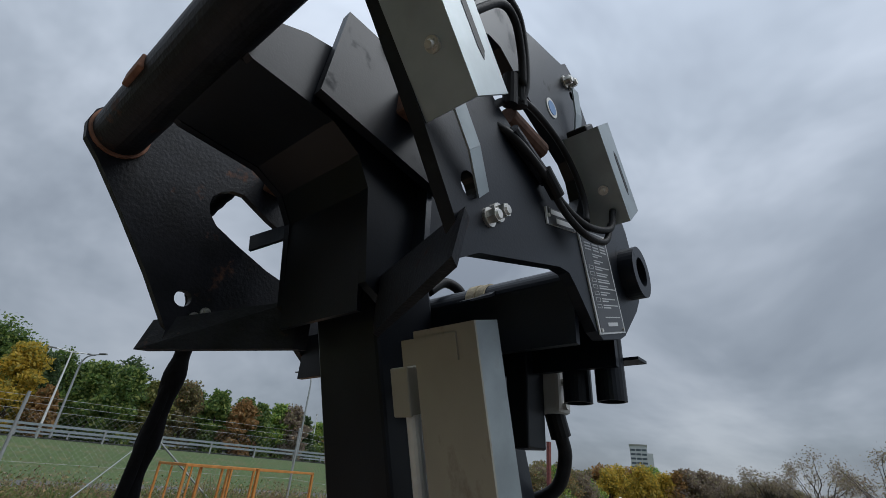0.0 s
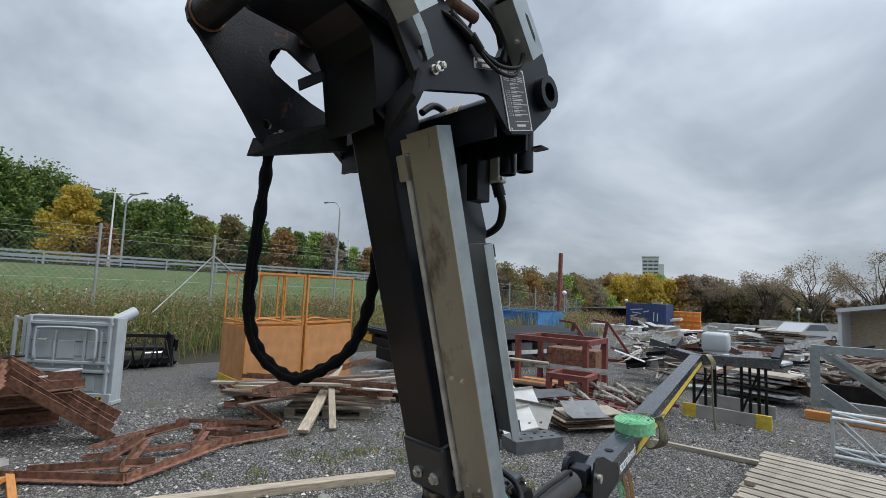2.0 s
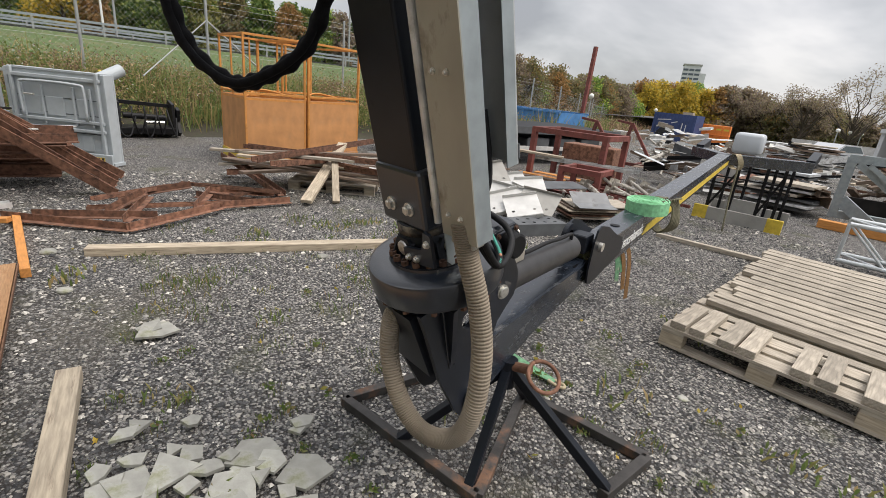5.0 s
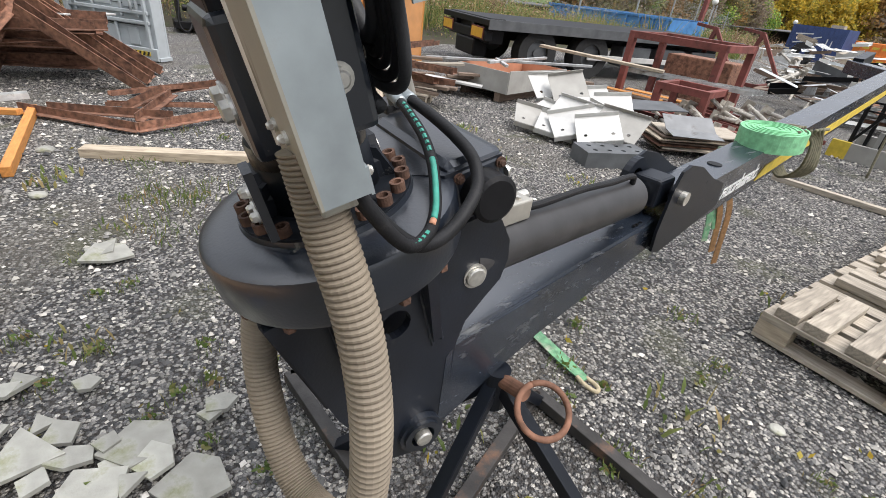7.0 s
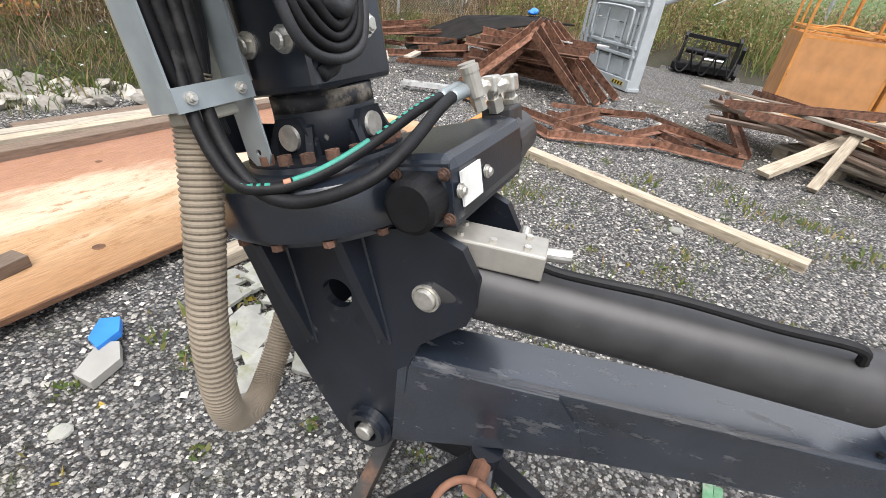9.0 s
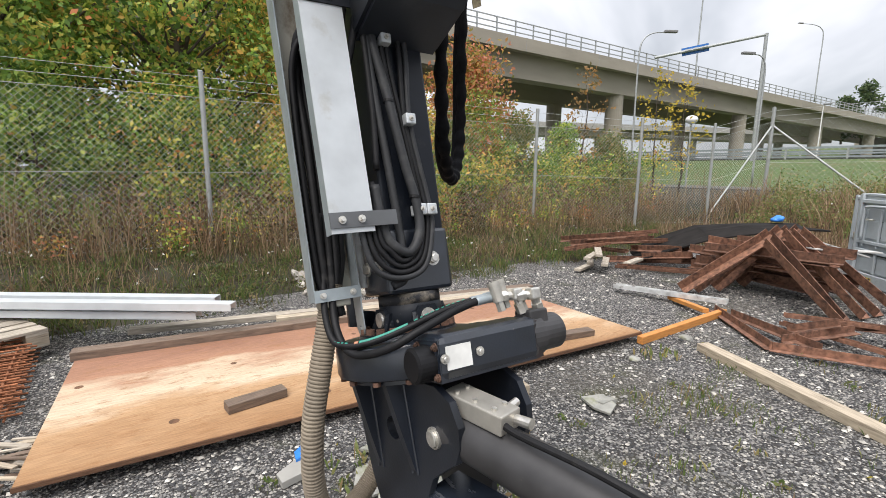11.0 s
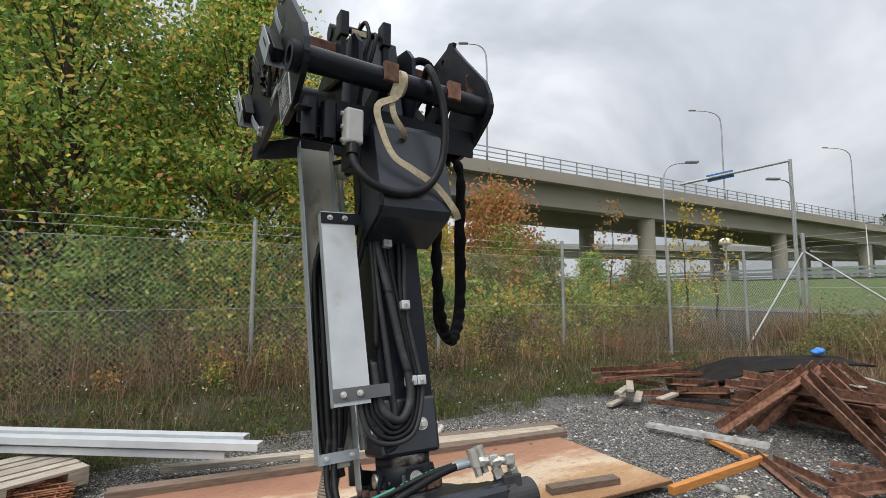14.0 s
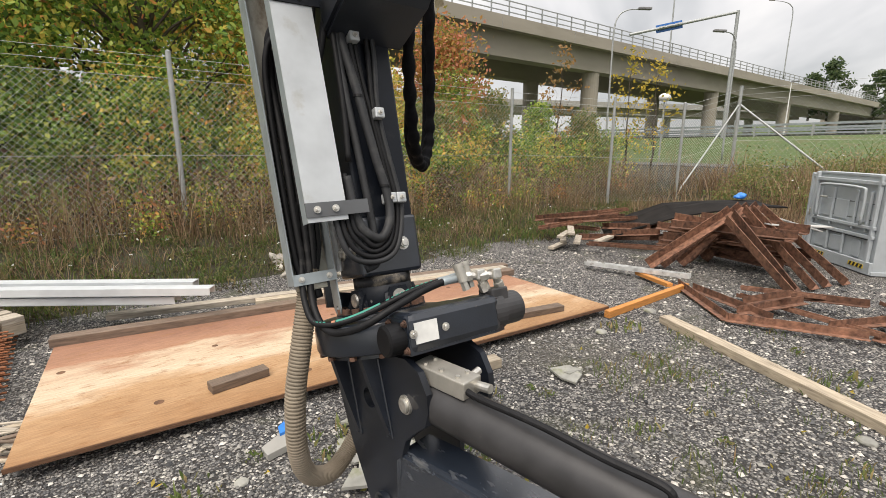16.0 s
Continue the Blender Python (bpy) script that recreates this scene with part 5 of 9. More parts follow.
    for (xa, xb, sg) in ((-WID - 0.03, -0.585, 1), (0.018, -0.335, -1)):
        bm = bmesh.new()
        vs = [[bm.verts.new(hp(x + o_ * sg * 0.5, y + o_, z)) for x, y, z in ((xa, -0.315, 2.345), (xb, -0.10, 2.365), (xb, -0.10, 2.475), (xa, -0.295, 2.415))] for o_ in (0.0, 0.026)]
        bm.faces.new(vs[0])
        bm.faces.new(vs[1][::-1])
        for q in range(4):
            bm.faces.new((vs[0][q], vs[1][q], vs[1][(q + 1) % 4], vs[0][(q + 1) % 4]))
        bmesh.ops.recalc_face_normals(bm, faces=bm.faces)
        P("bottom_brace", bm, RUSTEDGE, label="black brace plate with rusty end")
    bm = bmesh.new()
    channel(bm, hp(-WID + 0.01, 0.165, 2.459), hp(-0.02, 0.165, 2.459), 0.19, 0.114, 0.014, up=(0, 0, -1))
    P("north_bar", bm, BLACK, label="black folded channel between the plates")
    # gooseneck that carries the head on the column: two cheeks and a skin under them
    for x in (-0.335, -0.60):
        bm = plate(bmesh.new(), [(-0.50, 2.775), (-0.47, 2.83), (-0.36, 2.885), (-0.20, 2.925), (0.02, 2.90), (0.07, 2.84), (0.09, 2.62), (0.03, 2.50), (-0.08, 2.42), (-0.14, 2.45), (-0.165, 2.64), (-0.20, 2.70), (-0.27, 2.735), (-0.44, 2.745)], "x", x - 0.01, x + 0.01, m=HF)
        P("rib", bm, BLACK)
    skin = [(-0.135, 2.40), (-0.162, 2.64), (-0.197, 2.70), (-0.27, 2.738), (-0.46, 2.748), (-0.46, 2.758), (-0.27, 2.75), (-0.19, 2.714), (-0.152, 2.65), (-0.125, 2.40)]
    P("gooseneck_skin", plate(bmesh.new(), skin, "x", -0.59, -0.345, m=HF), BLACK)
    # boss ring, stickers, data plates and bolts on the outer plate
    bm = pipe(bmesh.new(), hp(-0.003, 0.312, 2.551), hp(0.032, 0.312, 2.551), 0.056, 0.032, 36)
    S("boss_ring", bm, BLACK, se)
    bm = rod(bmesh.new(), hp(0.0, -0.013, 2.781), hp(0.0015, -0.013, 2.781), 0.021, 24)
    S("sticker", bm, LABELWHITE, se, "round blue and white sticker")
    bm = rod(bmesh.new(), hp(0.0015, -0.013, 2.781), hp(0.0025, -0.013, 2.781), 0.015, 24)
    S("sticker_centre", bm, STICKERBLUE, se)

    def sign(corners, rows, name, label, rivets=()):
        """A riveted data plate between three corners, with bars for its fine print."""
        bl, br, tl = (hp(0.0, *c) for c in corners)
        ex, ey = br - bl, tl - bl

        def quad(bm, u0, v0, u1, v1, h0, h1):
            vs = []
            for h in (h0, h1):
                for u, v in ((u0, v0), (u1, v0), (u1, v1), (u0, v1)):
                    vs.append(bm.verts.new(bl + ex * u + ey * v + hn * h))
            for f in ((0, 3, 2, 1), (4, 5, 6, 7), (0, 1, 5, 4), (1, 2, 6, 5), (2, 3, 7, 6), (3, 0, 4, 7)):
                bm.faces.new([vs[k] for k in f])
            return bm
        S(name, quad(bmesh.new(), 0, 0, 1, 1, 0.0005, 0.003), SIGNWHITE, se, label)
        S("sign_field", quad(bmesh.new(), 0.045, 0.018, 0.955, 0.982, 0.003, 0.0036), SIGNFACE, se)
        for u0, v0, u1, v1 in rows:
            S("print_bar", quad(bmesh.new(), u0, v0, u1, v1, 0.0036, 0.0042), SIGNWHITE, se)
        for u, v in rivets:
            p = bl + ex * u + ey * v + hn * 0.0036
            S("rivet", rod(bmesh.new(), p, p + hn * 0.002, 0.0035, 10), ZINC, se)

    rr = random.Random(8)
    rows = [(0.34, 0.07, 0.72, 0.105), (0.30, 0.15, 0.88, 0.158)]
    for k in range(9):
        v = 0.24 + k * 0.062
        if k % 1 == 0 and k < 7:
            for (a, b, c_, d_) in ((0.10, v, 0.26, v + 0.004), (0.10, v + 0.032, 0.26, v + 0.036), (0.10, v, 0.112, v + 0.036), (0.248, v, 0.26, v + 0.036)):
                rows.append((a, b, c_, d_))
        rows.append((0.32, v, 0.50 + 0.42 * rr.random(), v + 0.012))
        rows.append((0.32, v + 0.024, 0.60 + 0.32 * rr.random(), v + 0.034))
    for k in range(3):
        for q in range(3):
            rows.append((0.10 + 0.28 * q, 0.80 + k * 0.03, 0.32 + 0.28 * q, 0.814 + k * 0.03))
    rows.append((0.10, 0.91, 0.30, 0.955))
    rows.append((0.38, 0.93, 0.80, 0.94))
    sign(((0.117, 2.370), (0.249, 2.406), (0.055, 2.552)), rows, "data_plate", "dark data plate with fine pale print", ((0.08, 0.035), (0.92, 0.035), (0.08, 0.965), (0.92, 0.965)))
    sign(((-0.061, 2.506), (0.046, 2.537), (-0.065, 2.536)), [(0.14, 0.62, 0.88, 0.90), (0.30, 0.15, 0.94, 0.45)], "name_plate", "small dark plate with two pale lines", ((0.05, 0.5), (0.96, 0.5)))
    for y, z in ((-0.223, 2.440), (-0.202, 2.457), (0.057, 2.906), (0.084, 2.921)):
        B(se, hp(0.0, y, z), hn, 0.010, 0.012)
    for y, z in ((-0.229, 2.432), (-0.208, 2.449)):
        B(nw, hp(-WID + 0.01, y, z), hn, 0.009, 0.006)
    # sensor guards: folded galvanised covers over black sensors
    for y, z, ln in ((-0.44, 2.672, 0.185), (0.048, 2.748, 0.185)):
        ax, cr = Vector((0, 0.646, -0.763)), Vector((0, 0.763, 0.646))
        m = HF @ Matrix(((1, 0, 0, 0), (0, cr.y, ax.y, y), (0, cr.z, ax.z, z), (0, 0, 0, 1)))
        bm = bmesh.new()
        box(bm, 0.035, -0.038, ln / 2, 0.07, 0.004, ln, 0, m)
        box(bm, 0.071, 0.0, ln / 2, 0.004, 0.08, ln, 0, m)
        S("sensor_guard", bm, GALV, se, "bright galvanised folded sensor guard")
        bm = bmesh.new()
        plate(bm, [(0.008, ln * 0.30), (0.017, ln * 0.36), (0.017, ln * 0.72), (0.008, ln * 0.78), (0.004, ln * 0.70), (0.004, ln * 0.36)], "x", 0.0728, 0.0736, m=m)
        S("slot", bm, BLACKPLASTIC, se)
        bm = bmesh.new()
        box(bm, 0.03, -0.004, ln / 2 - 0.02, 0.04, 0.05, ln * 0.9, 0.004, m)
        S("sensor_body", bm, BLACKPLASTIC, se)
        B(se, m @ Vector((0.045, -0.040, ln * 0.62)), m.to_3x3() @ Vector((0, -1, 0)), 0.007, 0.004)
    for (y0, z0), (y1, z1) in (((-0.325, 2.545), (-0.243, 2.462)), ((0.052, 2.865), (0.085, 2.76))):
        bm = bmesh.new()
        beam(bm, hp(0.024, y0, z0), hp(0.020, (y0 + y1) / 2, (z0 + z1) / 2), 0.03, 0.003, up=hn)
        beam(bm, hp(0.020, (y0 + y1) / 2, (z0 + z1) / 2), hp(0.006, y1, z1), 0.03, 0.003, up=hn)
        S("guard_tongue", bm, GALV, se, "galvanised tongue of the guard")
    # sensor wires across the window, with connectors
    for pts, r in (([(0.03, -0.33, 2.715), (0.05, -0.285, 2.775), (0.05, -0.225, 2.79), (0.04, -0.185, 2.755), (0.03, -0.165, 2.70), (0.02, -0.165, 2.665)], 0.0065),
                   ([(0.035, -0.32, 2.70), (0.05, -0.27, 2.76), (0.05, -0.23, 2.765), (0.04, -0.195, 2.735), (0.03, -0.175, 2.69)], 0.0065),
                   ([(0.02, -0.165, 2.675), (0.0, -0.20, 2.65), (-0.01, -0.205, 2.62), (0.01, -0.17, 2.60), (0.018, -0.10, 2.575), (0.02, -0.04, 2.548), (0.03, 0.03, 2.535), (0.045, 0.10, 2.555), (0.05, 0.115, 2.60)], 0.0065),
                   ([(0.018, -0.09, 2.572), (0.02, -0.03, 2.535), (0.03, 0.03, 2.515), (0.04, 0.085, 2.525), (0.045, 0.11, 2.57)], 0.006),
                   ([(0.012, -0.165, 2.69), (0.012, -0.09, 2.70), (0.012, -0.01, 2.69), (0.012, 0.05, 2.655), (0.014, 0.075, 2.61), (0.02, 0.06, 2.56)], 0.006),
                   ([(-0.02, -0.05, 2.655), (-0.025, -0.06, 2.625), (-0.02, -0.075, 2.60)], 0.005)):
        S("sensor_wire", sweep(bmesh.new(), [hp(*p) for p in pts], r, 8, 8), RUBBER, se, smooth=True)
    for a, b, r, m_ in (((0.022, -0.178, 2.715), (0.014, -0.160, 2.665), 0.013, BLACKPLASTIC), ((0.02, -0.195, 2.70), (0.012, -0.185, 2.652), 0.012, BLACKPLASTIC), ((0.018, -0.095, 2.582), (0.02, -0.055, 2.553), 0.012, BLACKPLASTIC),
                        ((-0.012, -0.155, 2.665), (-0.012, -0.045, 2.665), 0.017, RUST), ((0.008, -0.175, 2.612), (0.012, -0.075, 2.575), 0.012, RUSTEDGE)):
        S("wire_connector", rod(bmesh.new(), hp(*a), hp(*b), r, 14), m_, se)
    # lugs on top of the column
    for x in (0.475, 0.675):
        bm = plate(bmesh.new(), [(0.98, 2.72), (1.30, 2.66), (1.31, 2.86), (1.24, 2.93), (1.00, 2.95)], "x", x - 0.012, x + 0.012)
        P("top_lug", bm, BLACK)
        P("stop_block", boxed(x, 1.285, 2.905, 0.042, 0.07, 0.115, 0.006), BLACK)
        P("top_roller", rod(bmesh.new(), (x - 0.02, 1.13, 2.95), (x + 0.02, 1.13, 2.95), 0.04, 18), BLACK)
    bm = plate(bmesh.new(), [(0.475, 2.50), (0.675, 2.50), (0.66, 2.82), (0.635, 2.875), (0.515, 2.875), (0.49, 2.82)], "y", 1.275, 1.29)
    P("face_plate", bm, BLACKSCRATCH)
    bm = rod(bmesh.new(), (0.475, 1.235, 2.925), (0.675, 1.235, 2.925), 0.016, 12)
    P("top_pin", bm, BLACK)
    bm = boxed(0.60, 1.292, 2.885, 0.07, 0.012, 0.028, 0.003)
    P("top_label", bm, WEBBING, label="pale worn label")
    for pts in ([(0.585, 1.24, 2.93), (0.58, 1.32, 2.93), (0.57, 1.345, 2.85), (0.585, 1.33, 2.76), (0.58, 1.31, 2.66)], [(0.545, 1.25, 2.90), (0.535, 1.33, 2.88), (0.545, 1.34, 2.81), (0.56, 1.32, 2.72), (0.55, 1.31, 2.64)]):
        P("head_hose", sweep(bmesh.new(), pts, 0.009, 8, 8), RUBBER, smooth=True)
    bm = rod(bmesh.new(), (0.58, 1.235, 2.94), (0.58, 1.27, 2.955), 0.011, 10)
    P("hose_end", bm, ZINC, label="zinc hose end")
    # brackets on the north tube with rusty pads and webbing
    for x in (-0.335, -0.625):
        bm = plate(bmesh.new(), [(0.16, 2.455), (0.235, 2.46), (0.36, 2.545), (0.372, 2.59), (0.33, 2.605), (0.255, 2.55), (0.17, 2.51)], "x", x - 0.02, x + 0.02, m=HF)
        P("tube_bracket", bm, BLACK)
        bm = boxed(x, 0.362, 2.567, 0.06, 0.022, 0.075, 0.003, HF)
        P("rubbing_pad", bm, RUST, label="rusty rubbing pad")
    for x, r in ((-0.405, 0.052), (-0.375, 0.050)):
        bm = pipe(bmesh.new(), hp(x, 0.318, 2.553), hp(x + 0.027, 0.318, 2.553), r, 0.044, 28)
        P("webbing_wrap", bm, WEBBING, label="beige webbing wrapped round the tube")
    # twin pipe stubs, hanger bracket and junction box under the outer plate
    for x in (-0.052, -0.122):
        bm = pipe(bmesh.new(), hp(x, 0.29, 2.42), hp(x, 0.29, 2.285), 0.029, 0.024, 24)
        P("pipe_stub", bm, BLACK)
    bm = boxed(-0.02, 0.325, 2.368, 0.05, 0.05, 0.006, 0, HF)
    P("stub_tab", bm, BLACK)
    bm = boxed(-0.225, 0.255, 2.31, 0.05, 0.075, 0.23, 0.004, HF)
    P("hanger_bracket", bm, BLACK)
    bm = boxed(-0.200, 0.325, 2.335, 0.066, 0.058, 0.13, 0.009, HF)
    jb = P("junction_box", bm, GREYBOX, label="grey cast junction box")
    for z in (2.285, 2.335, 2.385):
        S("cable_latch", rod(bmesh.new(), hp(-0.168, 0.315, z), hp(-0.158, 0.315, z), 0.008, 8), ZINC, jb)
    bm = rod(bmesh.new(), hp(-0.198, 0.33, 2.275), hp(-0.192, 0.345, 2.225), 0.022, 14)
    S("cable_gland", bm, BLACKPLASTIC, jb)
    cable = [(-0.192, 0.342, 2.235), (-0.195, 0.365, 2.185), (-0.235, 0.395, 2.125), (-0.315, 0.41, 2.095), (-0.40, 0.418, 2.10), (-0.478, 0.418, 2.147), (-0.528, 0.418, 2.24), (-0.544, 0.415, 2.36), (-0.54, 0.405, 2.48), (-0.513, 0.392, 2.57), (-0.50, 0.37, 2.625), (-0.52, 0.32, 2.645), (-0.53, 0.26, 2.60)]
    bm = sweep(bmesh.new(), [hp(*p) for p in cable], 0.015, 12, 10)
    P("supply_cable", bm, RUBBER, label="thick black rubber supply cable", smooth=True)
    # black box guard on the column's north side, with webbing straps across it
    bm = plate(bmesh.new(), [(0.078, 0.70), (0.262, 0.745), (0.296, 0.772), (0.303, 0.81), (0.283, 1.115), (0.268, 1.145), (0.078, 1.20)], "x", -0.165, 0.128, m=LEAN)
    bmesh.ops.bevel(bm, geom=[e for e in bm.edges if abs(e.calc_length() - 0.293) > 0.02 and len(e.link_faces) == 2 and e.calc_face_angle(0) > 1.2], offset=0.012, segments=2, affect="EDGES")
    P("box_guard", bm, GUARDPAINT, label="black sheet steel box guard")
    for pts, w in (([(-0.385, 0.375, 2.555), (-0.36, 0.36, 2.48), (-0.283, 0.36, 2.425), (-0.295, 0.372, 2.33), (-0.333, 0.392, 2.235), (-0.405, 0.407, 2.19), (-0.50, 0.422, 2.135), (-0.575, 0.43, 2.055), (-0.60, 0.42, 2.02)], 0.026),
                   ([(-0.365, 0.372, 2.555), (-0.345, 0.355, 2.47), (-0.352, 0.36, 2.40), (-0.40, 0.35, 2.345), (-0.415, 0.30, 2.33)], 0.024)):
        bm = strap(bmesh.new(), [hp(*p) for p in pts], w, 0.003, (1, -0.1, 0.35))
        P("webbing_strap", bm, WEBBING, label="worn beige webbing strap")
    # bent arm beside the inner plate and the hose that arches over it
    bm = strap(bmesh.new(), [hp(*p) for p in ((-0.55, -0.10, 2.665), (-0.64, -0.105, 2.672), (-0.72, -0.12, 2.668), (-0.79, -0.15, 2.65))], 0.045, 0.008, (0, 0.1, 1))
    P("hook", bm, BLACK)
    bm = sweep(bmesh.new(), [hp(*p) for p in ((-0.87, -0.30, 2.60), (-0.875, -0.25, 2.72), (-0.86, -0.19, 2.84), (-0.83, -0.13, 2.92), (-0.76, -0.08, 2.93), (-0.68, -0.06, 2.90), (-0.62, -0.06, 2.80))], 0.02, 12, 8, radius=lambda k: 1.0 if k % 2 else 0.9)
    P("head_hose", bm, SLEEVE, smooth=True)
    return crane


build_crane()


def build_stand():
    st = thing("support_stand", "welded black steel tube stand under the crane boom", "stand", at=Matrix.Translation((0.5, 2.0, 0)))
    inv = st.matrix_world.inverted()
    apex = Vector((0.585, 2.135, 0.435))
    a, b, c, dd = Vector((-0.05, 1.71, 0.03)), Vector((0.755, 1.84, 0.03)), Vector((1.06, 2.63, 0.03)), Vector((0.42, 2.52, 0.03))
    for p, q in ((a, b), (b, dd), (dd, c), (a, Vector((0.0, 2.16, 0.03))), (Vector((1.05, 2.27, 0.03)), c)):
        bm = beam(bmesh.new(), p, q, 0.045, 0.045, bevel=0.003)
        bm.transform(inv)
        part("base_tube", bm, STANDPAINT, st)
    for q in (Vector((0.33, 1.77, 0.04)), Vector((0.70, 1.85, 0.04)), Vector((1.05, 2.30, 0.04)), Vector((0.45, 2.50, 0.04))):
        bm = beam(bmesh.new(), apex, q, 0.04, 0.04, bevel=0.003)
        bm.transform(inv)
        part("leg", bm, BLACK, st)
    bm = rod(bmesh.new(), apex + Vector((0, 0, -0.10)), apex + Vector((0, 0, 0.03)), 0.036, 20)
    bm.transform(inv)
    part("socket_tube", bm, BLACK, st)
    bm = rod(bmesh.new(), apex + Vector((0.0, 0.0, 0.0)), apex + Vector((0.105, 0.008, 0.032)), 0.021, 16)
    bm.transform(inv)
    part("locking_pin", bm, RUST, st, "rusty locking pin")
    # the pull ring leans out from the pin's end
    n = Vector((0.52, -0.19, 0.83)).normalized()
    u = n.cross(Vector((0, 1, 0))).normalized()
    v = n.cross(u)
    ctr = Vector((0.752, 2.152, 0.466))
    bm = sweep(bmesh.new(), [ctr + u * (0.068 * math.cos(t)) + v * (0.068 * math.sin(t)) for t in [2 * math.pi * k / 28 for k in range(29)]], 0.0085, 10, 1)
    bm.transform(inv)
    part("pull_ring", bm, RUST, st, "rusty round pull ring", True)


build_stand()


# ---- on and beside the ply sheet ----
def local(ob_thing, bm):
    bm.transform(ob_thing.matrix_world.inverted())
    return bm


def plank_thing(p0, p1, w, h, material, label, category="plank", up=(0, 0, 1), group="", bevel=0.004, name="plank"):
    """A loose board lying from p0 to p1, in its own frame so that the grain runs along it."""
    p0, p1 = Vector(p0), Vector(p1)
    l = (p1 - p0).length
    ob = solid(name, boxed(l / 2, 0, 0, l, w, h, bevel), material, label, category, group)
    ob.matrix_world = frame_along(p0, p1, up)
    return ob


def ply_sheet():
    ob = thing("plywood_sheet", "large stained orange-brown plywood sheet lying on battens", "plywood")
    bm = plate(bmesh.new(), [(1.79, 0.29), (1.70, -1.30), (-2.50, -0.86), (-2.52, 0.52)], "z", 0.078, 0.10)
    part("sheet", bm, PLY, ob)
    bm = plate(bmesh.new(), [(1.795, 0.2985), (1.795, 0.2915), (-2.515, 0.5265), (-2.515, 0.5335)], "z", 0.074, 0.0985)
    part("sheet_edge", bm, PLYEDGE, ob, "dark splintered sheet edge")
    for a, b in (((1.4, 0.05), (-2.3, 0.28)), ((1.4, -1.1), (-2.3, -0.75)), ((1.4, -0.5), (-2.3, -0.25))):
        part("batten", beam(bmesh.new(), (*a, 0.039), (*b, 0.039), 0.06, 0.076), BROWNWOOD, ob)
    rr = random.Random(4)
    for k in range(9):
        x = -2.1 + k * 0.45 + 0.15 * rr.random()
        y = -0.9 + 1.25 * rr.random() + 0.02 * x
        bm = rod(bmesh.new(), (x, y, 0.1), (x, y, 0.1006), 0.018 + 0.012 * rr.random(), 10)
        part("knot", bm, PLYEDGE, ob)


ply_sheet()
plank_thing((0.88, 0.085, 0.128), (0.53, 0.04, 0.128), 0.095, 0.055, BROWNWOOD, "short dark brown timber offcut on the plywood", "offcut", name="timber_offcut")
plank_thing((-1.40, 0.22, 0.128), (-2.06, 0.33, 0.128), 0.10, 0.055, BROWNWOOD, "dark brown timber offcut on the plywood", "offcut", name="timber_offcut")
plank_thing((1.72, -1.36, 0.128), (-2.62, -0.90, 0.118), 0.12, 0.07, BROWNWOOD, "long dark weathered board along the plywood edge")
plank_thing((1.37, -1.86, 0.10), (-2.72, -1.12, 0.10), 0.11, 0.05, WOOD, "long grey weathered board on the ground")
plank_thing((0.2, -1.52, 0.10), (-2.55, -1.00, 0.12), 0.10, 0.05, FRESHWOOD, "long pale board beside the plywood")
plank_thing((-0.3, -1.78, 0.07), (-2.9, -1.30, 0.08), 0.12, 0.04, BROWNWOOD, "brown board lying behind the plywood")
plank_thing((-2.45, 0.56, 0.04), (-4.02, 0.52, 0.04), 0.06, 0.07, ORANGEWOOD, "orange stained timber on the gravel", "timber", name="orange_timber")
plank_thing((-3.72, 0.48, 0.09), (-4.06, -0.12, 0.05), 0.07, 0.045, ORANGEWOOD, "short orange stained timber on the gravel", "timber", name="orange_timber")
bm = channel(bmesh.new(), (-3.85, -0.75, 0.06), (-4.12, 0.50, 0.11), 0.09, 0.05, 0.004)
solid("aluminium_channel", bm, ALU, "grey aluminium channel section lying on gravel", "channel")
plank_thing((-2.80, 0.93, 0.035), (-1.91, 3.30, 0.035), 0.115, 0.07, FRESHWOOD, "long pale squared timber lying on gravel", "timber", name="squared_timber")
plank_thing((-0.93, 0.70, 0.045), (0.02, 0.56, 0.045), 0.10, 0.07, FRESHWOOD, "pale squared timber offcut on gravel", "timber", name="squared_timber")
plank_thing((-0.80, 6.64, 0.03), (0.40, 6.85, 0.03), 0.07, 0.05, WOOD, "grey weathered batten on gravel", "batten", name="batten")


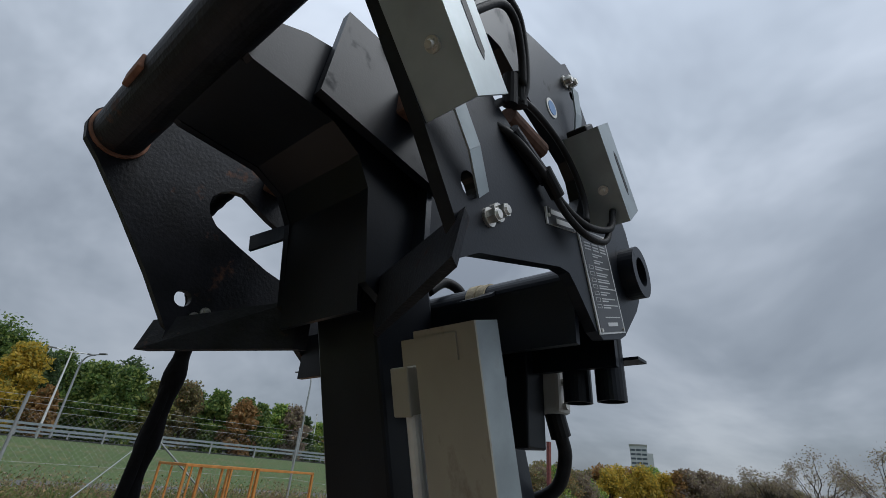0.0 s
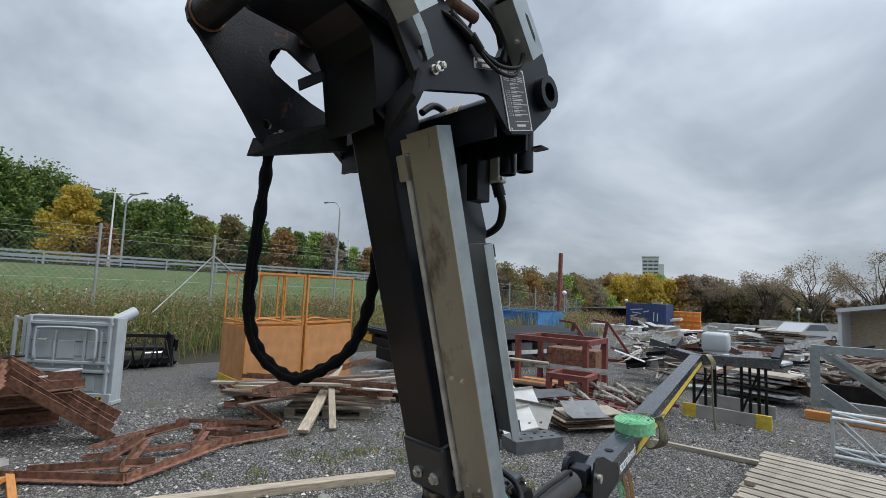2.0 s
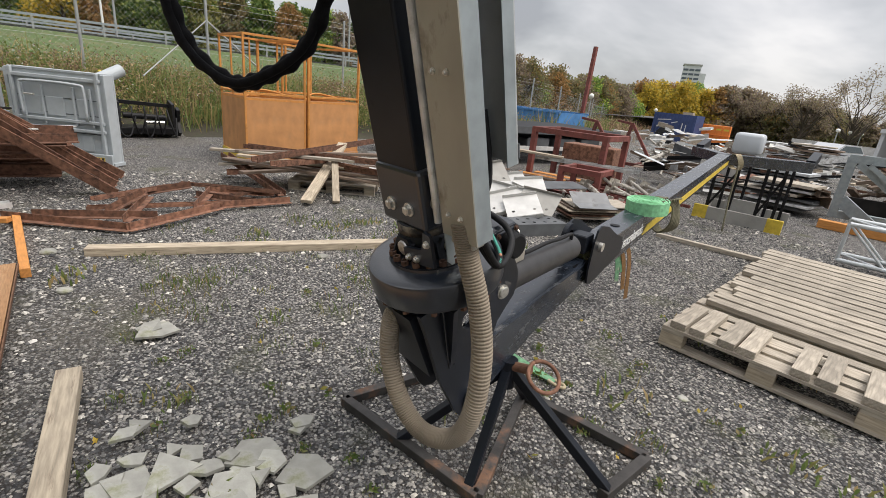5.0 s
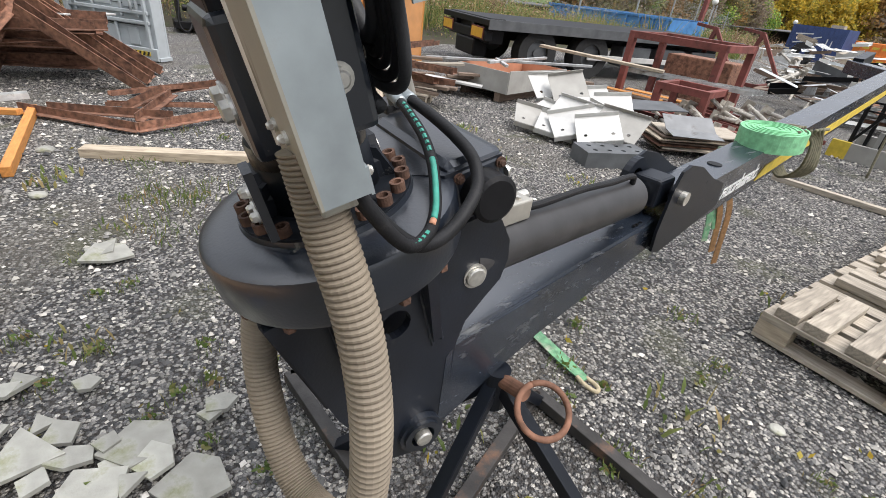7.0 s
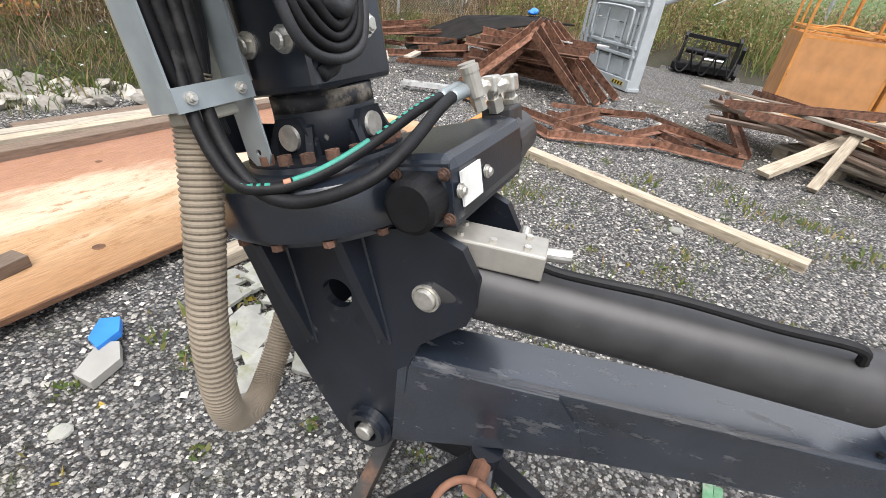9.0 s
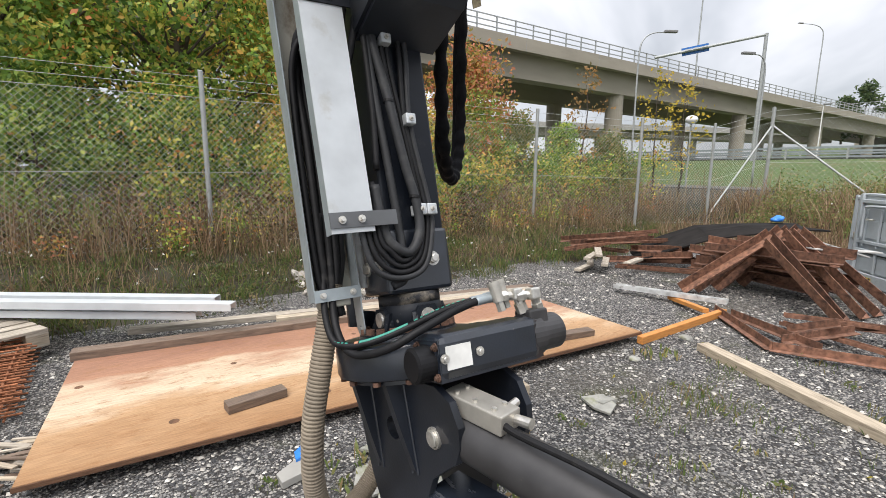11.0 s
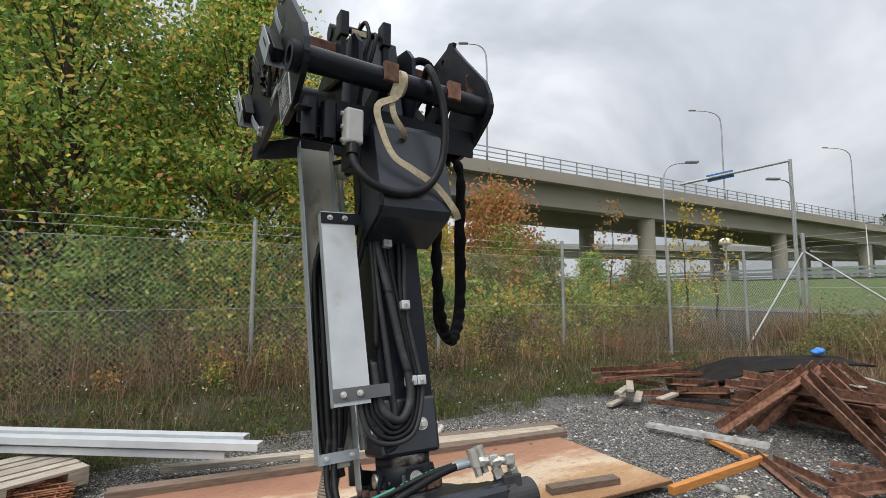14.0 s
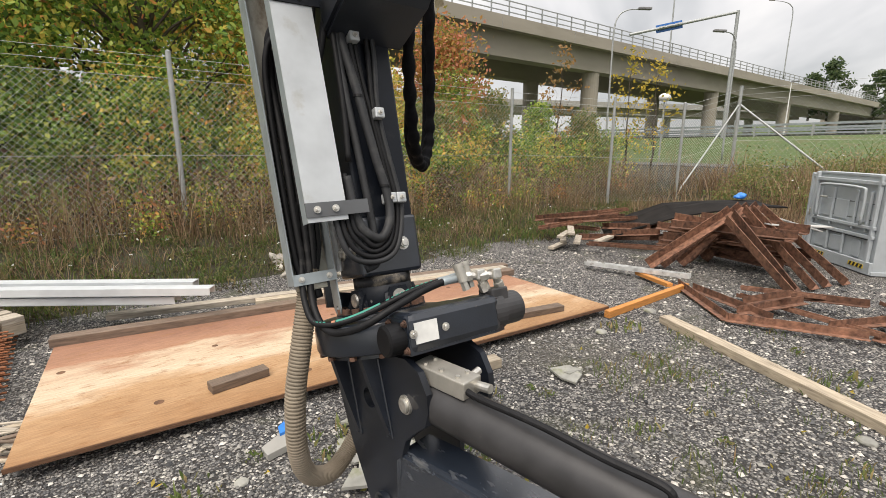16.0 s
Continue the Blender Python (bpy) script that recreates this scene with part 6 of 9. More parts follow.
def broken_slabs():
    """A heap of broken flagstone pieces."""
    rr = random.Random(12)
    k = 0
    pts = []
    for _ in range(900):
        u, v = 0.50 * (2 * rr.random() - 1), 0.30 * (2 * rr.random() - 1)
        if (u / 0.42) ** 2 + (v / 0.22) ** 2 > 1:
            continue
        x, y = 0.13 + u * 0.62 - v * 0.78, 1.02 + u * 0.78 + v * 0.62
        if all((x - a) ** 2 + (y - b) ** 2 > 0.088 ** 2 for a, b in pts):
            pts.append((x, y))
    pts += [(-0.37, 0.90), (-0.34, 0.84), (-0.28, 1.08), (0.0, 1.47), (0.03, 1.44), (-1.24, 1.10), (-1.19, 1.13)]
    for x, y in pts:
        r = 0.042 + 0.095 * rr.random() ** 1.8
        n = rr.choice((3, 4, 4, 5, 5))
        a0 = rr.random() * 6
        poly = [(r * (0.6 + 0.7 * rr.random()) * math.cos(a0 + 2 * math.pi * j / n), r * (0.6 + 0.7 * rr.random()) * math.sin(a0 + 2 * math.pi * j / n)) for j in range(n)]
        bm = plate(bmesh.new(), poly, "z", -0.007, 0.008)
        ob = solid("stone_slab_piece", bm, SLAB, "broken pale grey flagstone piece on gravel", "stone slab", "broken flagstone pieces")
        ob.matrix_world = pose(x, y, 0.028 + 0.02 * rr.random(), 14 * (rr.random() - 0.5), 14 * (rr.random() - 0.5), 0)
        k += 1


broken_slabs()
bm = plate(bmesh.new(), [(0, 0), (0.10, 0.03), (0.14, 0.10), (0.05, 0.12), (-0.02, 0.07)], "z", 0, 0.03)
ob = solid("blue_plastic_scrap", bm, TARP, "bright blue folded plastic scrap on gravel", "scrap")
ob.matrix_world = pose(0.55, 0.56, 0.03, 6, 4, 20)
ob = solid("flat_stone", plate(bmesh.new(), [(0, 0), (0.15, -0.03), (0.2, 0.04), (0.1, 0.10), (0.01, 0.07)], "z", 0, 0.035), CONC, "flat pale stone lying on gravel", "stone")
ob.matrix_world = pose(0.62, 0.66, 0.012, 3, 2, 40)
for x, y, s, a in ((-2.95, 0.70, 0.06, 60), (0.9, 0.9, 0.035, 10), (-1.95, 2.55, 0.05, 0), (-1.3, 1.1, 0.05, 30), (1.35, 1.15, 0.03, 50), (0.95, 3.3, 0.03, 15), (-2.1, 0.75, 0.05, 70)):
    bm = bmesh.new()
    bmesh.ops.create_icosphere(bm, subdivisions=2, radius=s)
    for v in bm.verts:
        v.co *= 1 + 0.25 * noise.noise(v.co * 14 + Vector((x, y, 0)))
        v.co.z *= 0.42
    ob = solid("loose_stone", bm, SLAB, "loose pale grey stone on gravel", "stone", "loose stones")
    ob.matrix_world = pose(x, y, s * 0.2, 0, 0, a)


# ---- pallets with planks ----
def euro_pallet(at):
    p = thing("wooden_pallet", "weathered grey wooden pallet on gravel", "pallet", "pallets")
    for y in (0.05, 0.40, 0.75):
        part("skid", boxed(0.6, y, 0.011, 1.2, 0.10 if y != 0.4 else 0.145, 0.022, 0.002), WOOD, p)
        for x in (0.0725, 0.60, 1.1275):
            part("block", boxed(x, y, 0.061, 0.145, 0.10 if y != 0.4 else 0.145, 0.078, 0.002), FRESHWOOD, p)
    for x in (0.0725, 0.60, 1.1275):
        part("cross_board", boxed(x, 0.40, 0.111, 0.145, 0.80, 0.022, 0.002), WOOD, p)
    for y, w in ((0.0725, 0.145), (0.24, 0.10), (0.40, 0.145), (0.56, 0.10), (0.7275, 0.145)):
        part("deck_board", boxed(0.6, y, 0.133, 1.2, w, 0.022, 0.002), WOOD, p)
    p.matrix_world = at
    return p


pal = euro_pallet(pose(0.565, 3.79, 0.02, 0, 0, 3))
copy_thing(pal, pose(0.52, 4.66, 0.02, 0, 0, 2))
copy_thing(pal, pose(0.47, 5.50, 0.02, 0, 0, 2))
copy_thing(pal, pose(1.80, 4.72, 0.02, 0, 0, 2))
copy_thing(pal, pose(1.74, 5.56, 0.02, 0, 0, 2))
for x in (0.655, 0.775, 0.945, 1.06, 1.335, 1.455, 1.66, 1.78):
    plank_thing((x, 3.80 + 0.05 * (x - 0.6), 0.19), (x - 0.02, 4.26 + 0.04 * math.sin(x * 9), 0.19), 0.098, 0.047, WOOD, "short grey weathered board across the pallet", "board", group="short boards", name="short_board")
rr = random.Random(5)
for k in range(15):
    y = 4.50 + k * 0.155
    x0 = 0.56 - 0.012 * k + 0.05 * rr.random() + (0.10 if k in (2, 3, 6) else 0)
    plank_thing((x0, y, 0.188 + 0.004 * rr.random()), (x0 + 2.75, y + 0.10, 0.188), 0.118, 0.045, WOOD, "long grey weathered plank laid across pallets", "plank", group="stacked planks")


# ---- rusty steel heap ----
def iron(p0, p1, w, t, label="rusty angle iron in the scrap heap", material=None, up=(0, 0, 1), kind="angle", group="rusty steel sections", name="angle_iron"):
    bm = bmesh.new()
    p0, p1 = Vector(p0), Vector(p1)
    l = (p1 - p0).length
    if kind == "angle":
        angle_iron(bm, (0, 0, 0), (l, 0, 0), w, t)
    elif kind == "channel":
        channel(bm, (0, 0, 0), (l, 0, 0), w, w * 0.55, t)
    else:
        box(bm, l / 2, 0, 0, l, w, t)
    ob = solid(name, bm, material or RUST, label, "steel section", group)
    ob.matrix_world = frame_along(p0, p1, up)
    return ob


rr = random.Random(21)
apex = Vector((-5.25, 0.42, 0.78))
for dx, dy0, dy1, top in ((0.0, -0.55, 0.92, 0.78), (0.18, -0.62, 0.95, 0.72), (-0.30, -0.45, 1.0, 0.82), (-0.55, -0.5, 1.05, 0.80), (-0.85, -0.4, 1.15, 0.80)):
    iron((-4.72 + dx, 0.42 + dy0 * 1.05, 0.03), (apex.x + dx, apex.y, top), 0.11, 0.008, up=(0.3, 0.2, 1))
    iron((-4.80 + dx, 0.42 + dy1, 0.03), (apex.x + dx, apex.y + 0.02, top - 0.03), 0.11, 0.008, up=(0.3, 0.2, 1))
for k in range(15):
    y0 = -0.9 + 0.5 * rr.random()
    z = 0.08 + 0.034 * k
    x = -5.1 - 0.9 * rr.random()
    iron((x, y0 + 0.02 * k, z + 0.06 * rr.random()), (x - 0.35 + 0.7 * rr.random(), 0.75 + 0.45 * rr.random(), z + 0.14 * rr.random() - 0.03), 0.09 + 0.03 * rr.random(), 0.008,
         up=(0.2 * rr.random(), 0.3, 1), kind=rr.choice(("angle", "channel", "angle")))
for k in range(14):
    x, y = -4.6 - 1.6 * rr.random(), -1.0 - 1.9 * rr.random()
    a = rr.random() * 1.2 - 0.3
    l = 0.7 + 0.8 * rr.random()
    z = 0.08 + 0.28 * rr.random()
    iron((x, y, z), (x - l * math.sin(a), y + l * math.cos(a), z + 0.22 * rr.random()), 0.08, 0.007, up=(0.3 * rr.random(), 0.2, 1), kind=rr.choice(("angle", "channel")))
for k in range(6):
    x, y = -4.2 - 0.7 * rr.random(), -1.9 + 0.7 * rr.random()
    plank_thing((x, y, 0.05 + 0.05 * k), (x - 0.5, y - 0.5 + 0.4 * rr.random(), 0.06 + 0.05 * k), 0.10, 0.04, WOOD, "short grey board beside the scrap heap", "board", group="short boards", name="short_board")
# a sagging black tar board over the heap
front = [(-5.20, -1.40, 0.18), (-5.40, -1.00, 0.42), (-5.70, -0.58, 0.64), (-6.00, -0.10, 0.74), (-6.25, 0.30, 0.79), (-6.40, 0.58, 0.79)]
bm = bmesh.new()
rows = []
for j in range(5):
    rows.append([[bm.verts.new((x - 0.16 * j, y - 0.16 * j, z + 0.012 * j + 0.03 * math.sin(3 * y + j) + h)) for h in (0.0, 0.022)] for x, y, z in front])
for j in range(4):
    for k in range(len(front) - 1):
        a_, b_, c_, d_ = rows[j][k], rows[j][k + 1], rows[j + 1][k + 1], rows[j + 1][k]
        bm.faces.new((a_[1], b_[1], c_[1], d_[1]))
        bm.faces.new((a_[0], d_[0], c_[0], b_[0]))
        if j == 0:
            bm.faces.new((a_[0], b_[0], b_[1], a_[1]))
        if k == 0:
            bm.faces.new((a_[0], a_[1], d_[1], d_[0]))
        if k == len(front) - 2:
            bm.faces.new((b_[0], c_[0], c_[1], b_[1]))
        if j == 3:
            bm.faces.new((d_[0], d_[1], c_[1], c_[0]))
solid("tar_board", bm, TARPBLACK, "black sagging tar board on the scrap heap", "board").matrix_world = Matrix.Translation((-0.12, 0.02, -0.05))
for k, (a, b) in enumerate((((-5.6, 0.7, 0.64), (-6.3, 1.15, 0.60)), ((-6.2, 0.4, 0.70), (-6.9, 0.9, 0.45)))):
    plank_thing(a, b, 0.14, 0.02, WHITEPAINT, "white painted board on the scrap heap", "board", group="white boards", name="white_board")
bm = bmesh.new()
bmesh.ops.create_icosphere(bm, subdivisions=3, radius=0.085)
for v in bm.verts:
    v.co *= 1 + 0.5 * noise.noise(v.co * 12)
ob = solid("blue_bag", bm, TARP, "crumpled blue plastic bag on the scrap heap", "bag")
ob.matrix_world = pose(-7.0, -0.22, 0.855) @ Matrix.Diagonal((1.2, 1, 0.6, 1))

# flat rusty frames on the gravel
for a, b, m in (((-4.0, 0.40, 0.03), (-3.22, 1.28, 0.03), "angle"), ((-3.22, 1.28, 0.03), (-3.62, 2.2, 0.06), "angle"), ((-4.05, 1.05, 0.05), (-3.75, 2.25, 0.07), "channel"), ((-4.35, 1.35, 0.06), (-4.2, 2.05, 0.18), "angle"),
                ((-3.95, 1.10, 0.16), (-4.45, 1.9, 0.14), "channel"), ((-3.80, 1.20, 0.05), (-3.9, 1.55, 0.2), "angle"), ((-4.75, 2.05, 0.10), (-3.95, 3.0, 0.10), "channel"), ((-3.72, 2.2, 0.04), (-3.70, 3.02, 0.04), "angle"),
                ((-4.3, 2.1, 0.04), (-3.75, 2.6, 0.04), "angle"), ((-3.9, 0.62, 0.05), (-3.45, 1.55, 0.06), "angle"), ((-3.45, 1.30, 0.05), (-4.1, 1.62, 0.12), "angle"), ((-4.45, 2.25, 0.05), (-4.05, 2.95, 0.05), "angle"), ((-3.62, 1.95, 0.07), (-4.3, 2.3, 0.09), "angle"), ((-4.1, 2.3, 0.05), (-4.3, 3.0, 0.06), "channel")):
    iron(a, b, 0.066, 0.007, "rusty steel frame section lying on gravel", kind=m, group="flat rusty frames", name="frame_section")

# plank heap on a pallet in front of the baskets
copy_thing(pal, pose(-4.55, 3.35, 0.0, 0, 0, 50))
rr = random.Random(31)
for k in range(16):
    c = Vector((-4.55 + 0.5 * (rr.random() - 0.5), 3.70 + 0.7 * (rr.random() - 0.5), 0.20 + 0.022 * k))
    a = math.radians(rr.choice((35, 50, 62, 80, 110, 20)) + 16 * (rr.random() - 0.5))
    l = 0.75 + 0.55 * rr.random()
    dvec = Vector((math.cos(a), math.sin(a), 0.14 * (rr.random() - 0.5))) * l
    if k % 3 == 0:
        iron(c - dvec, c + dvec, 0.11, 0.008, "rusty channel in the plank heap", kind="channel", group="plank heap steel")
    else:
        plank_thing(c - dvec, c + dvec, 0.10, 0.035, rr.choice((BROWNWOOD, WOOD, FRESHWOOD)), "weathered plank in the tangled heap", "plank", group="plank heap")
plank_thing((-3.62, 3.18, 0.06), (-4.75, 4.30, 0.60), 0.14, 0.045, FRESHWOOD, "pale drilled plank leaning on the heap", "plank", group="plank heap")
plank_thing((-3.58, 3.57, 0.03), (-4.10, 3.82, 0.45), 0.09, 0.045, FRESHWOOD, "pale short plank leaning on the heap", "plank", group="plank heap")
iron((-5.45, 2.80, 0.32), (-4.05, 3.05, 0.04), 0.12, 0.009, "rusty channel leaning on the plank heap", kind="channel", group="plank heap steel")
plank_thing((-5.55, 2.80, 0.05), (-5.2, 3.3, 0.26), 0.12, 0.03, WHITEPAINT, "white painted board in the plank heap", "board", group="white boards", name="white_board")


# ---- grey fork-lift gate box ----
def grey_box():
    ob = thing("grey_basket", "light grey steel work basket with gate and hazard stripes", "basket")
    W, H, D = 1.42, 1.22, 0.18
    part("back_panel", boxed(W / 2, D, H / 2 + 0.04, W, 0.03, H, 0.006), GREYPAINT, ob)
    part("front_panel", boxed(W / 2, 0.02, H / 2 + 0.04, W - 0.06, 0.012, H - 0.02), GREYPAINT, ob)
    for x in (0.02, W - 0.02):
        part("side_panel", boxed(x, D / 2, H / 2 + 0.04, 0.03, D, H, 0.006), GREYPAINT, ob)
    part("floor_plate", boxed(W / 2, D / 2, 0.03, W + 0.04, D + 0.04, 0.05, 0.005), GREYPAINT, ob)
    part("top_plate", boxed(W / 2, D / 2, H + 0.04, W - 0.1, D, 0.03, 0.004), GREYPAINT, ob)
    for x in (0.10, W - 0.10):
        part("gate_post", boxed(x, -0.015, H / 2 + 0.10, 0.045, 0.045, H - 0.10, 0.008), GREYPAINT, ob)
    for z, h in ((0.09, 0.16), (0.48, 0.045), (0.60, 0.045), (H - 0.05, 0.05)):
        part("gate_rail", boxed(W / 2, -0.014 if h < 0.1 else -0.02, z, W - 0.12 if h < 0.1 else W, 0.04, h, 0.008), GREYPAINT, ob)
    for x in (0.22, 0.50, 0.95, W - 0.22):
        part("gate_bar", boxed(x, -0.012, 0.80, 0.03, 0.03, 0.52, 0.006), GREYPAINT, ob)
    for x in (0.50, 0.82):
        part("gate_bar", boxed(x, -0.012, 0.32, 0.03, 0.03, 0.28, 0.006), GREYPAINT, ob)
    for x, z, w, h in ((0.34, 0.78, 0.24, 0.26), (0.34, 0.30, 0.24, 0.22), (0.66, 0.78, 0.26, 0.26), (0.66, 0.30, 0.26, 0.22), (1.06, 0.78, 0.16, 0.26), (1.06, 0.30, 0.16, 0.22)):
        part("pressed_panel", boxed(x, 0.008, z, w, 0.02, h, 0.008), GREYPAINT, ob)
    # dark strips laid on the panel stand for the shade in its gaps
    for z in (0.47, 0.72, 0.93):
        part("shadow_gap", boxed(W / 2, 0.012, z - 0.03, W - 0.24, 0.006, 0.012), DARKGREY, ob, "dark strip for the shade between the gate panels")
    bm = sweep(bmesh.new(), [(0.24, -0.06, 0.62), (0.24, -0.06, 1.02), (0.34, -0.06, 1.10), (1.05, -0.06, 1.10), (1.15, -0.06, 1.02), (1.15, -0.06, 0.62)], 0.018, 10, 5)
    part("gate_handle", bm, GREYPAINT, ob, smooth=True)
    bm = bmesh.new()
    rod(bm, (0.28, -0.05, 0.92), (0.42, -0.05, 0.92), 0.014, 10)
    part("latch", bm, ZINC, ob, "steel latch")
    for x0 in (0.28, W - 0.36):
        part("hazard_field", boxed(x0 + 0.12, -0.0425, 0.10, 0.27, 0.004, 0.055), YELLOW, ob, "yellow hazard strip")
        for k in range(4):
            bm = plate(bmesh.new(), [(x0 + k * 0.066, 0.075), (x0 + 0.032 + k * 0.066, 0.075), (x0 + 0.052 + k * 0.066, 0.125), (x0 + 0.02 + k * 0.066, 0.125)], "y", -0.047, -0.0435)
            part("hazard_stripe", bm, HAZARDBLACK, ob)
    part("hinge", boxed(-0.015, 0.03, 0.66, 0.04, 0.05, 0.10, 0.006), ZINC, ob)
    for x in (-0.10, -0.24):
        part("leaf_post", boxed(x, 0.12, H / 2 + 0.04, 0.04, 0.04, H - 0.04, 0.006), GREYPAINT, ob)
    for z in (0.10, 0.62, H - 0.02):
        part("leaf_rail", boxed(-0.13, 0.12, z, 0.26, 0.035, 0.04, 0.006), GREYPAINT, ob)
    ob.matrix_world = pose(-7.52, 0.58, 0.0, 0, 0, 46)
    return ob


grey_box()
bm = bmesh.new()
rod(bm, (-6.72, 1.50, 1.16), (-6.90, 1.86, 1.34), 0.085, 20)
solid("grey_canister", bm, GREYPAINT, "light grey round canister on the basket top", "canister", smooth=False)
bm = sweep(bmesh.new(), [(-6.72, 1.55, 0.70), (-6.70, 1.64, 1.0), (-6.74, 1.66, 1.24), (-6.86, 1.60, 1.30), (-7.05, 1.65, 1.28), (-7.1, 1.80, 1.22)], 0.022, 8, 6)
solid("yellow_strap", bm, YELLOW, "yellow lifting strap hanging over the basket", "strap", smooth=True)


def grapple():
    ob = thing("hydraulic_attachment", "black hydraulic attachment frame with cylinders and hoses", "attachment")
    rr = random.Random(9)
    part("base_frame", boxed(0.55, 0.3, 0.12, 1.15, 0.5, 0.14, 0.02), BLACKPLASTIC, ob)
    for x in (0.06, 1.02):
        part("side_plate", plate(bmesh.new(), [(0.05, 0.05), (0.6, 0.05), (0.62, 0.45), (0.45, 0.72), (0.10, 0.66)], "x", x, x + 0.05), BLACKPLASTIC, ob)
    part("cylinder", rod(bmesh.new(), (0.15, 0.10, 0.42), (0.9, 0.10, 0.38), 0.055, 16), BLACKPLASTIC, ob)
    part("cylinder_rod", rod(bmesh.new(), (0.5, 0.02, 0.30), (0.85, 0.02, 0.30), 0.03, 14), CHROME, ob, "bright cylinder rod")
    part("top_bar", beam(bmesh.new(), (0.05, 0.4, 0.66), (1.05, 0.4, 0.60), 0.09, 0.07), BLACKPLASTIC, ob)
    part("claw", plate(bmesh.new(), [(0.0, 0.1), (0.18, 0.0), (0.25, 0.3), (0.2, 0.6), (0.05, 0.55), (0.12, 0.3)], "x", 1.10, 1.16), BLACKPLASTIC, ob)
    for k in range(5):
        p = [(0.1 + 0.2 * k, 0.0 - 0.1 * rr.random(), 0.55 + 0.1 * rr.random()), (0.05 + 0.22 * k, -0.2, 0.35 * rr.random() + 0.1), (0.2 + 0.2 * k, -0.25 * rr.random(), 0.06), (0.35 + 0.18 * k, 0.0, 0.4)]
        part("hose", sweep(bmesh.new(), p, 0.016, 8, 6), BLACKPLASTIC, ob, smooth=True)
    ob.matrix_world = pose(-9.55, 2.02, 0.03, 0, 0, 90)


grapple()


# ---- orange baskets ----
def orange_basket(at, W=1.33, D=1.35):
    ob = thing("orange_basket", "faded orange steel work basket with tall cage posts", "basket", "orange baskets")
    H, T = 1.08, 2.05
    part("side_panel", boxed(W / 2, 0.012, H / 2 + 0.10, W, 0.018, H - 0.14, 0.004), ORANGE, ob)
    part("side_panel", boxed(W / 2, D - 0.012, H / 2 + 0.10, W, 0.018, H - 0.14, 0.004), ORANGE, ob)
    part("side_panel", boxed(0.012, D / 2, H / 2 + 0.10, 0.018, D, H - 0.14, 0.004), ORANGE, ob)
    part("side_panel", boxed(W - 0.012, D / 2, H / 2 + 0.10, 0.018, D, H - 0.14, 0.004), ORANGE, ob)
    for y in (0.0, D):
        part("toe_board", boxed(W / 2, y, 0.09, W + 0.02, 0.03, 0.15, 0.004), ORANGE, ob)
    part("toe_board", boxed(-0.004, D / 2, 0.09, 0.03, D + 0.02, 0.15, 0.004), YELLOW, ob, "yellow toe board")
    part("floor_plate", boxed(W / 2, D / 2, 0.04, W, D, 0.04), ORANGE2, ob)
    for x in (0.02, W - 0.02):
        for y in (0.02, D - 0.02):
            part("corner_post", boxed(x, y, T / 2 + 0.03, 0.04, 0.04, T - 0.04, 0.004), ORANGE2, ob)
    for x, y in ((W / 2, D - 0.02), (0.02, D / 2)):
        part("post", boxed(x, y, 1.5, 0.032, 0.032, 1.05, 0.003), ORANGE2, ob)
    for z in (1.08, 1.17, T):
        for y in (0.02, D - 0.02):
            part("rail", boxed(W / 2, y, z, W, 0.035, 0.035, 0.003), ORANGE2, ob)
        for x in (0.02, W - 0.02):
            part("rail", boxed(x, D / 2, z, 0.035, D, 0.035, 0.003), ORANGE2, ob)
    part("inner_handle", sweep(bmesh.new(), [(0.1, 0.2, 1.10), (0.4, 0.3, 1.22), (0.8, 0.3, 1.20), (1.2, 0.25, 1.12)], 0.014, 8, 6), ORANGE2, ob, smooth=True)
    ob.matrix_world = at
    return ob


ob1 = orange_basket(pose(-6.38, 3.42, 0, 0, 0, 90))
b2 = copy_thing(ob1, pose(-6.35, 4.50, 0, 0, 0, 108))
ob1.matrix_world = pose(-6.38, 3.42, 0, 0, 0, 90) @ Matrix.Diagonal((0.79, 0.9, 1, 1))
tagged(b2, "faded orange steel work basket with tall cage posts", "basket", "orange baskets")


# ---- flatbed truck and blue open container ----
def wheel(parent, c, r, w, axis=(0, 1, 0)):
    a = Vector(axis).normalized()
    c = Vector(c)
    bm = pipe(bmesh.new(), c - a * w / 2, c + a * w / 2, r, r * 0.55, 28)
    wh = part("wheel", bm, TYRE, parent)
    bm = bmesh.new()
    rod(bm, c - a * w * 0.3, c + a * w * 0.3, r * 0.57, 20)
    rod(bm, c + a * w * 0.3, c + a * w * 0.42, r * 0.2, 12)
    rod(bm, c - a * w * 0.42, c - a * w * 0.3, r * 0.2, 12)
    bm2 = part("rim", bm, DARKGREY, wh)
    return wh


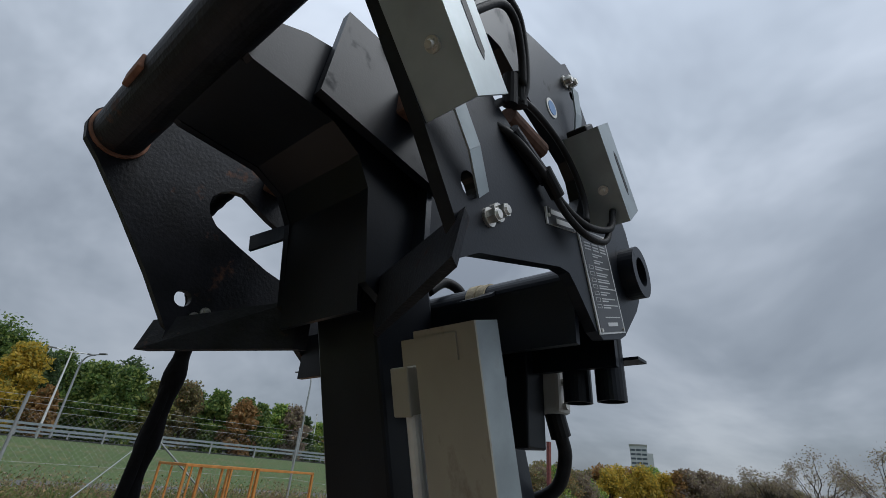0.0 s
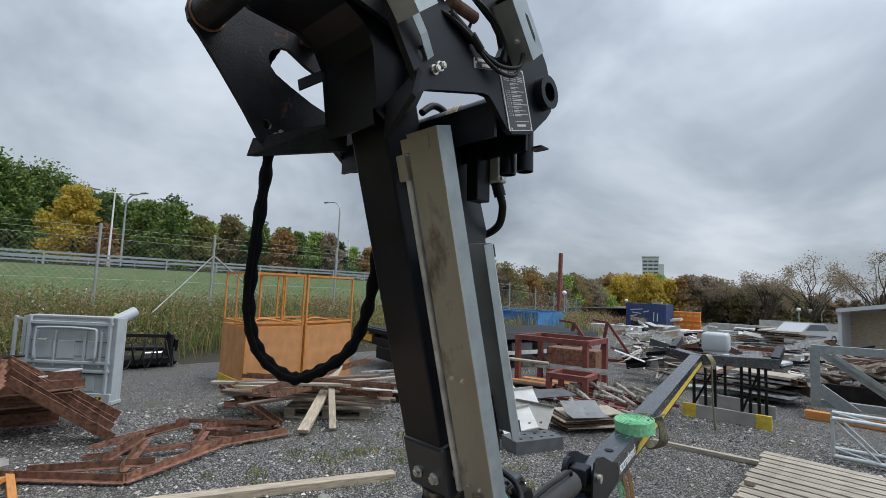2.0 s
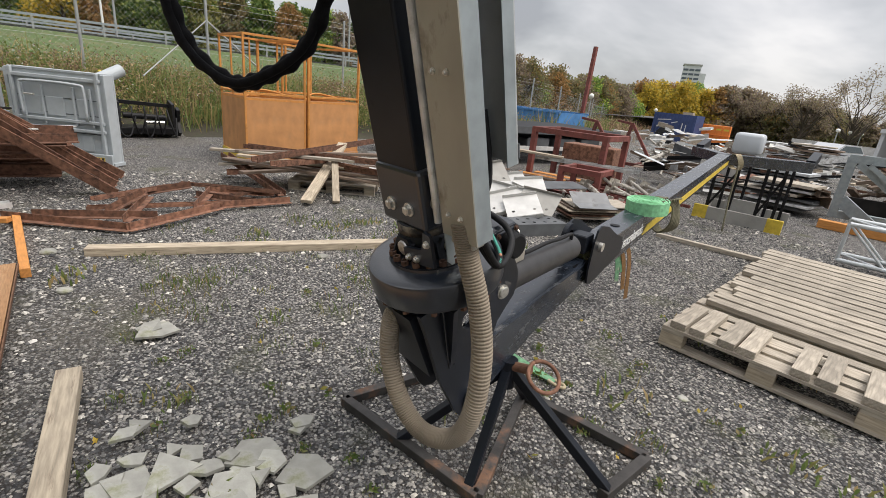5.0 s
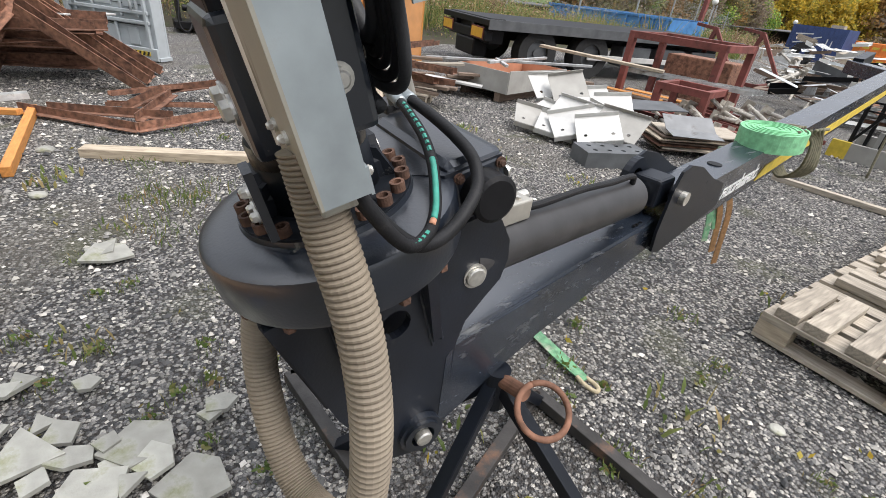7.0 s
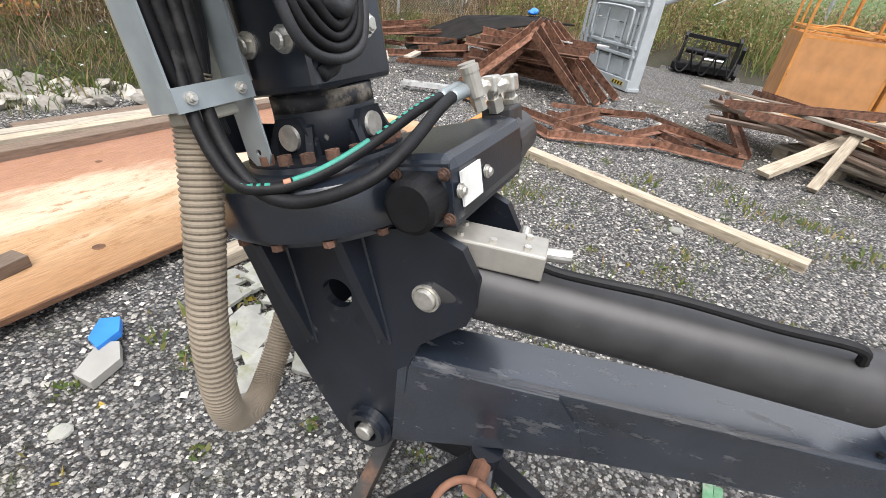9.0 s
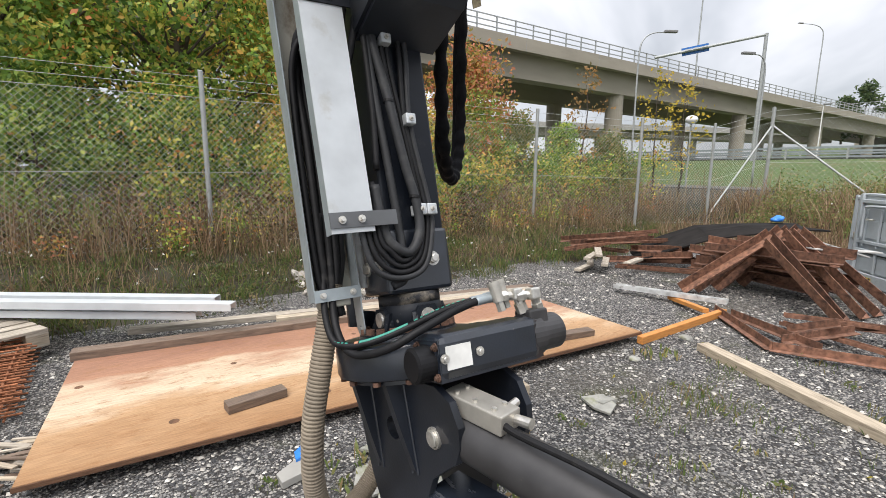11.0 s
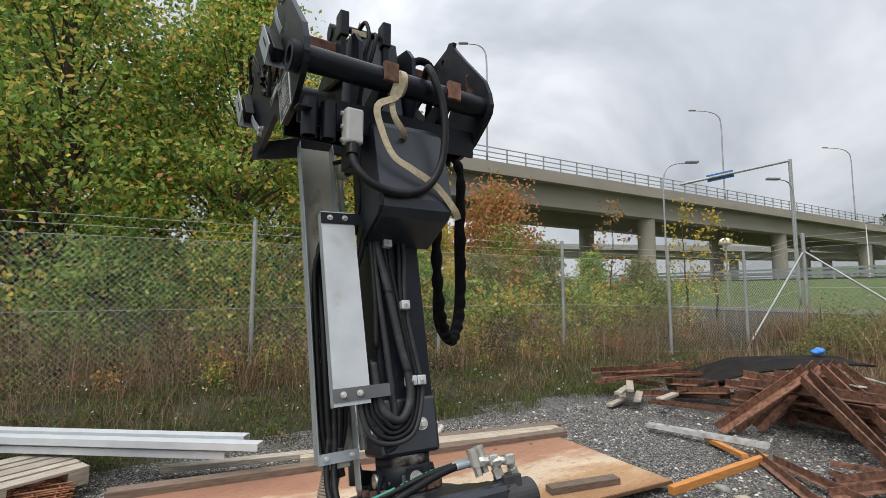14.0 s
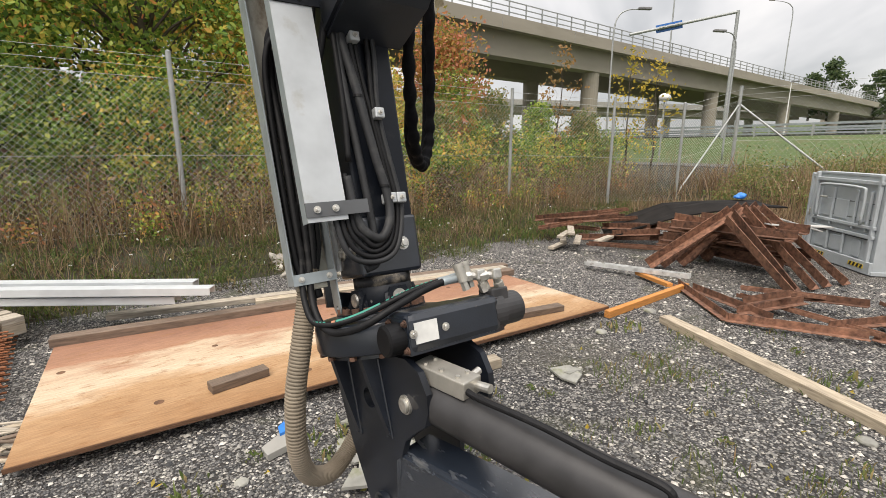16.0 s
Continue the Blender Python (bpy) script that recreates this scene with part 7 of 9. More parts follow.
def flatbed():
    ob = thing("flatbed_truck", "black flatbed truck chassis with amber rear plates", "truck")
    L = 6.2
    part("bed", boxed(L / 2, 0, 0.84, L, 2.3, 0.10, 0.01), BLACKPLASTIC, ob)
    for y in (-0.45, 0.45):
        part("chassis_beam", boxed(L / 2, y, 0.66, L, 0.12, 0.26, 0.01), BLACKPLASTIC, ob)
    part("rear_beam", boxed(0.05, 0, 0.62, 0.14, 2.2, 0.16, 0.01), BLACKPLASTIC, ob)
    part("rear_rack", boxed(0.25, 0, 0.70, 0.3, 2.0, 0.42, 0.02), BLACKPLASTIC, ob)
    for y in (-0.75, 0.75):
        part("amber_plate", boxed(-0.03, y, 0.66, 0.02, 0.5, 0.16), AMBER, ob, "amber reflective rear plate")
        part("plate_border", boxed(-0.025, y, 0.66, 0.02, 0.54, 0.20), REDSTEEL, ob)
    part("toolbox", boxed(0.12, -0.2, 0.38, 0.3, 0.9, 0.30, 0.03), BLACKPLASTIC, ob)
    for x in (1.1, 2.3):
        for y in (-0.95, 0.95):
            wheel(ob, (x, y, 0.40), 0.40, 0.3)
    for x in (3.4, 4.3, 5.2):
        part("side_locker", boxed(x, -0.9, 0.45, 0.7, 0.4, 0.38, 0.02), DARKGREY, ob)
    part("side_rail", boxed(3.9, -1.13, 0.40, 3.4, 0.03, 0.10, 0.006), WHITEPAINT, ob, "pale side guard rail")
    part("bed_edge", boxed(L / 2, -1.166, 0.82, L, 0.03, 0.16), DARKGREY, ob)
    ob.matrix_world = pose(-7.15, 6.85, 0.0, 0, 0, 80)
    return ob


flatbed()


def open_container():
    ob = thing("blue_container", "blue painted open steel skip container with ribs", "container")
    L, W, H = 6.5, 2.2, 1.12
    part("wall", boxed(L / 2, 0, H / 2, L, 0.05, H), BLUE, ob)
    part("wall", boxed(L / 2, W, H / 2, L, 0.05, H), BLUE, ob)
    part("wall", boxed(L, W / 2, H / 2, 0.05, W, H), BLUE, ob)
    part("wall", boxed(0, W / 2, H / 2, 0.05, W, H), BLUE, ob)
    part("floor_plate", boxed(L / 2, W / 2, 0.03, L, W, 0.06), BLUE, ob)
    part("top_rail", boxed(L / 2, -0.02, H, L + 0.1, 0.10, 0.09, 0.01), BLUE, ob)
    part("top_rail", boxed(L / 2, W + 0.02, H, L + 0.1, 0.10, 0.09, 0.01), BLUE, ob)
    for k in range(11):
        part("rib", boxed(0.12 + k * (L - 0.2) / 10, -0.05, H / 2, 0.09, 0.07, H - 0.06, 0.008), BLUE, ob)
    rr = random.Random(2)
    for k in range(3):
        x = 0.9 + 1.4 * k + 0.3 * rr.random()
        bm = plate(bmesh.new(), [(x, 0.12), (x + 0.3, 0.10), (x + 0.26, 0.35), (x + 0.36, 0.55), (x + 0.12, 0.72), (x + 0.05, 0.4)], "y", -0.030, -0.0275)
        part("paint_patch", bm, FACADE, ob, "bare pale patch in the blue paint")
    ob.matrix_world = pose(-17.4, 18.1, gz(-14, 19) - 0.01, 0, 0, 1)


open_container()


# ---- oxide red trestles ----
def trestle(at, L=1.45, W=1.0, H=1.02, s=0.10):
    ob = thing("red_trestle", "oxide red welded steel trestle", "trestle", "red frames")
    for x in (0, L):
        for y in (0, W):
            part("leg", boxed(x, y, H / 2, s, s, H, 0.004), REDSTEEL, ob)
    for y in (0, W):
        part("top_rail", boxed(L / 2, y, H - s / 2, L + s, s * 0.98, s * 1.02, 0.004), REDSTEEL, ob)
    for x in (0, L):
        part("cross_rail", boxed(x, W / 2, H - s / 2 - 0.002, s * 0.96, W, s * 0.96, 0.004), REDSTEEL, ob)
    ob.matrix_world = at
    return ob


t1 = trestle(pose(-4.25, 8.25, 0, 0, 0, 8))
trestle(pose(-2.98, 7.50, 0, 0, 0, 12), 0.65, 0.6, 0.50, 0.09)


def a_frame(at):
    ob = thing("red_rack", "oxide red A-shaped steel rack", "rack", "red frames")
    part("upright", beam(bmesh.new(), (0, 0, 0), (0.22, 0, 1.15), 0.08, 0.08), REDSTEEL, ob)
    part("brace", beam(bmesh.new(), (0.24, 0, 1.1), (1.0, 0, 0.06), 0.07, 0.07), REDSTEEL, ob)
    part("foot", beam(bmesh.new(), (0, 0, 0.04), (1.0, 0, 0.04), 0.08, 0.08), REDSTEEL, ob)
    part("arm", beam(bmesh.new(), (0.25, 0, 1.12), (-0.2, 0, 1.17), 0.09, 0.06), REDSTEEL, ob)
    part("tie", beam(bmesh.new(), (0.5, 0, 0.05), (0.5, 1.4, 0.05), 0.06, 0.06), REDSTEEL, ob)
    ob.matrix_world = at
    return ob


af = a_frame(pose(-5.4, 11.9, 0, 0, 0, 10))
copy_thing(af, pose(-5.2, 13.4, 0, 0, 0, 10))
bm = boxed(0, 0, 0.36, 1.1, 0.5, 0.72, 0.02)
ob = solid("rusty_tank", bm, RUST, "rust brown steel box tank", "tank")
ob.matrix_world = pose(-3.75, 9.6, 0, 0, 0, 10)
for k in range(9):
    y = 6.9 + 0.17 * k
    plank_thing((-3.3 + 0.06 * k, y, 0.16 + 0.02 * (k % 3)), (-1.6 + 0.05 * k, y + 0.35, 0.12 + 0.03 * (k % 2)), 0.05, 0.05, REDSTEEL, "oxide red steel bar in a loose stack", "steel bar", group="red bars", name="steel_bar")
for k in range(3):
    iron((-3.9, 7.95 + 0.10 * k, 0.46), (-2.15, 8.36 + 0.11 * k, 0.48), 0.10, 0.006, "long grey aluminium section across the trestles", ALU, kind="channel", group="aluminium sections", name="aluminium_section")
plank_thing((-5.2, 7.2, 0.62), (-3.4, 8.1, 0.55), 0.16, 0.04, FRESHWOOD, "pale plank behind the plank heap", "plank")
tray = thing("salmon_tray", "salmon and grey open steel tray on timber", "tray")
part("base", boxed(0.85, 0.45, 0.02, 1.7, 0.9, 0.03), SALMON, tray, "faded salmon painted base")
part("front_side", plate(bmesh.new(), [(0.0, 0.0), (1.7, 0.0), (1.55, 0.26), (0.0, 0.30)], "y", -0.012, 0.0), CONC, tray, "dirty grey front side")
part("back_side", boxed(0.85, 0.9, 0.14, 1.7, 0.02, 0.26), SALMON, tray)
part("end_side", boxed(0.0, 0.45, 0.14, 0.02, 0.9, 0.28), CONC, tray)
part("end_side", boxed(1.7, 0.45, 0.12, 0.02, 0.9, 0.22), SALMON, tray)
for y in (0.15, 0.75):
    part("skid", boxed(0.85, y, -0.06, 1.7, 0.09, 0.12), BROWNWOOD, tray)
tray.matrix_world = pose(-3.85, 5.55, 0.14, 0, 0, 108)
for a_, b_ in (((-5.0, 4.9, 0.42), (-3.9, 7.1, 0.52)), ((-4.15, 5.4, 0.5), (-4.7, 6.9, 0.5)), ((-4.0, 5.6, 0.48), (-4.45, 5.75, 0.5))):
    plank_thing(a_, b_, 0.05, 0.035, ALU, "pale grey metal bar lying over the tray", "metal bar", group="metal bars", name="metal_bar")
plank_thing((-4.7, 4.75, 0.22), (-4.15, 5.35, 0.18), 0.14, 0.03, WHITEPAINT, "white painted board beside the tray", "board", group="white boards", name="white_board")
for k in range(5):
    plank_thing((-4.9 + 0.12 * k, 4.7 + 0.1 * k, 0.10 + 0.05 * k), (-4.3 + 0.1 * k, 6.6 + 0.15 * k, 0.08 + 0.05 * k), 0.10, 0.035, BROWNWOOD, "dark brown plank under the tray", "plank", group="tray planks")

# white folded sheets
rr = random.Random(17)
for k in range(12):
    bm = bmesh.new()
    w, d_ = 0.42 + 0.12 * rr.random(), 0.34 + 0.10 * rr.random()
    plate(bm, [(0, 0), (w, 0), (w, d_), (0, d_)], "z", 0, 0.005, [ring2d(w * 0.2, d_ * 0.25, 0.02, 8), ring2d(w * 0.8, d_ * 0.25, 0.02, 8)])
    plate(bm, [(0, 0), (w, 0), (w, -0.05), (0, -0.05)], "y", -0.005, 0.0)
    plate(bm, [(0, 0), (w, 0), (w, 0.05), (0, 0.05)], "y", d_, d_ + 0.005)
    ob = solid("folded_sheet", bm, WHITEPAINT if k % 5 else CONC, "white painted folded metal sheet in a heap", "metal sheet", "folded sheets")
    u_ = k / 11
    ob.matrix_world = Matrix.Translation((-2.72 + 0.95 * u_ - 0.30 * (k % 3), 4.82 + 0.25 * u_ + 0.30 * (k % 3), 0.09 + 0.07 * (k % 3) + 0.04 * rr.random())) @ pose(0, 0, 0, 8 + 28 * rr.random(), 34 * (rr.random() - 0.5), 38 + 80 * (rr.random() - 0.5))
for k in range(7):
    w_, d_ = 0.82 + 0.10 * rr.random(), 0.42 + 0.06 * rr.random()
    ob = solid("flat_board", boxed(w_ / 2, d_ / 2, 0.008, w_, d_, 0.016, 0.002), (BROWNWOOD, WOOD, RUST, BROWNWOOD, FRESHWOOD, BROWNWOOD, WOOD)[k], "thin brown board in a low uneven stack", "board", "thin boards")
    ob.matrix_world = Matrix.Translation((-1.70 + 0.04 * rr.random(), 5.95 + 0.08 * rr.random(), 0.04 + 0.030 * k)) @ pose(0, 0, 0, 4 * (rr.random() - 0.5), 5 * (rr.random() - 0.5), 62 + 14 * (rr.random() - 0.5))
bm = bmesh.new()
plate(bm, [(0, 0), (0.55, 0), (0.55, 0.22), (0, 0.22)], "z", 0, 0.005, m=pose(0, 0, 0, 32, 0, 0))
plate(bm, [(0, 0), (0.55, 0), (0.55, -0.20), (0, -0.20)], "z", 0, 0.005, m=pose(0, 0, 0, 6, 0, 0))
ob = solid("bent_sheet", bm, MIDGREY, "grey bent metal sheet on the board stack", "metal sheet")
ob.matrix_world = pose(-1.72, 6.05, 0.27, 0, 0, 60)
bm = plate(bmesh.new(), [(0, 0), (1.5, 0.1), (1.4, 0.5), (0.1, 0.55)], "z", 0, 0.012)
ob = solid("dark_sheet", bm, DARKGREY, "dark grey steel plate lying on the heap", "metal sheet")
ob.matrix_world = pose(-2.95, 5.75, 0.20, 4, -4, 52)
bm = plate(bmesh.new(), [(0, 0), (0.9, 0.0), (0.95, 0.35), (0.0, 0.4)], "z", 0, 0.010)
ob = solid("dark_sheet", bm, DARKGREY, "dark grey steel plate lying on the heap", "metal sheet")
ob.matrix_world = pose(-3.3, 6.2, 0.34, -6, 5, 38)


def holed_block(at):
    holes = [ring2d(0.12 + 0.15 * i, 0.09 + 0.14 * j, 0.025, 10) for i in range(4) for j in range(2)]
    bm = plate(bmesh.new(), [(0, 0), (0.68, 0), (0.68, 0.32), (0, 0.32)], "z", 0.0, 0.15, holes)
    ob = solid("rubber_block", bm, DARKGREY, "dark grey moulded block with round holes", "block")
    ob.matrix_world = at


holed_block(pose(-1.58, 4.80, 0, 0, 0, 72))

# scaffold fittings and aluminium posts in the tangled heap
rr = random.Random(41)


def jack_post(p0, p1):
    """A scaffold foot: a tube with a square plate at its end."""
    ob = thing("scaffold_jack", "grey steel scaffold jack with foot plate in a heap", "scaffold jack", "scaffold jacks")
    p0, p1 = Vector(p0), Vector(p1)
    d = (p1 - p0).normalized()
    part("tube", rod(bmesh.new(), p0, p1, 0.027, 10), JACKSTEEL, ob)
    m = frame_along(p1, p1 + d, (0.3, 0.2, 1))
    part("foot_plate", box(bmesh.new(), 0, 0, 0, 0.012, 0.14, 0.14, 0, m), JACKSTEEL, ob)
    part("wing_nut", box(bmesh.new(), -0.18, 0, 0, 0.04, 0.16, 0.035, 0, m), JACKSTEEL, ob)


for k in range(20):
    c = Vector((-2.45 + 1.10 * (k % 7) / 6 + 0.10 * rr.random(), 6.95 + 0.45 * (k // 7) + 0.25 * (k % 7) / 6 + 0.25 * rr.random(), 0.10 + 0.10 * (k // 7) + 0.05 * rr.random()))
    dv = Vector((-0.14 - 0.12 * rr.random(), 0.02 + 0.26 * rr.random(), 0.10 * rr.random() - 0.02))
    jack_post(c - dv, c + dv)
for k in range(5):
    plank_thing((-4.4 + 0.05 * k, 7.85 + 0.2 * k, 0.10 + 0.02 * (k % 2)), (-3.5 + 0.05 * k, 8.15 + 0.2 * k, 0.10), 0.17, 0.03, ORANGEWOOD if k % 2 else BROWNWOOD, "brown board under the red trestle", "board", group="trestle boards", name="low_board")
EYE = Vector((1.25, 3.2, 0))


def heap_spot(b0, b1, y0, y1, h0, h1):
    """A place in the tangled heap, which spreads out like a fan with distance."""
    y = y0 + (y1 - y0) * rr.random() ** 1.3
    b = b0 + (b1 - b0) * rr.random()
    return Vector((EYE.x + b * (y - EYE.y), y, 0.05 + (h0 + (h1 - h0) * (y - y0) / (y1 - y0)) * rr.random()))


for k in range(34):
    c = heap_spot(-0.56, -0.36, 11.6, 15.5, 0.45, 0.6)
    a = rr.random() * math.pi
    dv = Vector((math.cos(a), math.sin(a), 0.9 * (rr.random() - 0.3))) * (0.20 + 0.2 * rr.random())
    jack_post(c - dv, c + dv)
for k in range(280):
    c = heap_spot(-0.55, -0.15, 11.0, 21.0, 0.45, 1.0)
    a = rr.choice((0.1, 0.35, 0.6, 1.0, 2.4, -0.4)) + 0.4 * rr.random()
    l = 0.14 + 0.42 * rr.random() ** 1.5
    dv = Vector((math.cos(a), math.sin(a), 0.5 * (rr.random() - 0.5))) * l
    c.z = max(c.z, abs(dv.z) + 0.02)
    # dark and black pieces in the mix stand for the heap's shaded gaps
    iron(c - dv, c + dv, 0.05 + 0.20 * rr.random() ** 2, 0.006, rr.choice(("dull aluminium section in a tangled heap", "bent metal section in a tangled heap")), rr.choice((ALU, GLOBE, WHITEPAINT, PALEGALV, ALU, WOOD, BROWNWOOD, BROWNWOOD, RUST, DARKGREY, BLACKPLASTIC, BLACKPLASTIC)), up=(0.5 * rr.random() - 0.25, 0.5 * rr.random() - 0.4, 1), kind=rr.choice(("channel", "angle", "flat", "flat")), group="aluminium heap", name="metal_section")
# low stacks of pale and grey decks
for sx, sy, n, L_, ang in ((-0.62, 11.15, 6, 1.0, -8), (-1.15, 12.6, 7, 1.3, -4), (-1.75, 19.0, 12, 1.1, 4), (-3.4, 22.6, 11, 1.2, 8), (-2.7, 27.0, 9, 1.6, 6), (-5.6, 28.0, 8, 1.4, 10), (-4.6, 33.0, 8, 2.0, 4)):
    for k in range(n):
        dv = Vector((math.cos(radians(ang + 6 * (rr.random() - 0.5))), math.sin(radians(ang)), 0)) * (L_ / 2)
        c = Vector((sx + 0.25 * (rr.random() - 0.5), sy + 0.15 * (rr.random() - 0.5), gz(sx, sy) + 0.10 + 0.085 * k))
        iron(c - dv, c + dv, 0.55 + 0.3 * rr.random(), 0.035 + 0.02 * rr.random(), "stacked grey aluminium scaffold deck", rr.choice((ALU, WHITEPAINT, DARKGREY, WOOD, PALEGALV, BROWNWOOD)), kind="flat", group="stacked decks", name="scaffold_deck")
for k in range(120):
    c = heap_spot(-0.125, 0.16, 12.6, 16.0, 0.75, 1.1)
    a = rr.random() * 3.14
    dv = Vector((math.cos(a), math.sin(a), 0.9 * (rr.random() - 0.5))) * (0.18 + 0.34 * rr.random())
    c.z = max(c.z, abs(dv.z) + 0.02)
    plank_thing(c - dv, c + dv, 0.06 + 0.10 * rr.random(), 0.03 + 0.05 * rr.random(), rr.choice((BROWNWOOD, BROWNWOOD, WOOD, RUST, BLACKPLASTIC, FRESHWOOD)), "splintered dark timber in a heap", "timber", group="timber heap", name="timber_scrap")
bm = boxed(0, 0, 0.22, 2.6, 0.06, 0.34)
ob = solid("dark_skip_side", bm, TARPBLACK, "dark low skip side in front of the timber heap", "skip")
ob.matrix_world = pose(1.5, 12.2, 0, 0, 0, 15)


def stillage():
    ob = thing("steel_stillage", "grey steel stillage with black posts and yellow feet", "stillage")
    W = 1.12
    part("front_panel", boxed(W / 2, 0, 0.10, W, 0.05, 0.20, 0.004), CONC, ob)
    part("back_panel", boxed(W / 2, 0.9, 0.10, W, 0.05, 0.20, 0.004), CONC, ob)
    for x in (0.06, W - 0.06):
        part("yellow_foot", boxed(x, -0.004, 0.10, 0.20, 0.06, 0.21, 0.004), YELLOW, ob, "yellow painted foot")
    for x in (0.12, 0.42, 0.78, W - 0.12):
        for y in (0.05, 0.85):
            part("post", boxed(x, y, 0.46, 0.04, 0.04, 0.92), BLACKPLASTIC, ob)
    for z in (0.58, 0.68):
        part("rail", boxed(W / 2, 0.05, z, W, 0.02, 0.02), BLACKPLASTIC, ob)
    for a, b in ((0.12, 0.42), (0.78, W - 0.12)):
        part("brace", beam(bmesh.new(), (a, 0.05, 0.2), (b, 0.05, 0.8), 0.03, 0.03), BLACKPLASTIC, ob)
    part("inner_sheet", boxed(W / 2, 0.3, 0.25, 0.5, 0.03, 0.2), WHITEPAINT, ob)
    ob.matrix_world = pose(-1.10, 8.60, 0, 0, 0, 6)


stillage()
bm = boxed(0, 0, 0, 0.39, 0.37, 0.31, 0.05)
ob = solid("plastic_tank", bm, PLASTIC, "translucent pale grey rounded plastic tank", "tank", smooth=True)
ob.matrix_world = pose(-0.77, 9.05, 1.19, 0, 0, 10)


# ---- galvanised frames and lattice truss ----
def galv_frame():
    ob = thing("galvanised_truss", "galvanised steel truss with diagonal braces on timber", "truss")
    S = 0.13
    part("post", boxed(0, 0, 0.62, S, S, 1.0, 0.004), GALV, ob)
    part("top_beam", beam(bmesh.new(), (-0.05, 0, 1.10), (3.4, 0.2, 1.13), S, S), GALV, ob)
    part("brace", beam(bmesh.new(), (0.1, -0.03, 1.03), (1.18, 0.05, 0.22), 0.07, 0.10), GALV, ob)
    part("brace", beam(bmesh.new(), (0.24, -0.10, 1.03), (1.32, -0.02, 0.22), 0.07, 0.07), GALV, ob)
    part("brace", beam(bmesh.new(), (1.45, 0.05, 0.22), (2.75, 0.15, 1.04), 0.07, 0.10), GALV, ob)
    part("foot_beam", beam(bmesh.new(), (0.0, 0, 0.18), (3.3, 0.2, 0.20), S, 0.12), GALV, ob)
    part("gusset", beam(bmesh.new(), (0.05, -0.05, 0.42), (0.55, -0.3, 0.10), 0.03, 0.2), GALV, ob)
    ob.matrix_world = pose(0.25, 10.85, 0, 0, 0, 4)
    plank_thing((0.2, 10.2, 0.07), (3.4, 10.5, 0.07), 0.16, 0.13, ORANGEWOOD, "brown timber bearer under the frame", "timber", name="timber_bearer")


galv_frame()


def lattice_truss():
    ob = thing("lattice_truss", "bright aluminium lattice truss lying on the ground", "truss")
    L, h = 2.6, 0.44
    for y in (0, 0.42):
        for z in (0.06, 0.06 + h):
            part("chord", rod(bmesh.new(), (0, y, z), (L, y, z), 0.027, 12), PALEGALV, ob)
    n = 6
    for k in range(n):
        x0, x1 = L * k / n, L * (k + 1) / n
        for y in (0, 0.42):
            part("lacing", rod(bmesh.new(), (x0, y, 0.06 if k % 2 else 0.06 + h), (x1, y, 0.06 + h if k % 2 else 0.06), 0.014, 8), PALEGALV, ob)
        for z in (0.06, 0.06 + h):
            part("lacing", rod(bmesh.new(), (x0, 0 if k % 2 else 0.42, z), (x1, 0.42 if k % 2 else 0, z), 0.014, 8), PALEGALV, ob)
    for y in (0, 0.42):
        part("end_post", rod(bmesh.new(), (0, y, 0.06), (0, y, 0.06 + h), 0.02, 10), PALEGALV, ob)
    ob.matrix_world = pose(0.86, 7.80, 0.0, 0, 0, 7)


lattice_truss()

# ---- sling and straps on the boom ----
def sling_roll():
    ob = thing("green_sling", "rolled green webbing sling lying on the boom", "sling")
    c = Vector((0.17, 3.99, 0.880))
    pts = []
    for k in range(90):
        a = k * 0.36
        r = 0.028 + 0.00136 * k
        pts.append(Vector((r * math.cos(a), 1.15 * r * math.sin(a), 0)))
    bm = strap(bmesh.new(), pts, 0.088, 0.0082, (0, 0, 1), 2)
    part("roll", bm, GREEN, ob)
    bm = rod(bmesh.new(), (0, 0, -0.039), (0, 0, 0.040), 0.138, 36)
    part("roll_core", bm, GREEN, ob)
    ob.matrix_world = pose(c.x, c.y, c.z, 2, -3, 20)
    for k in range(6):
        pts = [c + Vector((0.10, 0.02 + 0.06 * k, 0.05)), c + Vector((0.06 + 0.01 * k, 0.18 + 0.012 * k, 0.02 + 0.006 * k)), c + Vector((0.09, 0.24 + 0.02 * k, -0.02)), c + Vector((0.085 + 0.006 * k, 0.26 + 0.015 * k, -0.16)), c + Vector((-0.02, 0.30 + 0.02 * k, -0.235)), c + Vector((-0.115, 0.24 + 0.02 * k, -0.06 + 0.01 * k)), c + Vector((0.0, 0.18 + 0.03 * k, 0.03))]
        solid("rope_turn", sweep(bmesh.new(), pts, 0.008, 8, 6), OLIVEROPE, "olive rope turn round the boom", "rope", "rope turns", smooth=True)


sling_roll()
for dy, dz in ((0.0, 0.0), (0.05, 0.07)):
    bm = strap(bmesh.new(), [(0.045, 3.84 + dy, 0.80), (0.052, 3.87 + dy, 0.62), (0.09, 3.92 + dy, 0.42), (0.10, 3.95 + dy, 0.27 + dz)], 0.035, 0.006, (0.3, 1, 0))
    solid("green_strap_end", bm, GREENOLD, "hanging green webbing strap end", "strap", "hanging strap ends")
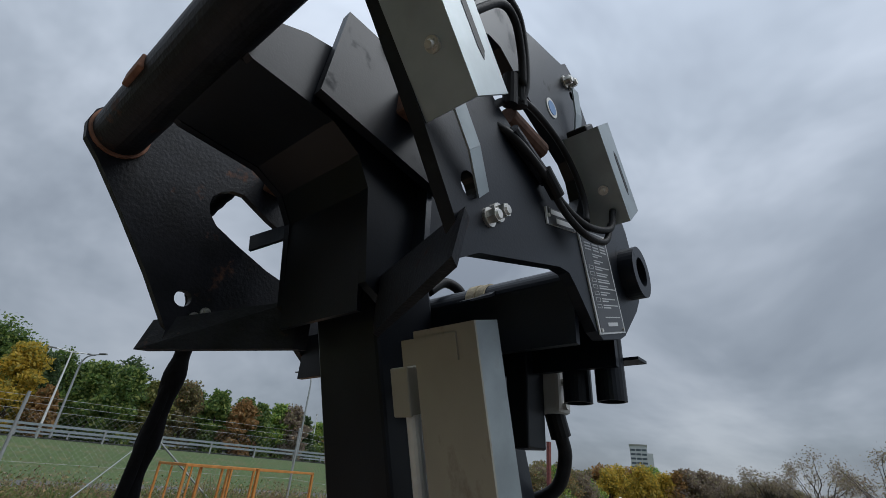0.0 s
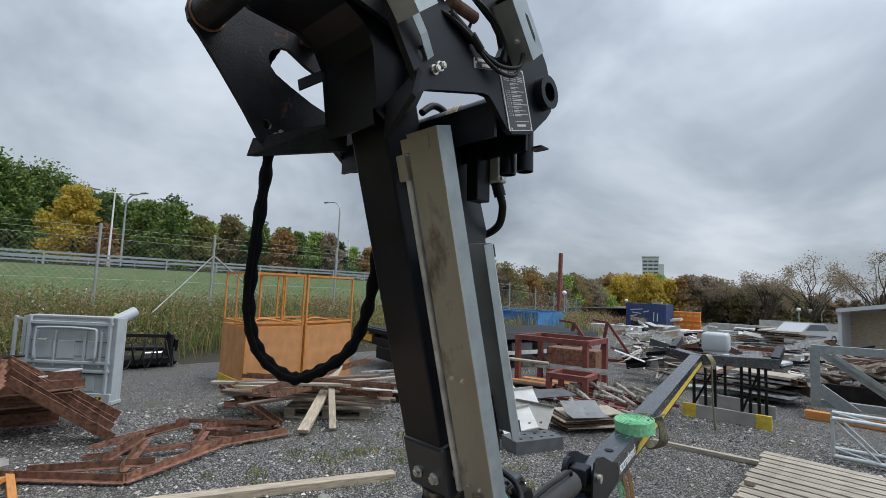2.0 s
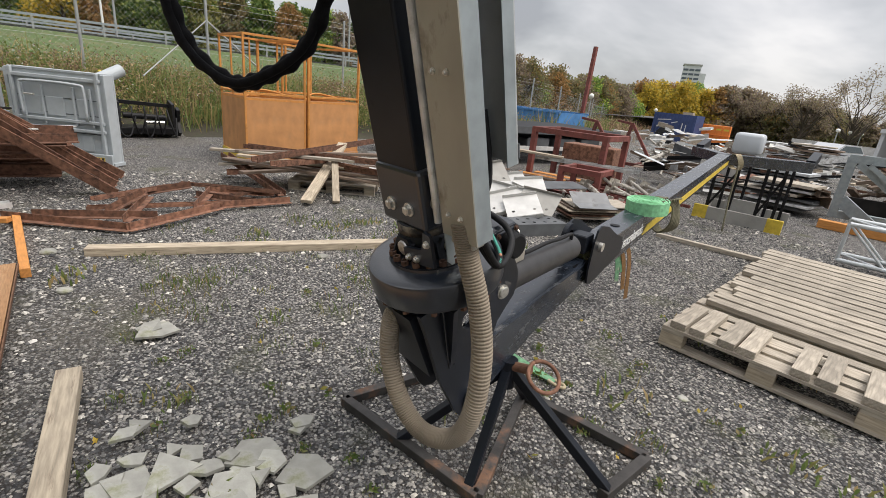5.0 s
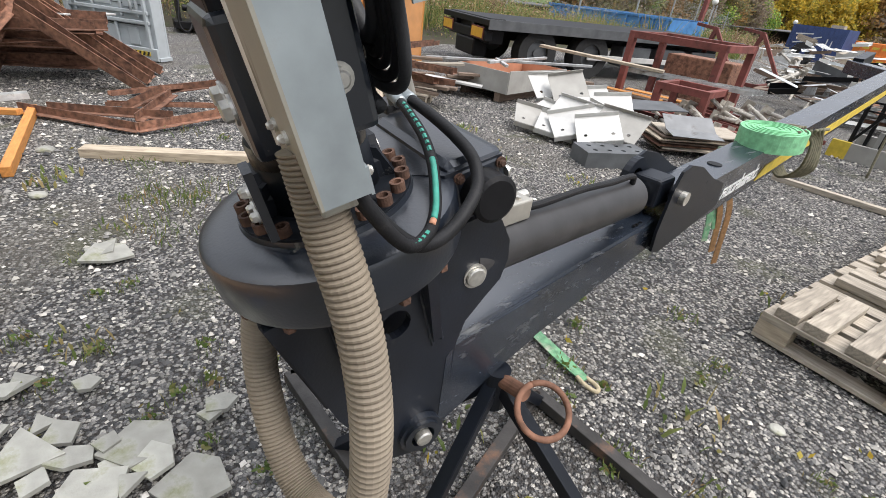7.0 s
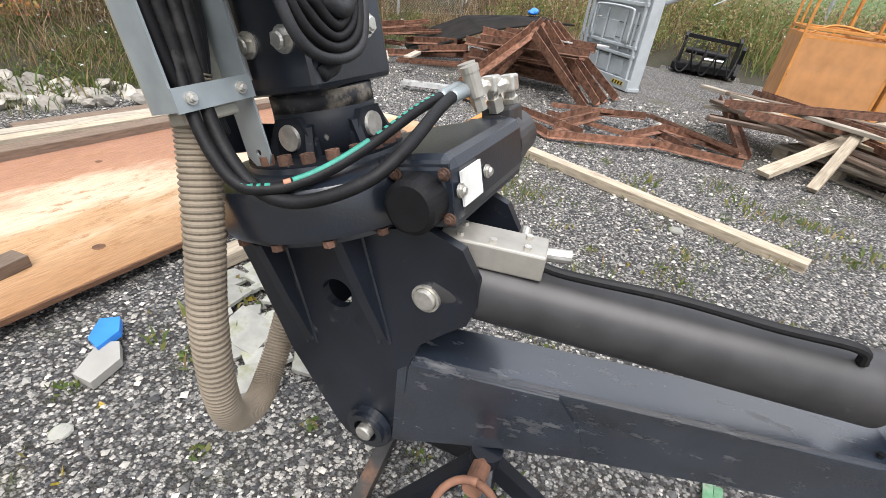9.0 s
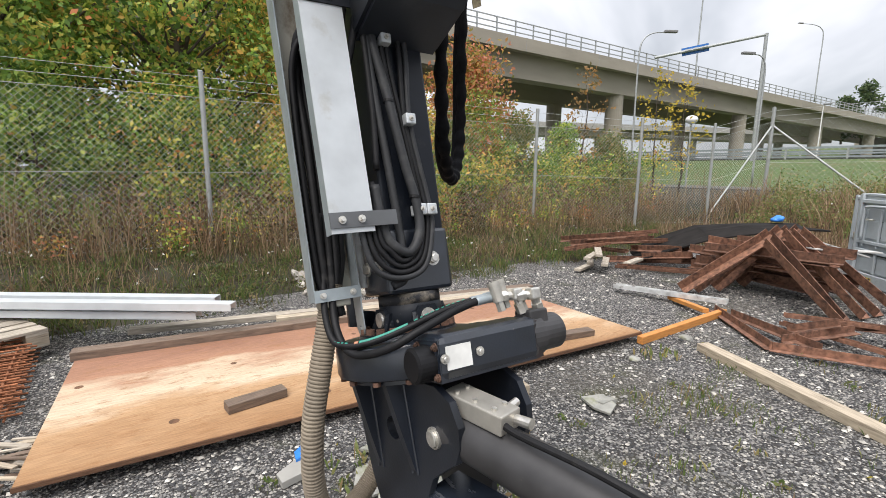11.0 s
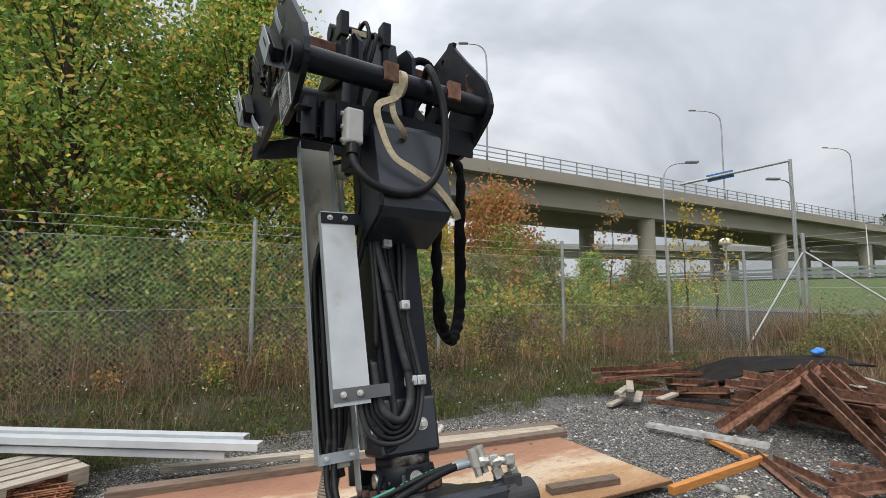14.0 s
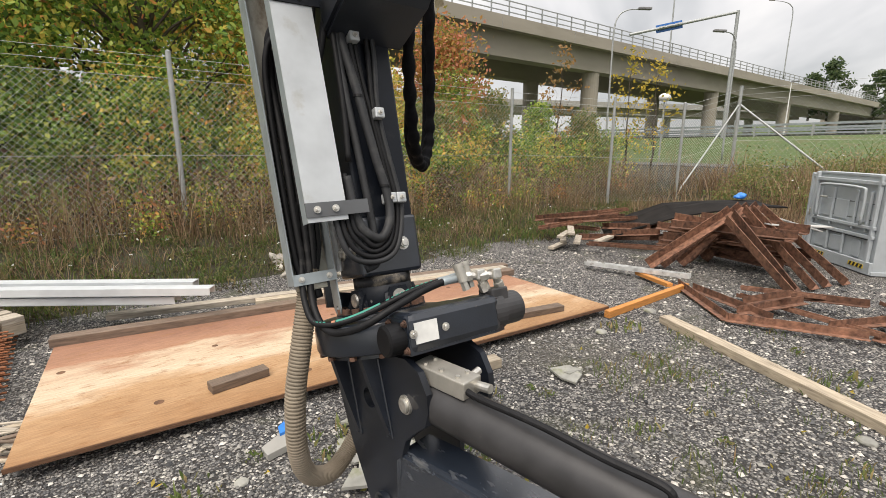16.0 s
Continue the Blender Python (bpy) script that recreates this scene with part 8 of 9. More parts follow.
for dy, dz in ((0.0, 0.0), (-0.09, 0.10)):
    bm = strap(bmesh.new(), [(0.042, 3.96 + dy, 0.80), (0.05, 3.99 + dy, 0.62), (0.10, 4.07 + dy, 0.45), (0.105, 4.16 + dy, 0.08 + dz)], 0.034, 0.006, (0.3, 1, 0))
    solid("brown_strap_end", bm, BROWNWEB, "hanging brown webbing strap end", "strap", "hanging strap ends")
for dy, w in ((0.0, 0.03), (0.032, 0.026)):
    bm = strap(bmesh.new(), [(0.0, 2.75 + dy, 0.022), (0.15, 2.745 + dy * 0.8, 0.032), (0.30, 2.75 + dy * 0.9, 0.024), (0.45, 2.755 + dy * 0.4, 0.03)], w, 0.006, (0, 1, 0.1))
    solid("green_strap", bm, GREENOLD, "faded green webbing strap lying on gravel", "strap", "straps on the gravel")
bm = sweep(bmesh.new(), [(0.42, 2.742, 0.028), (0.47, 2.738, 0.03), (0.515, 2.752, 0.03), (0.50, 2.778, 0.03), (0.44, 2.775, 0.028)], 0.009, 8, 6)
solid("strap_eye", bm, WEBBING, "pale stitched eye at the strap's end", "strap", smooth=True)

# webbing turn at the boom's far end, with a hanging chain
bm = strap(bmesh.new(), [(-0.60, 7.98, 1.07), (-0.52, 7.90, 1.07), (-0.46, 7.90, 0.96), (-0.50, 7.95, 0.88), (-0.62, 8.0, 0.92), (-0.60, 7.98, 1.07)], 0.06, 0.006, (0.9, 0.3, 0))
solid("yellow_webbing", bm, WEBBING, "yellowed webbing turn round the cross beam", "strap")
bm = sweep(bmesh.new(), [(-0.47, 7.86, 0.95), (-0.46, 7.84, 0.5), (-0.42, 7.80, 0.04)], 0.012, 8, 6)
solid("hanging_rope", bm, OLIVEROPE, "thin rope hanging from the cross beam", "rope", smooth=True)


# ---- galvanised beams on pallets and steel mesh by the fence ----
copy_thing(pal, pose(2.27, -2.50, 0.10, 0, 0, 28))
for k, (a, b) in enumerate((((0.62, -1.16, 0.42), (3.6, -3.1, 0.42)), ((0.86, -1.36, 0.335), (3.7, -3.2, 0.335)), ((0.70, -1.45, 0.42), (3.7, -3.4, 0.42)), ((1.0, -1.55, 0.30), (3.8, -3.4, 0.30)))):
    iron(a, b, 0.11, 0.006, "bright galvanised channel stacked on a pallet", NEWZINC, kind="channel", group="galvanised channels", name="galvanised_channel", up=(0, 0, -1))
for j in range(5):
    mesh = thing("steel_mesh", "rusty orange reinforcement mesh in a flat stack", "steel mesh", "steel mesh")
    z, s = 0.03 + 0.03 * j, 0.025 * (j % 3)
    for k in range(13):
        part("wire", rod(bmesh.new(), (1.98 + 0.15 * k + s, -0.62 - 0.12 * k * 0.1 - s, z), (2.06 + 0.15 * k + s, -2.0 - s, z), 0.007, 6), MESHRUST, mesh)
    for k in range(13):
        part("wire", rod(bmesh.new(), (1.90 + 0.006 * k + s, -0.66 - 0.105 * k + s, z + 0.014), (3.9 + s, -0.70 - 0.105 * k + s, z + 0.014), 0.007, 6), MESHRUST, mesh)
rr = random.Random(88)
for k in range(34):
    c = Vector((1.72 + 0.42 * rr.random(), -0.30 + 0.45 * rr.random(), 0.015 + 0.06 * rr.random()))
    a, l = 0.5 + 0.9 * (rr.random() - 0.5), 0.05 + 0.13 * rr.random()
    dv = Vector((math.cos(a), -math.sin(a), 0.1 * (rr.random() - 0.5))) * l
    plank_thing(c - dv, c + dv, 0.012 + 0.022 * rr.random(), 0.006 + 0.006 * rr.random(), rr.choice((FRESHWOOD, WOOD, WOOD, BROWNWOOD)), "pale splintered wood sliver in a small heap", "wood sliver", group="wood slivers", bevel=0.0, name="wood_sliver")


# ---- chain-link fence ----
def build_fence():
    fence = thing("chain_link_fence", "grey chain-link fence with steel posts and barbed wire", "fence", kind="structure")
    corner = Vector((-12.75, -2.79, 0))
    line = [Vector((9.6, -4.75, 0)), Vector((6.6, -4.72, 0)), Vector((3.45, -4.70, 0)), Vector((0.33, -4.68, 0)), Vector((-3.0, -4.66, 0)), Vector((-6.1, -4.58, 0)), Vector((-8.76, -3.86, 0)), Vector((-10.9, -3.29, 0)), corner,
            Vector((-12.72, 1.93, 0)), Vector((-12.70, 4.66, 0)), Vector((-12.70, 8.7, 0)), Vector((-12.7, 12.0, 0)), Vector((-12.9, 15.5, 0)), Vector((-13.6, 19.5, 0)), Vector((-15.2, 24, 0)), Vector((-17.2, 29, 0)), Vector((-19.3, 34, 0)), Vector((-22, 40, 0)), Vector((-24.5, 46, 0))]
    top = 2.5
    for k, p in enumerate(line):
        z = gz(p.x, p.y)
        r = 0.035 if p is not corner else 0.045
        bm = rod(bmesh.new(), (p.x, p.y, z - 0.1), (p.x, p.y, z + top), r, 14)
        rod(bm, (p.x, p.y, z + top), (p.x, p.y, z + top + 0.012), r * 1.1, 14, r * 0.7)
        part("post", bm, POST, fence)
    zc = gz(corner.x, corner.y)
    for q in (Vector((-11.0, -3.25, 0.55)), Vector((-12.73, -0.3, 0.8))):
        part("brace", rod(bmesh.new(), (corner.x, corner.y, zc + 2.05), q, 0.024, 12), POST, fence)
    p, q = Vector((-12.70, 4.66, 0)), Vector((-12.70, 2.4, 0.75))
    part("brace", rod(bmesh.new(), (p.x, p.y, gz(p.x, p.y) + 1.9), (-8.2, 2.35, 1.25), 0.012, 8), POST, fence)
    part("brace", rod(bmesh.new(), (p.x, p.y, gz(p.x, p.y) + 1.9), (-12.7, 7.0, 0.8), 0.024, 10), POST, fence)
    # diamond mesh as thin ribbons; straining wires
    wires = []
    for seg, (a, b) in enumerate(zip(line, line[1:])):
        d = b - a
        L = d.length
        near = seg < 8
        u = d.normalized()
        for hgt in (0.05, 1.1, 2.14, 2.28, 2.42):
            za, zb = gz(a.x, a.y) + hgt, gz(b.x, b.y) + hgt
            bm = rod(bmesh.new(), (a.x, a.y, za), (b.x, b.y, zb), 0.0035, 5)
            part("straining_wire", bm, WIRE, fence)
        hm, cell = 2.12, (0.085 if near else 0.13)
        w = 0.0026 if near else 0.0016
        verts, faces = [], []
        n = int((L + hm) / cell)
        for s in (1, -1):
            for k in range(n + 1):
                x0 = k * cell - (hm if s > 0 else 0)
                pts = []
                t0, t1 = 0.0, hm
                xa, xb = (x0, x0 + hm) if s > 0 else (x0, x0 - hm)
                # clip to the bay
                lo, hi = 0.0, 1.0
                dxx = xb - xa
                for bound, sign in ((0.0, 1), (L, -1)):
                    va, vb = sign * (xa - bound), sign * (xb - bound)
                    if va < 0 and vb < 0:
                        lo, hi = 1.0, 0.0
                        break
                    if va < 0:
                        lo = max(lo, -va / (vb - va))
                    elif vb < 0:
                        hi = min(hi, va / (va - vb))
                if hi - lo < 0.01:
                    continue
                for t in (lo, hi):
                    px = xa + dxx * t
                    pos = a + u * px
                    zz = gz(a.x, a.y) + (gz(b.x, b.y) - gz(a.x, a.y)) * px / L + 0.03 + hm * t
                    pts.append(Vector((pos.x, pos.y, zz)))
                off = Vector((0, 0, w)) if abs(dxx) > 0 else u * w
                nrm = u.cross(Vector((0, 0, 1))) * (w * 0.8 * s)
                i = len(verts)
                for p in pts:
                    verts += [p + off + nrm, p - off + nrm, p - nrm * 0.5]
                faces += [(i, i + 1, i + 4, i + 3), (i + 1, i + 2, i + 5, i + 4), (i + 2, i, i + 3, i + 5)]
        ob = pydata("wire_mesh", verts, faces, WIRE)
        ob.parent = fence
        ob["kind"] = "stuff"


build_fence()


# ---- plants ----
def blades(name, label, category, centres, material, n, h, spread, w, seed, lean=0.5, leafy=False):
    """Tufts of tapering blades (or stalks with small leaves) round the given centres, in one mesh."""
    rng = np.random.default_rng(seed)
    V, F = [], []
    for cx, cy, sc in centres:
        patch = max(0.35, 0.95 + 1.1 * noise.noise((cx * 0.55, cy * 0.8, seed * 1.7))) if h > 0.2 else 1.0
        for _ in range(int(n * (0.6 + 0.8 * rng.random()))):
            a, r = rng.random() * 2 * math.pi, spread * sc * rng.random() ** 0.6
            x, y = cx + r * math.cos(a), cy + r * math.sin(a)
            z = gz(x, y)
            hh = h * sc * (0.45 + 0.75 * rng.random()) * patch
            la, lr = rng.random() * 2 * math.pi, lean * hh * rng.random()
            tx, ty = x + lr * math.cos(la), y + lr * math.sin(la)
            b = rng.random() * math.pi
            dx, dy = math.cos(b) * w * sc, math.sin(b) * w * sc
            i = len(V)
            mx, my = x + (tx - x) * 0.35, y + (ty - y) * 0.35
            V += [(x - dx * 0.6, y - dy * 0.6, z), (x + dx * 0.6, y + dy * 0.6, z), (mx + dx, my + dy, z + hh * 0.55), (mx - dx, my - dy, z + hh * 0.55), (tx, ty, z + hh)]
            F += [(i, i + 1, i + 2, i + 3), (i + 3, i + 2, i + 4)]
    ob = pydata(name, V, F, material)
    return tagged(ob, label, category, kind="stuff")


def leaf_cloud(V, F, centre, radii, n, size, rng, shell=0.55):
    """Small leaf quads, denser towards the outside, in an uneven blob."""
    c = np.array(centre, float)
    d = rng.normal(size=(n, 3))
    d /= np.linalg.norm(d, axis=1)[:, None]
    r = shell + (1 - shell) * rng.random(n) ** 0.7
    lump = 1 + 0.28 * np.sin(d[:, 0] * 5 + c[0]) * np.cos(d[:, 1] * 4 + c[1]) + 0.2 * np.sin(d[:, 2] * 7 + c[2])
    p = c + d * (r * lump)[:, None] * np.array(radii)
    u = rng.normal(size=(n, 3)); u /= np.linalg.norm(u, axis=1)[:, None]
    v = np.cross(u, rng.normal(size=(n, 3))); v /= np.linalg.norm(v, axis=1)[:, None]
    s = size * (0.6 + 0.8 * rng.random(n))[:, None]
    i0 = len(V)
    quad = np.stack([p - u * s, p + v * s * 0.55, p + u * s, p - v * s * 0.55], 1).reshape(-1, 3)
    V.extend(map(tuple, quad))
    F.extend(tuple(i0 + 4 * k + j for j in range(4)) for k in range(n))


def limb(bm, p0, p1, r0, r1, rr, n=5, wob=0.06):
    P = [Vector(p0).lerp(Vector(p1), k / n) + (Vector((rr.random() - 0.5, rr.random() - 0.5, rr.random() - 0.5)) * (wob * (Vector(p1) - Vector(p0)).length) if 0 < k < n else Vector()) for k in range(n + 1)]
    line = smooth_line(P, 3)
    m = len(line) - 1
    sweep(bm, line, 1.0, 7, 1, radius=lambda k: r0 + (r1 - r0) * k / m)


def tree(name, label, x, y, h, spread, material, seed, clumps=16, leaves=700, leaf=0.10, trunk=0.12, low=0.3, base=None, shell=0.35, group=""):
    rr, rng = random.Random(seed), np.random.default_rng(seed)
    z = gz(x, y) if base is None else base
    t = thing(name, label, "tree" if "tree" in name else "bush", group)
    bm = bmesh.new()
    top = Vector((x + 0.1 * spread * (rr.random() - 0.5), y + 0.1 * spread * (rr.random() - 0.5), z + h * 0.88))
    limb(bm, (x, y, z - 0.2), top, trunk, trunk * 0.2, rr, 6, 0.03)
    V, F = [], []
    clump = (0.34, 0.2) if clumps < 30 else (0.20, 0.16)
    for k in range(clumps):
        f = low + (1 - low) * (k + 0.5) / clumps
        a = k * 2.4 + rr.random()
        taper = math.sin(min(1.0, (f - low) / (1 - low) * 0.85 + 0.22) * math.pi) ** 0.7
        rad = spread * 0.75 * taper * (0.55 + 0.5 * rr.random())
        p = Vector((x + rad * math.cos(a), y + rad * math.sin(a), z + h * f))
        limb(bm, (x, y, z + h * max(0.12, f - 0.22)), p, trunk * 0.35 * (1.1 - f), trunk * 0.06, rr, 4, 0.08)
        s = spread * (clump[0] + clump[1] * rr.random())
        leaf_cloud(V, F, p, (s, s, s * 0.75), leaves, leaf, rng, shell)
    part("trunk", bm, BARK, t)
    ob = pydata("crown", V, F, material)
    ob.parent = t
    return t


# weeds and grass on the yard
rr = random.Random(77)
spots = [(-1.34, 2.52, 1.0), (-1.25, 2.62, 0.8), (0.33, 3.57, 0.9), (0.49, 2.63, 0.6), (-2.4, 2.88, 0.9), (-2.23, 3.61, 0.8), (-0.22, 0.70, 0.7), (0.13, 1.41, 0.5), (0.49, 1.53, 0.5), (-0.48, 1.10, 0.6), (-0.35, 1.46, 0.6), (-0.14, 1.35, 0.5), (-0.87, 1.08, 0.5), (-0.60, 1.83, 0.7), (1.16, 2.55, 0.5), (0.30, 1.55, 0.5), (1.0, 2.75, 0.9), (0.75, 2.62, 0.8), (-0.35, 0.95, 0.6), (-0.15, 1.45, 0.6), (0.2, 1.1, 0.5), (-0.65, 0.85, 0.7), (-0.9, 1.2, 0.6), (0.65, 3.4, 0.7), (1.15, 3.2, 0.6), (-0.2, 2.0, 0.6),
         (-1.3, 2.1, 0.6), (0.15, 3.0, 0.6), (0.4, 1.9, 0.5), (-2.3, 2.6, 1.0), (-2.1, 3.2, 0.9), (-3.0, 1.9, 0.7), (0.05, 0.75, 0.5), (0.8, 0.75, 0.6), (0.5, 0.95, 0.5), (1.3, 2.7, 0.6), (-1.9, 1.2, 0.5), (0.35, 2.75, 0.8), (-0.05, 1.25, 0.7), (-4.4, 1.5, 0.8)]
blades("grass_tufts", "small green grass tufts growing in the gravel", "grass", spots, GRASS, 26, 0.055, 0.11, 0.003, 5)
V, F = [], []
rng = np.random.default_rng(8)
for x, y, s in spots + [(-0.6 + 2.5 * rr.random(), 0.7 + 3 * rr.random(), 0.5) for _ in range(18)]:
    leaf_cloud(V, F, (x, y, 0.03), (0.07 * s, 0.07 * s, 0.025 * s), 16, 0.013, rng, 0.2)
tagged(pydata("small_weeds", V, F, GRASS), "small green weeds growing in the gravel", "weeds", kind="stuff")
V, F = [], []
for k in range(50):
    x, y = -3.0 + 4.5 * rr.random(), 0.5 + 4.0 * rr.random()
    leaf_cloud(V, F, (x, y, 0.012), (0.03, 0.03, 0.008), 2, 0.016, rng, 0.2)
tagged(pydata("fallen_leaves", V, F, LEAFYELLOW), "fallen yellow leaves on the gravel", "leaves", kind="stuff")


def verge(n, x0, x1, y0, y1, seed):
    r = random.Random(seed)
    return [(x0 + (x1 - x0) * r.random(), y0 + (y1 - y0) * r.random(), 0.6 + 0.8 * r.random()) for _ in range(n)]


blades("fence_grass", "low green grass along the fence foot", "grass", verge(430, -11.5, 5.5, -4.8, -2.3, 1), MOSSGRASS, 40, 0.11, 0.22, 0.0035, 11, 0.9)
blades("dry_stalks", "tall dry brown weed stalks along the fence", "weeds", verge(420, -12.5, 5.5, -5.9, -3.9, 2), DRY, 17, 0.75, 0.30, 0.0035, 12, 0.6)
blades("dry_stalks", "tall dry brown weed stalks along the fence", "weeds", verge(150, -12.6, -8.6, -3.6, 0.4, 3), DRY, 20, 0.5, 0.35, 0.006, 13, 0.7)
blades("dry_stalks", "tall brown weeds along the western fence", "weeds", verge(300, -14.5, -11.0, -1.5, 26.0, 4), DRY, 22, 0.6, 0.5, 0.006, 14, 0.8)
blades("green_weeds", "green weeds along the western fence", "weeds", verge(260, -14.0, -10.6, -1.0, 24.0, 5), WEED, 36, 0.6, 0.5, 0.013, 15, 0.5)
blades("far_weeds", "tall brown weeds along the far fence", "weeds", [(x - max(0, y - 20) * 0.25, y, s) for x, y, s in verge(260, -18.5, -14.0, 20.0, 48.0, 6)], DRY, 14, 0.9, 0.9, 0.02, 16, 0.9)
V, F = [], []
for x, y, s in verge(420, -14.0, -10.4, -2.5, 16.0, 7):
    leaf_cloud(V, F, (x, y, gz(x, y) + 0.35 * s), (0.42 * s, 0.42 * s, 0.38 * s), 110, 0.030, rng, 0.2)
tagged(pydata("leafy_weeds", V, F, WEED), "leafy grey-green weeds along the western fence", "weeds", kind="stuff")
V, F = [], []
for x, y, s in verge(420, -11.5, 5.0, -5.4, -2.7, 8):
    leaf_cloud(V, F, (x, y, gz(x, y) + 0.06 * s), (0.24 * s, 0.24 * s, (0.07 + 0.12 * (y < -3.8)) * s), 70, 0.017, rng, 0.1)
tagged(pydata("leafy_weeds", V, F, MOSSGRASS), "leafy green weeds at the fence foot", "weeds", kind="stuff")
V, F = [], []
for x, y, s in verge(120, -9.0, 3.5, -4.4, -2.5, 9):
    z = gz(x, y) + 0.10 + 0.12 * rr.random()
    leaf_cloud(V, F, (x, y, z), (0.02, 0.02, 0.012), 4, 0.012, rng, 0.1)
for x, y, s in verge(110, -13.5, -10.5, -1.0, 10.0, 10):
    leaf_cloud(V, F, (x, y, gz(x, y) + 0.5 + 0.4 * rr.random()), (0.04, 0.04, 0.025), 4, 0.013, rng, 0.1)
tagged(pydata("white_flowers", V, F, GLOBE), "small white wild flowers in the weeds", "flowers", kind="stuff")

V, F = [], []
for x, y, s in verge(520, -11.5, 5.0, -5.2, -2.4, 18):
    leaf_cloud(V, F, (x, y, gz(x, y) + 0.03 * s), (0.26 * s, 0.26 * s, 0.035 * s), 60, 0.016, rng, 0.1)
tagged(pydata("leaf_litter", V, F, LITTER), "brown leaf litter and dead stalks by the fence", "leaf litter", kind="stuff")
# brushy thicket between the fence and the trees
for mtl, nm, count, seed in ((LEAFGREEN, "olive green leafy thicket behind the fence", 170, 61), (LEAFMIX, "yellow and orange leafy thicket behind the fence", 110, 62), (DRY, "brown twiggy thicket behind the fence", 150, 63), (LEAFMID, "green leafy thicket behind the fence", 90, 64)):
    V, F = [], []
    for x, y, s in verge(count, -12.5, 6.0, -7.6, -4.9, seed):
        zt = gz(x, y) + (0.25 + 0.75 * rr.random()) * (1.5 if mtl is not DRY else 0.8)
        if mtl in (LEAFGREEN, LEAFMID, LEAFMIX) and x > -0.6 and rr.random() < 0.75:
            continue
        leaf_cloud(V, F, (x, y, zt), (0.5 * s, 0.45 * s, 0.5 * s), 85, 0.045, rng, 0.15)
    tagged(pydata("thicket", V, F, mtl), nm, "bushes", kind="stuff")

for mtl, nm, count, seed, x0, x1, y0, y1, hh, lf in ((WEED, "olive green brush along the western fence", 240, 71, -15.5, -11.2, -1.0, 22.0, 0.55, 0.035), (DRY, "brown brush along the western fence", 260, 72, -15.5, -11.2, -1.0, 22.0, 0.6, 0.03),
                                                (DRY, "brown brush along the far fence", 170, 73, -18.5, -14.0, 20.0, 48.0, 0.8, 0.06), (WEED, "green brush along the far fence", 120, 74, -19.5, -14.5, 20.0, 48.0, 0.9, 0.06)):
    V, F = [], []
    for x, y, s in verge(count, x0, x1, y0, y1, seed):
        x -= max(0, y - 20) * 0.25
        zt = gz(x, y) + hh * (0.3 + 0.7 * rr.random())
        leaf_cloud(V, F, (x, y, zt), (0.55 * s, 0.55 * s, hh * 0.7 * s), 120, lf, rng, 0.15)
    tagged(pydata("brush", V, F, mtl), nm, "bushes", kind="stuff")

blades("verge_clumps", "low green weed clumps on the verge", "weeds", verge(90, -9.5, 4.5, -4.0, -2.5, 23), GRASS, 60, 0.13, 0.26, 0.006, 24, 0.9)
blades("grass_tufts", "sparse yellow-green grass on the gravel", "grass", verge(34, -3.4, -0.2, 1.2, 3.6, 25), GRASS, 34, 0.05, 0.16, 0.003, 26, 0.9)
blades("gravel_weeds", "small yellow-green weeds growing in the gravel", "weeds", verge(46, -3.2, 2.6, 0.7, 4.6, 45), WEED, 26, 0.055, 0.13, 0.007, 46, 1.0)
blades("dead_weeds", "short dead brown weeds at the gravel's edge", "weeds", verge(380, -10.5, 5.5, -4.6, -2.9, 19), DRY, 22, 0.30, 0.28, 0.003, 21, 1.1)
for mtl, nm, count, seed, hh in ((LEAFRED, "low red leaved brush at the fence", 26, 81, 0.45), (LEAFGREEN, "low green leafy brush at the fence", 46, 82, 0.5), (LITTER, "dead brown brush at the fence", 60, 83, 0.4)):
    V, F = [], []
    for x, y, s in verge(count, -11.0, 5.0, -5.6, -4.0, seed):
        leaf_cloud(V, F, (x, y, gz(x, y) + hh * s * (0.3 + 0.5 * rr.random())), (0.32 * s, 0.3 * s, hh * 0.6 * s), 110, 0.026, rng, 0.15)
    tagged(pydata("brush", V, F, mtl), nm, "bushes", kind="stuff")
# stones heaped at the fence foot
rng2 = random.Random(6)
for k in range(84):
    x = -1.55 + 1.15 * rng2.random()
    y = -2.55 - 0.55 * (x + 0.97) + 0.75 * (rng2.random() - 0.5)
    s = 0.028 + 0.07 * rng2.random() ** 1.5
    bm = bmesh.new()
    bmesh.ops.create_icosphere(bm, subdivisions=2, radius=s)
    for v in bm.verts:
        v.co *= 1 + 0.45 * noise.noise(v.co / s * 1.1 + Vector((k, 0, 0)))
    ob = solid("field_stone", bm, ROCK, "pale beige-grey field stone heaped by the fence", "stone", "field stones")
    ob.matrix_world = pose(x, y, gz(x, y) + s * 0.25, 40 * rng2.random(), 40 * rng2.random(), 360 * rng2.random()) @ Matrix.Diagonal((1.25, 0.9, 0.6, 1))

# big autumn trees and shrubs behind the fence
tree("broadleaf_tree", "tall broadleaf tree turning yellow behind the fence", 3.6, -8.2, 9.5, 3.4, LEAFGREEN, 1, 70, 620, 0.056, 0.20, 0.12, group="fence trees")
tree("broadleaf_tree", "tall green broadleaf tree behind the fence", 0.2, -8.6, 9.0, 3.2, LEAFGREEN, 2, 70, 620, 0.056, 0.18, 0.10, group="fence trees")
tree("broadleaf_tree", "broadleaf tree with yellow and orange leaves", -2.8, -9.0, 8.0, 2.6, LEAFMIX, 3, 54, 430, 0.054, 0.15, 0.10, group="fence trees")
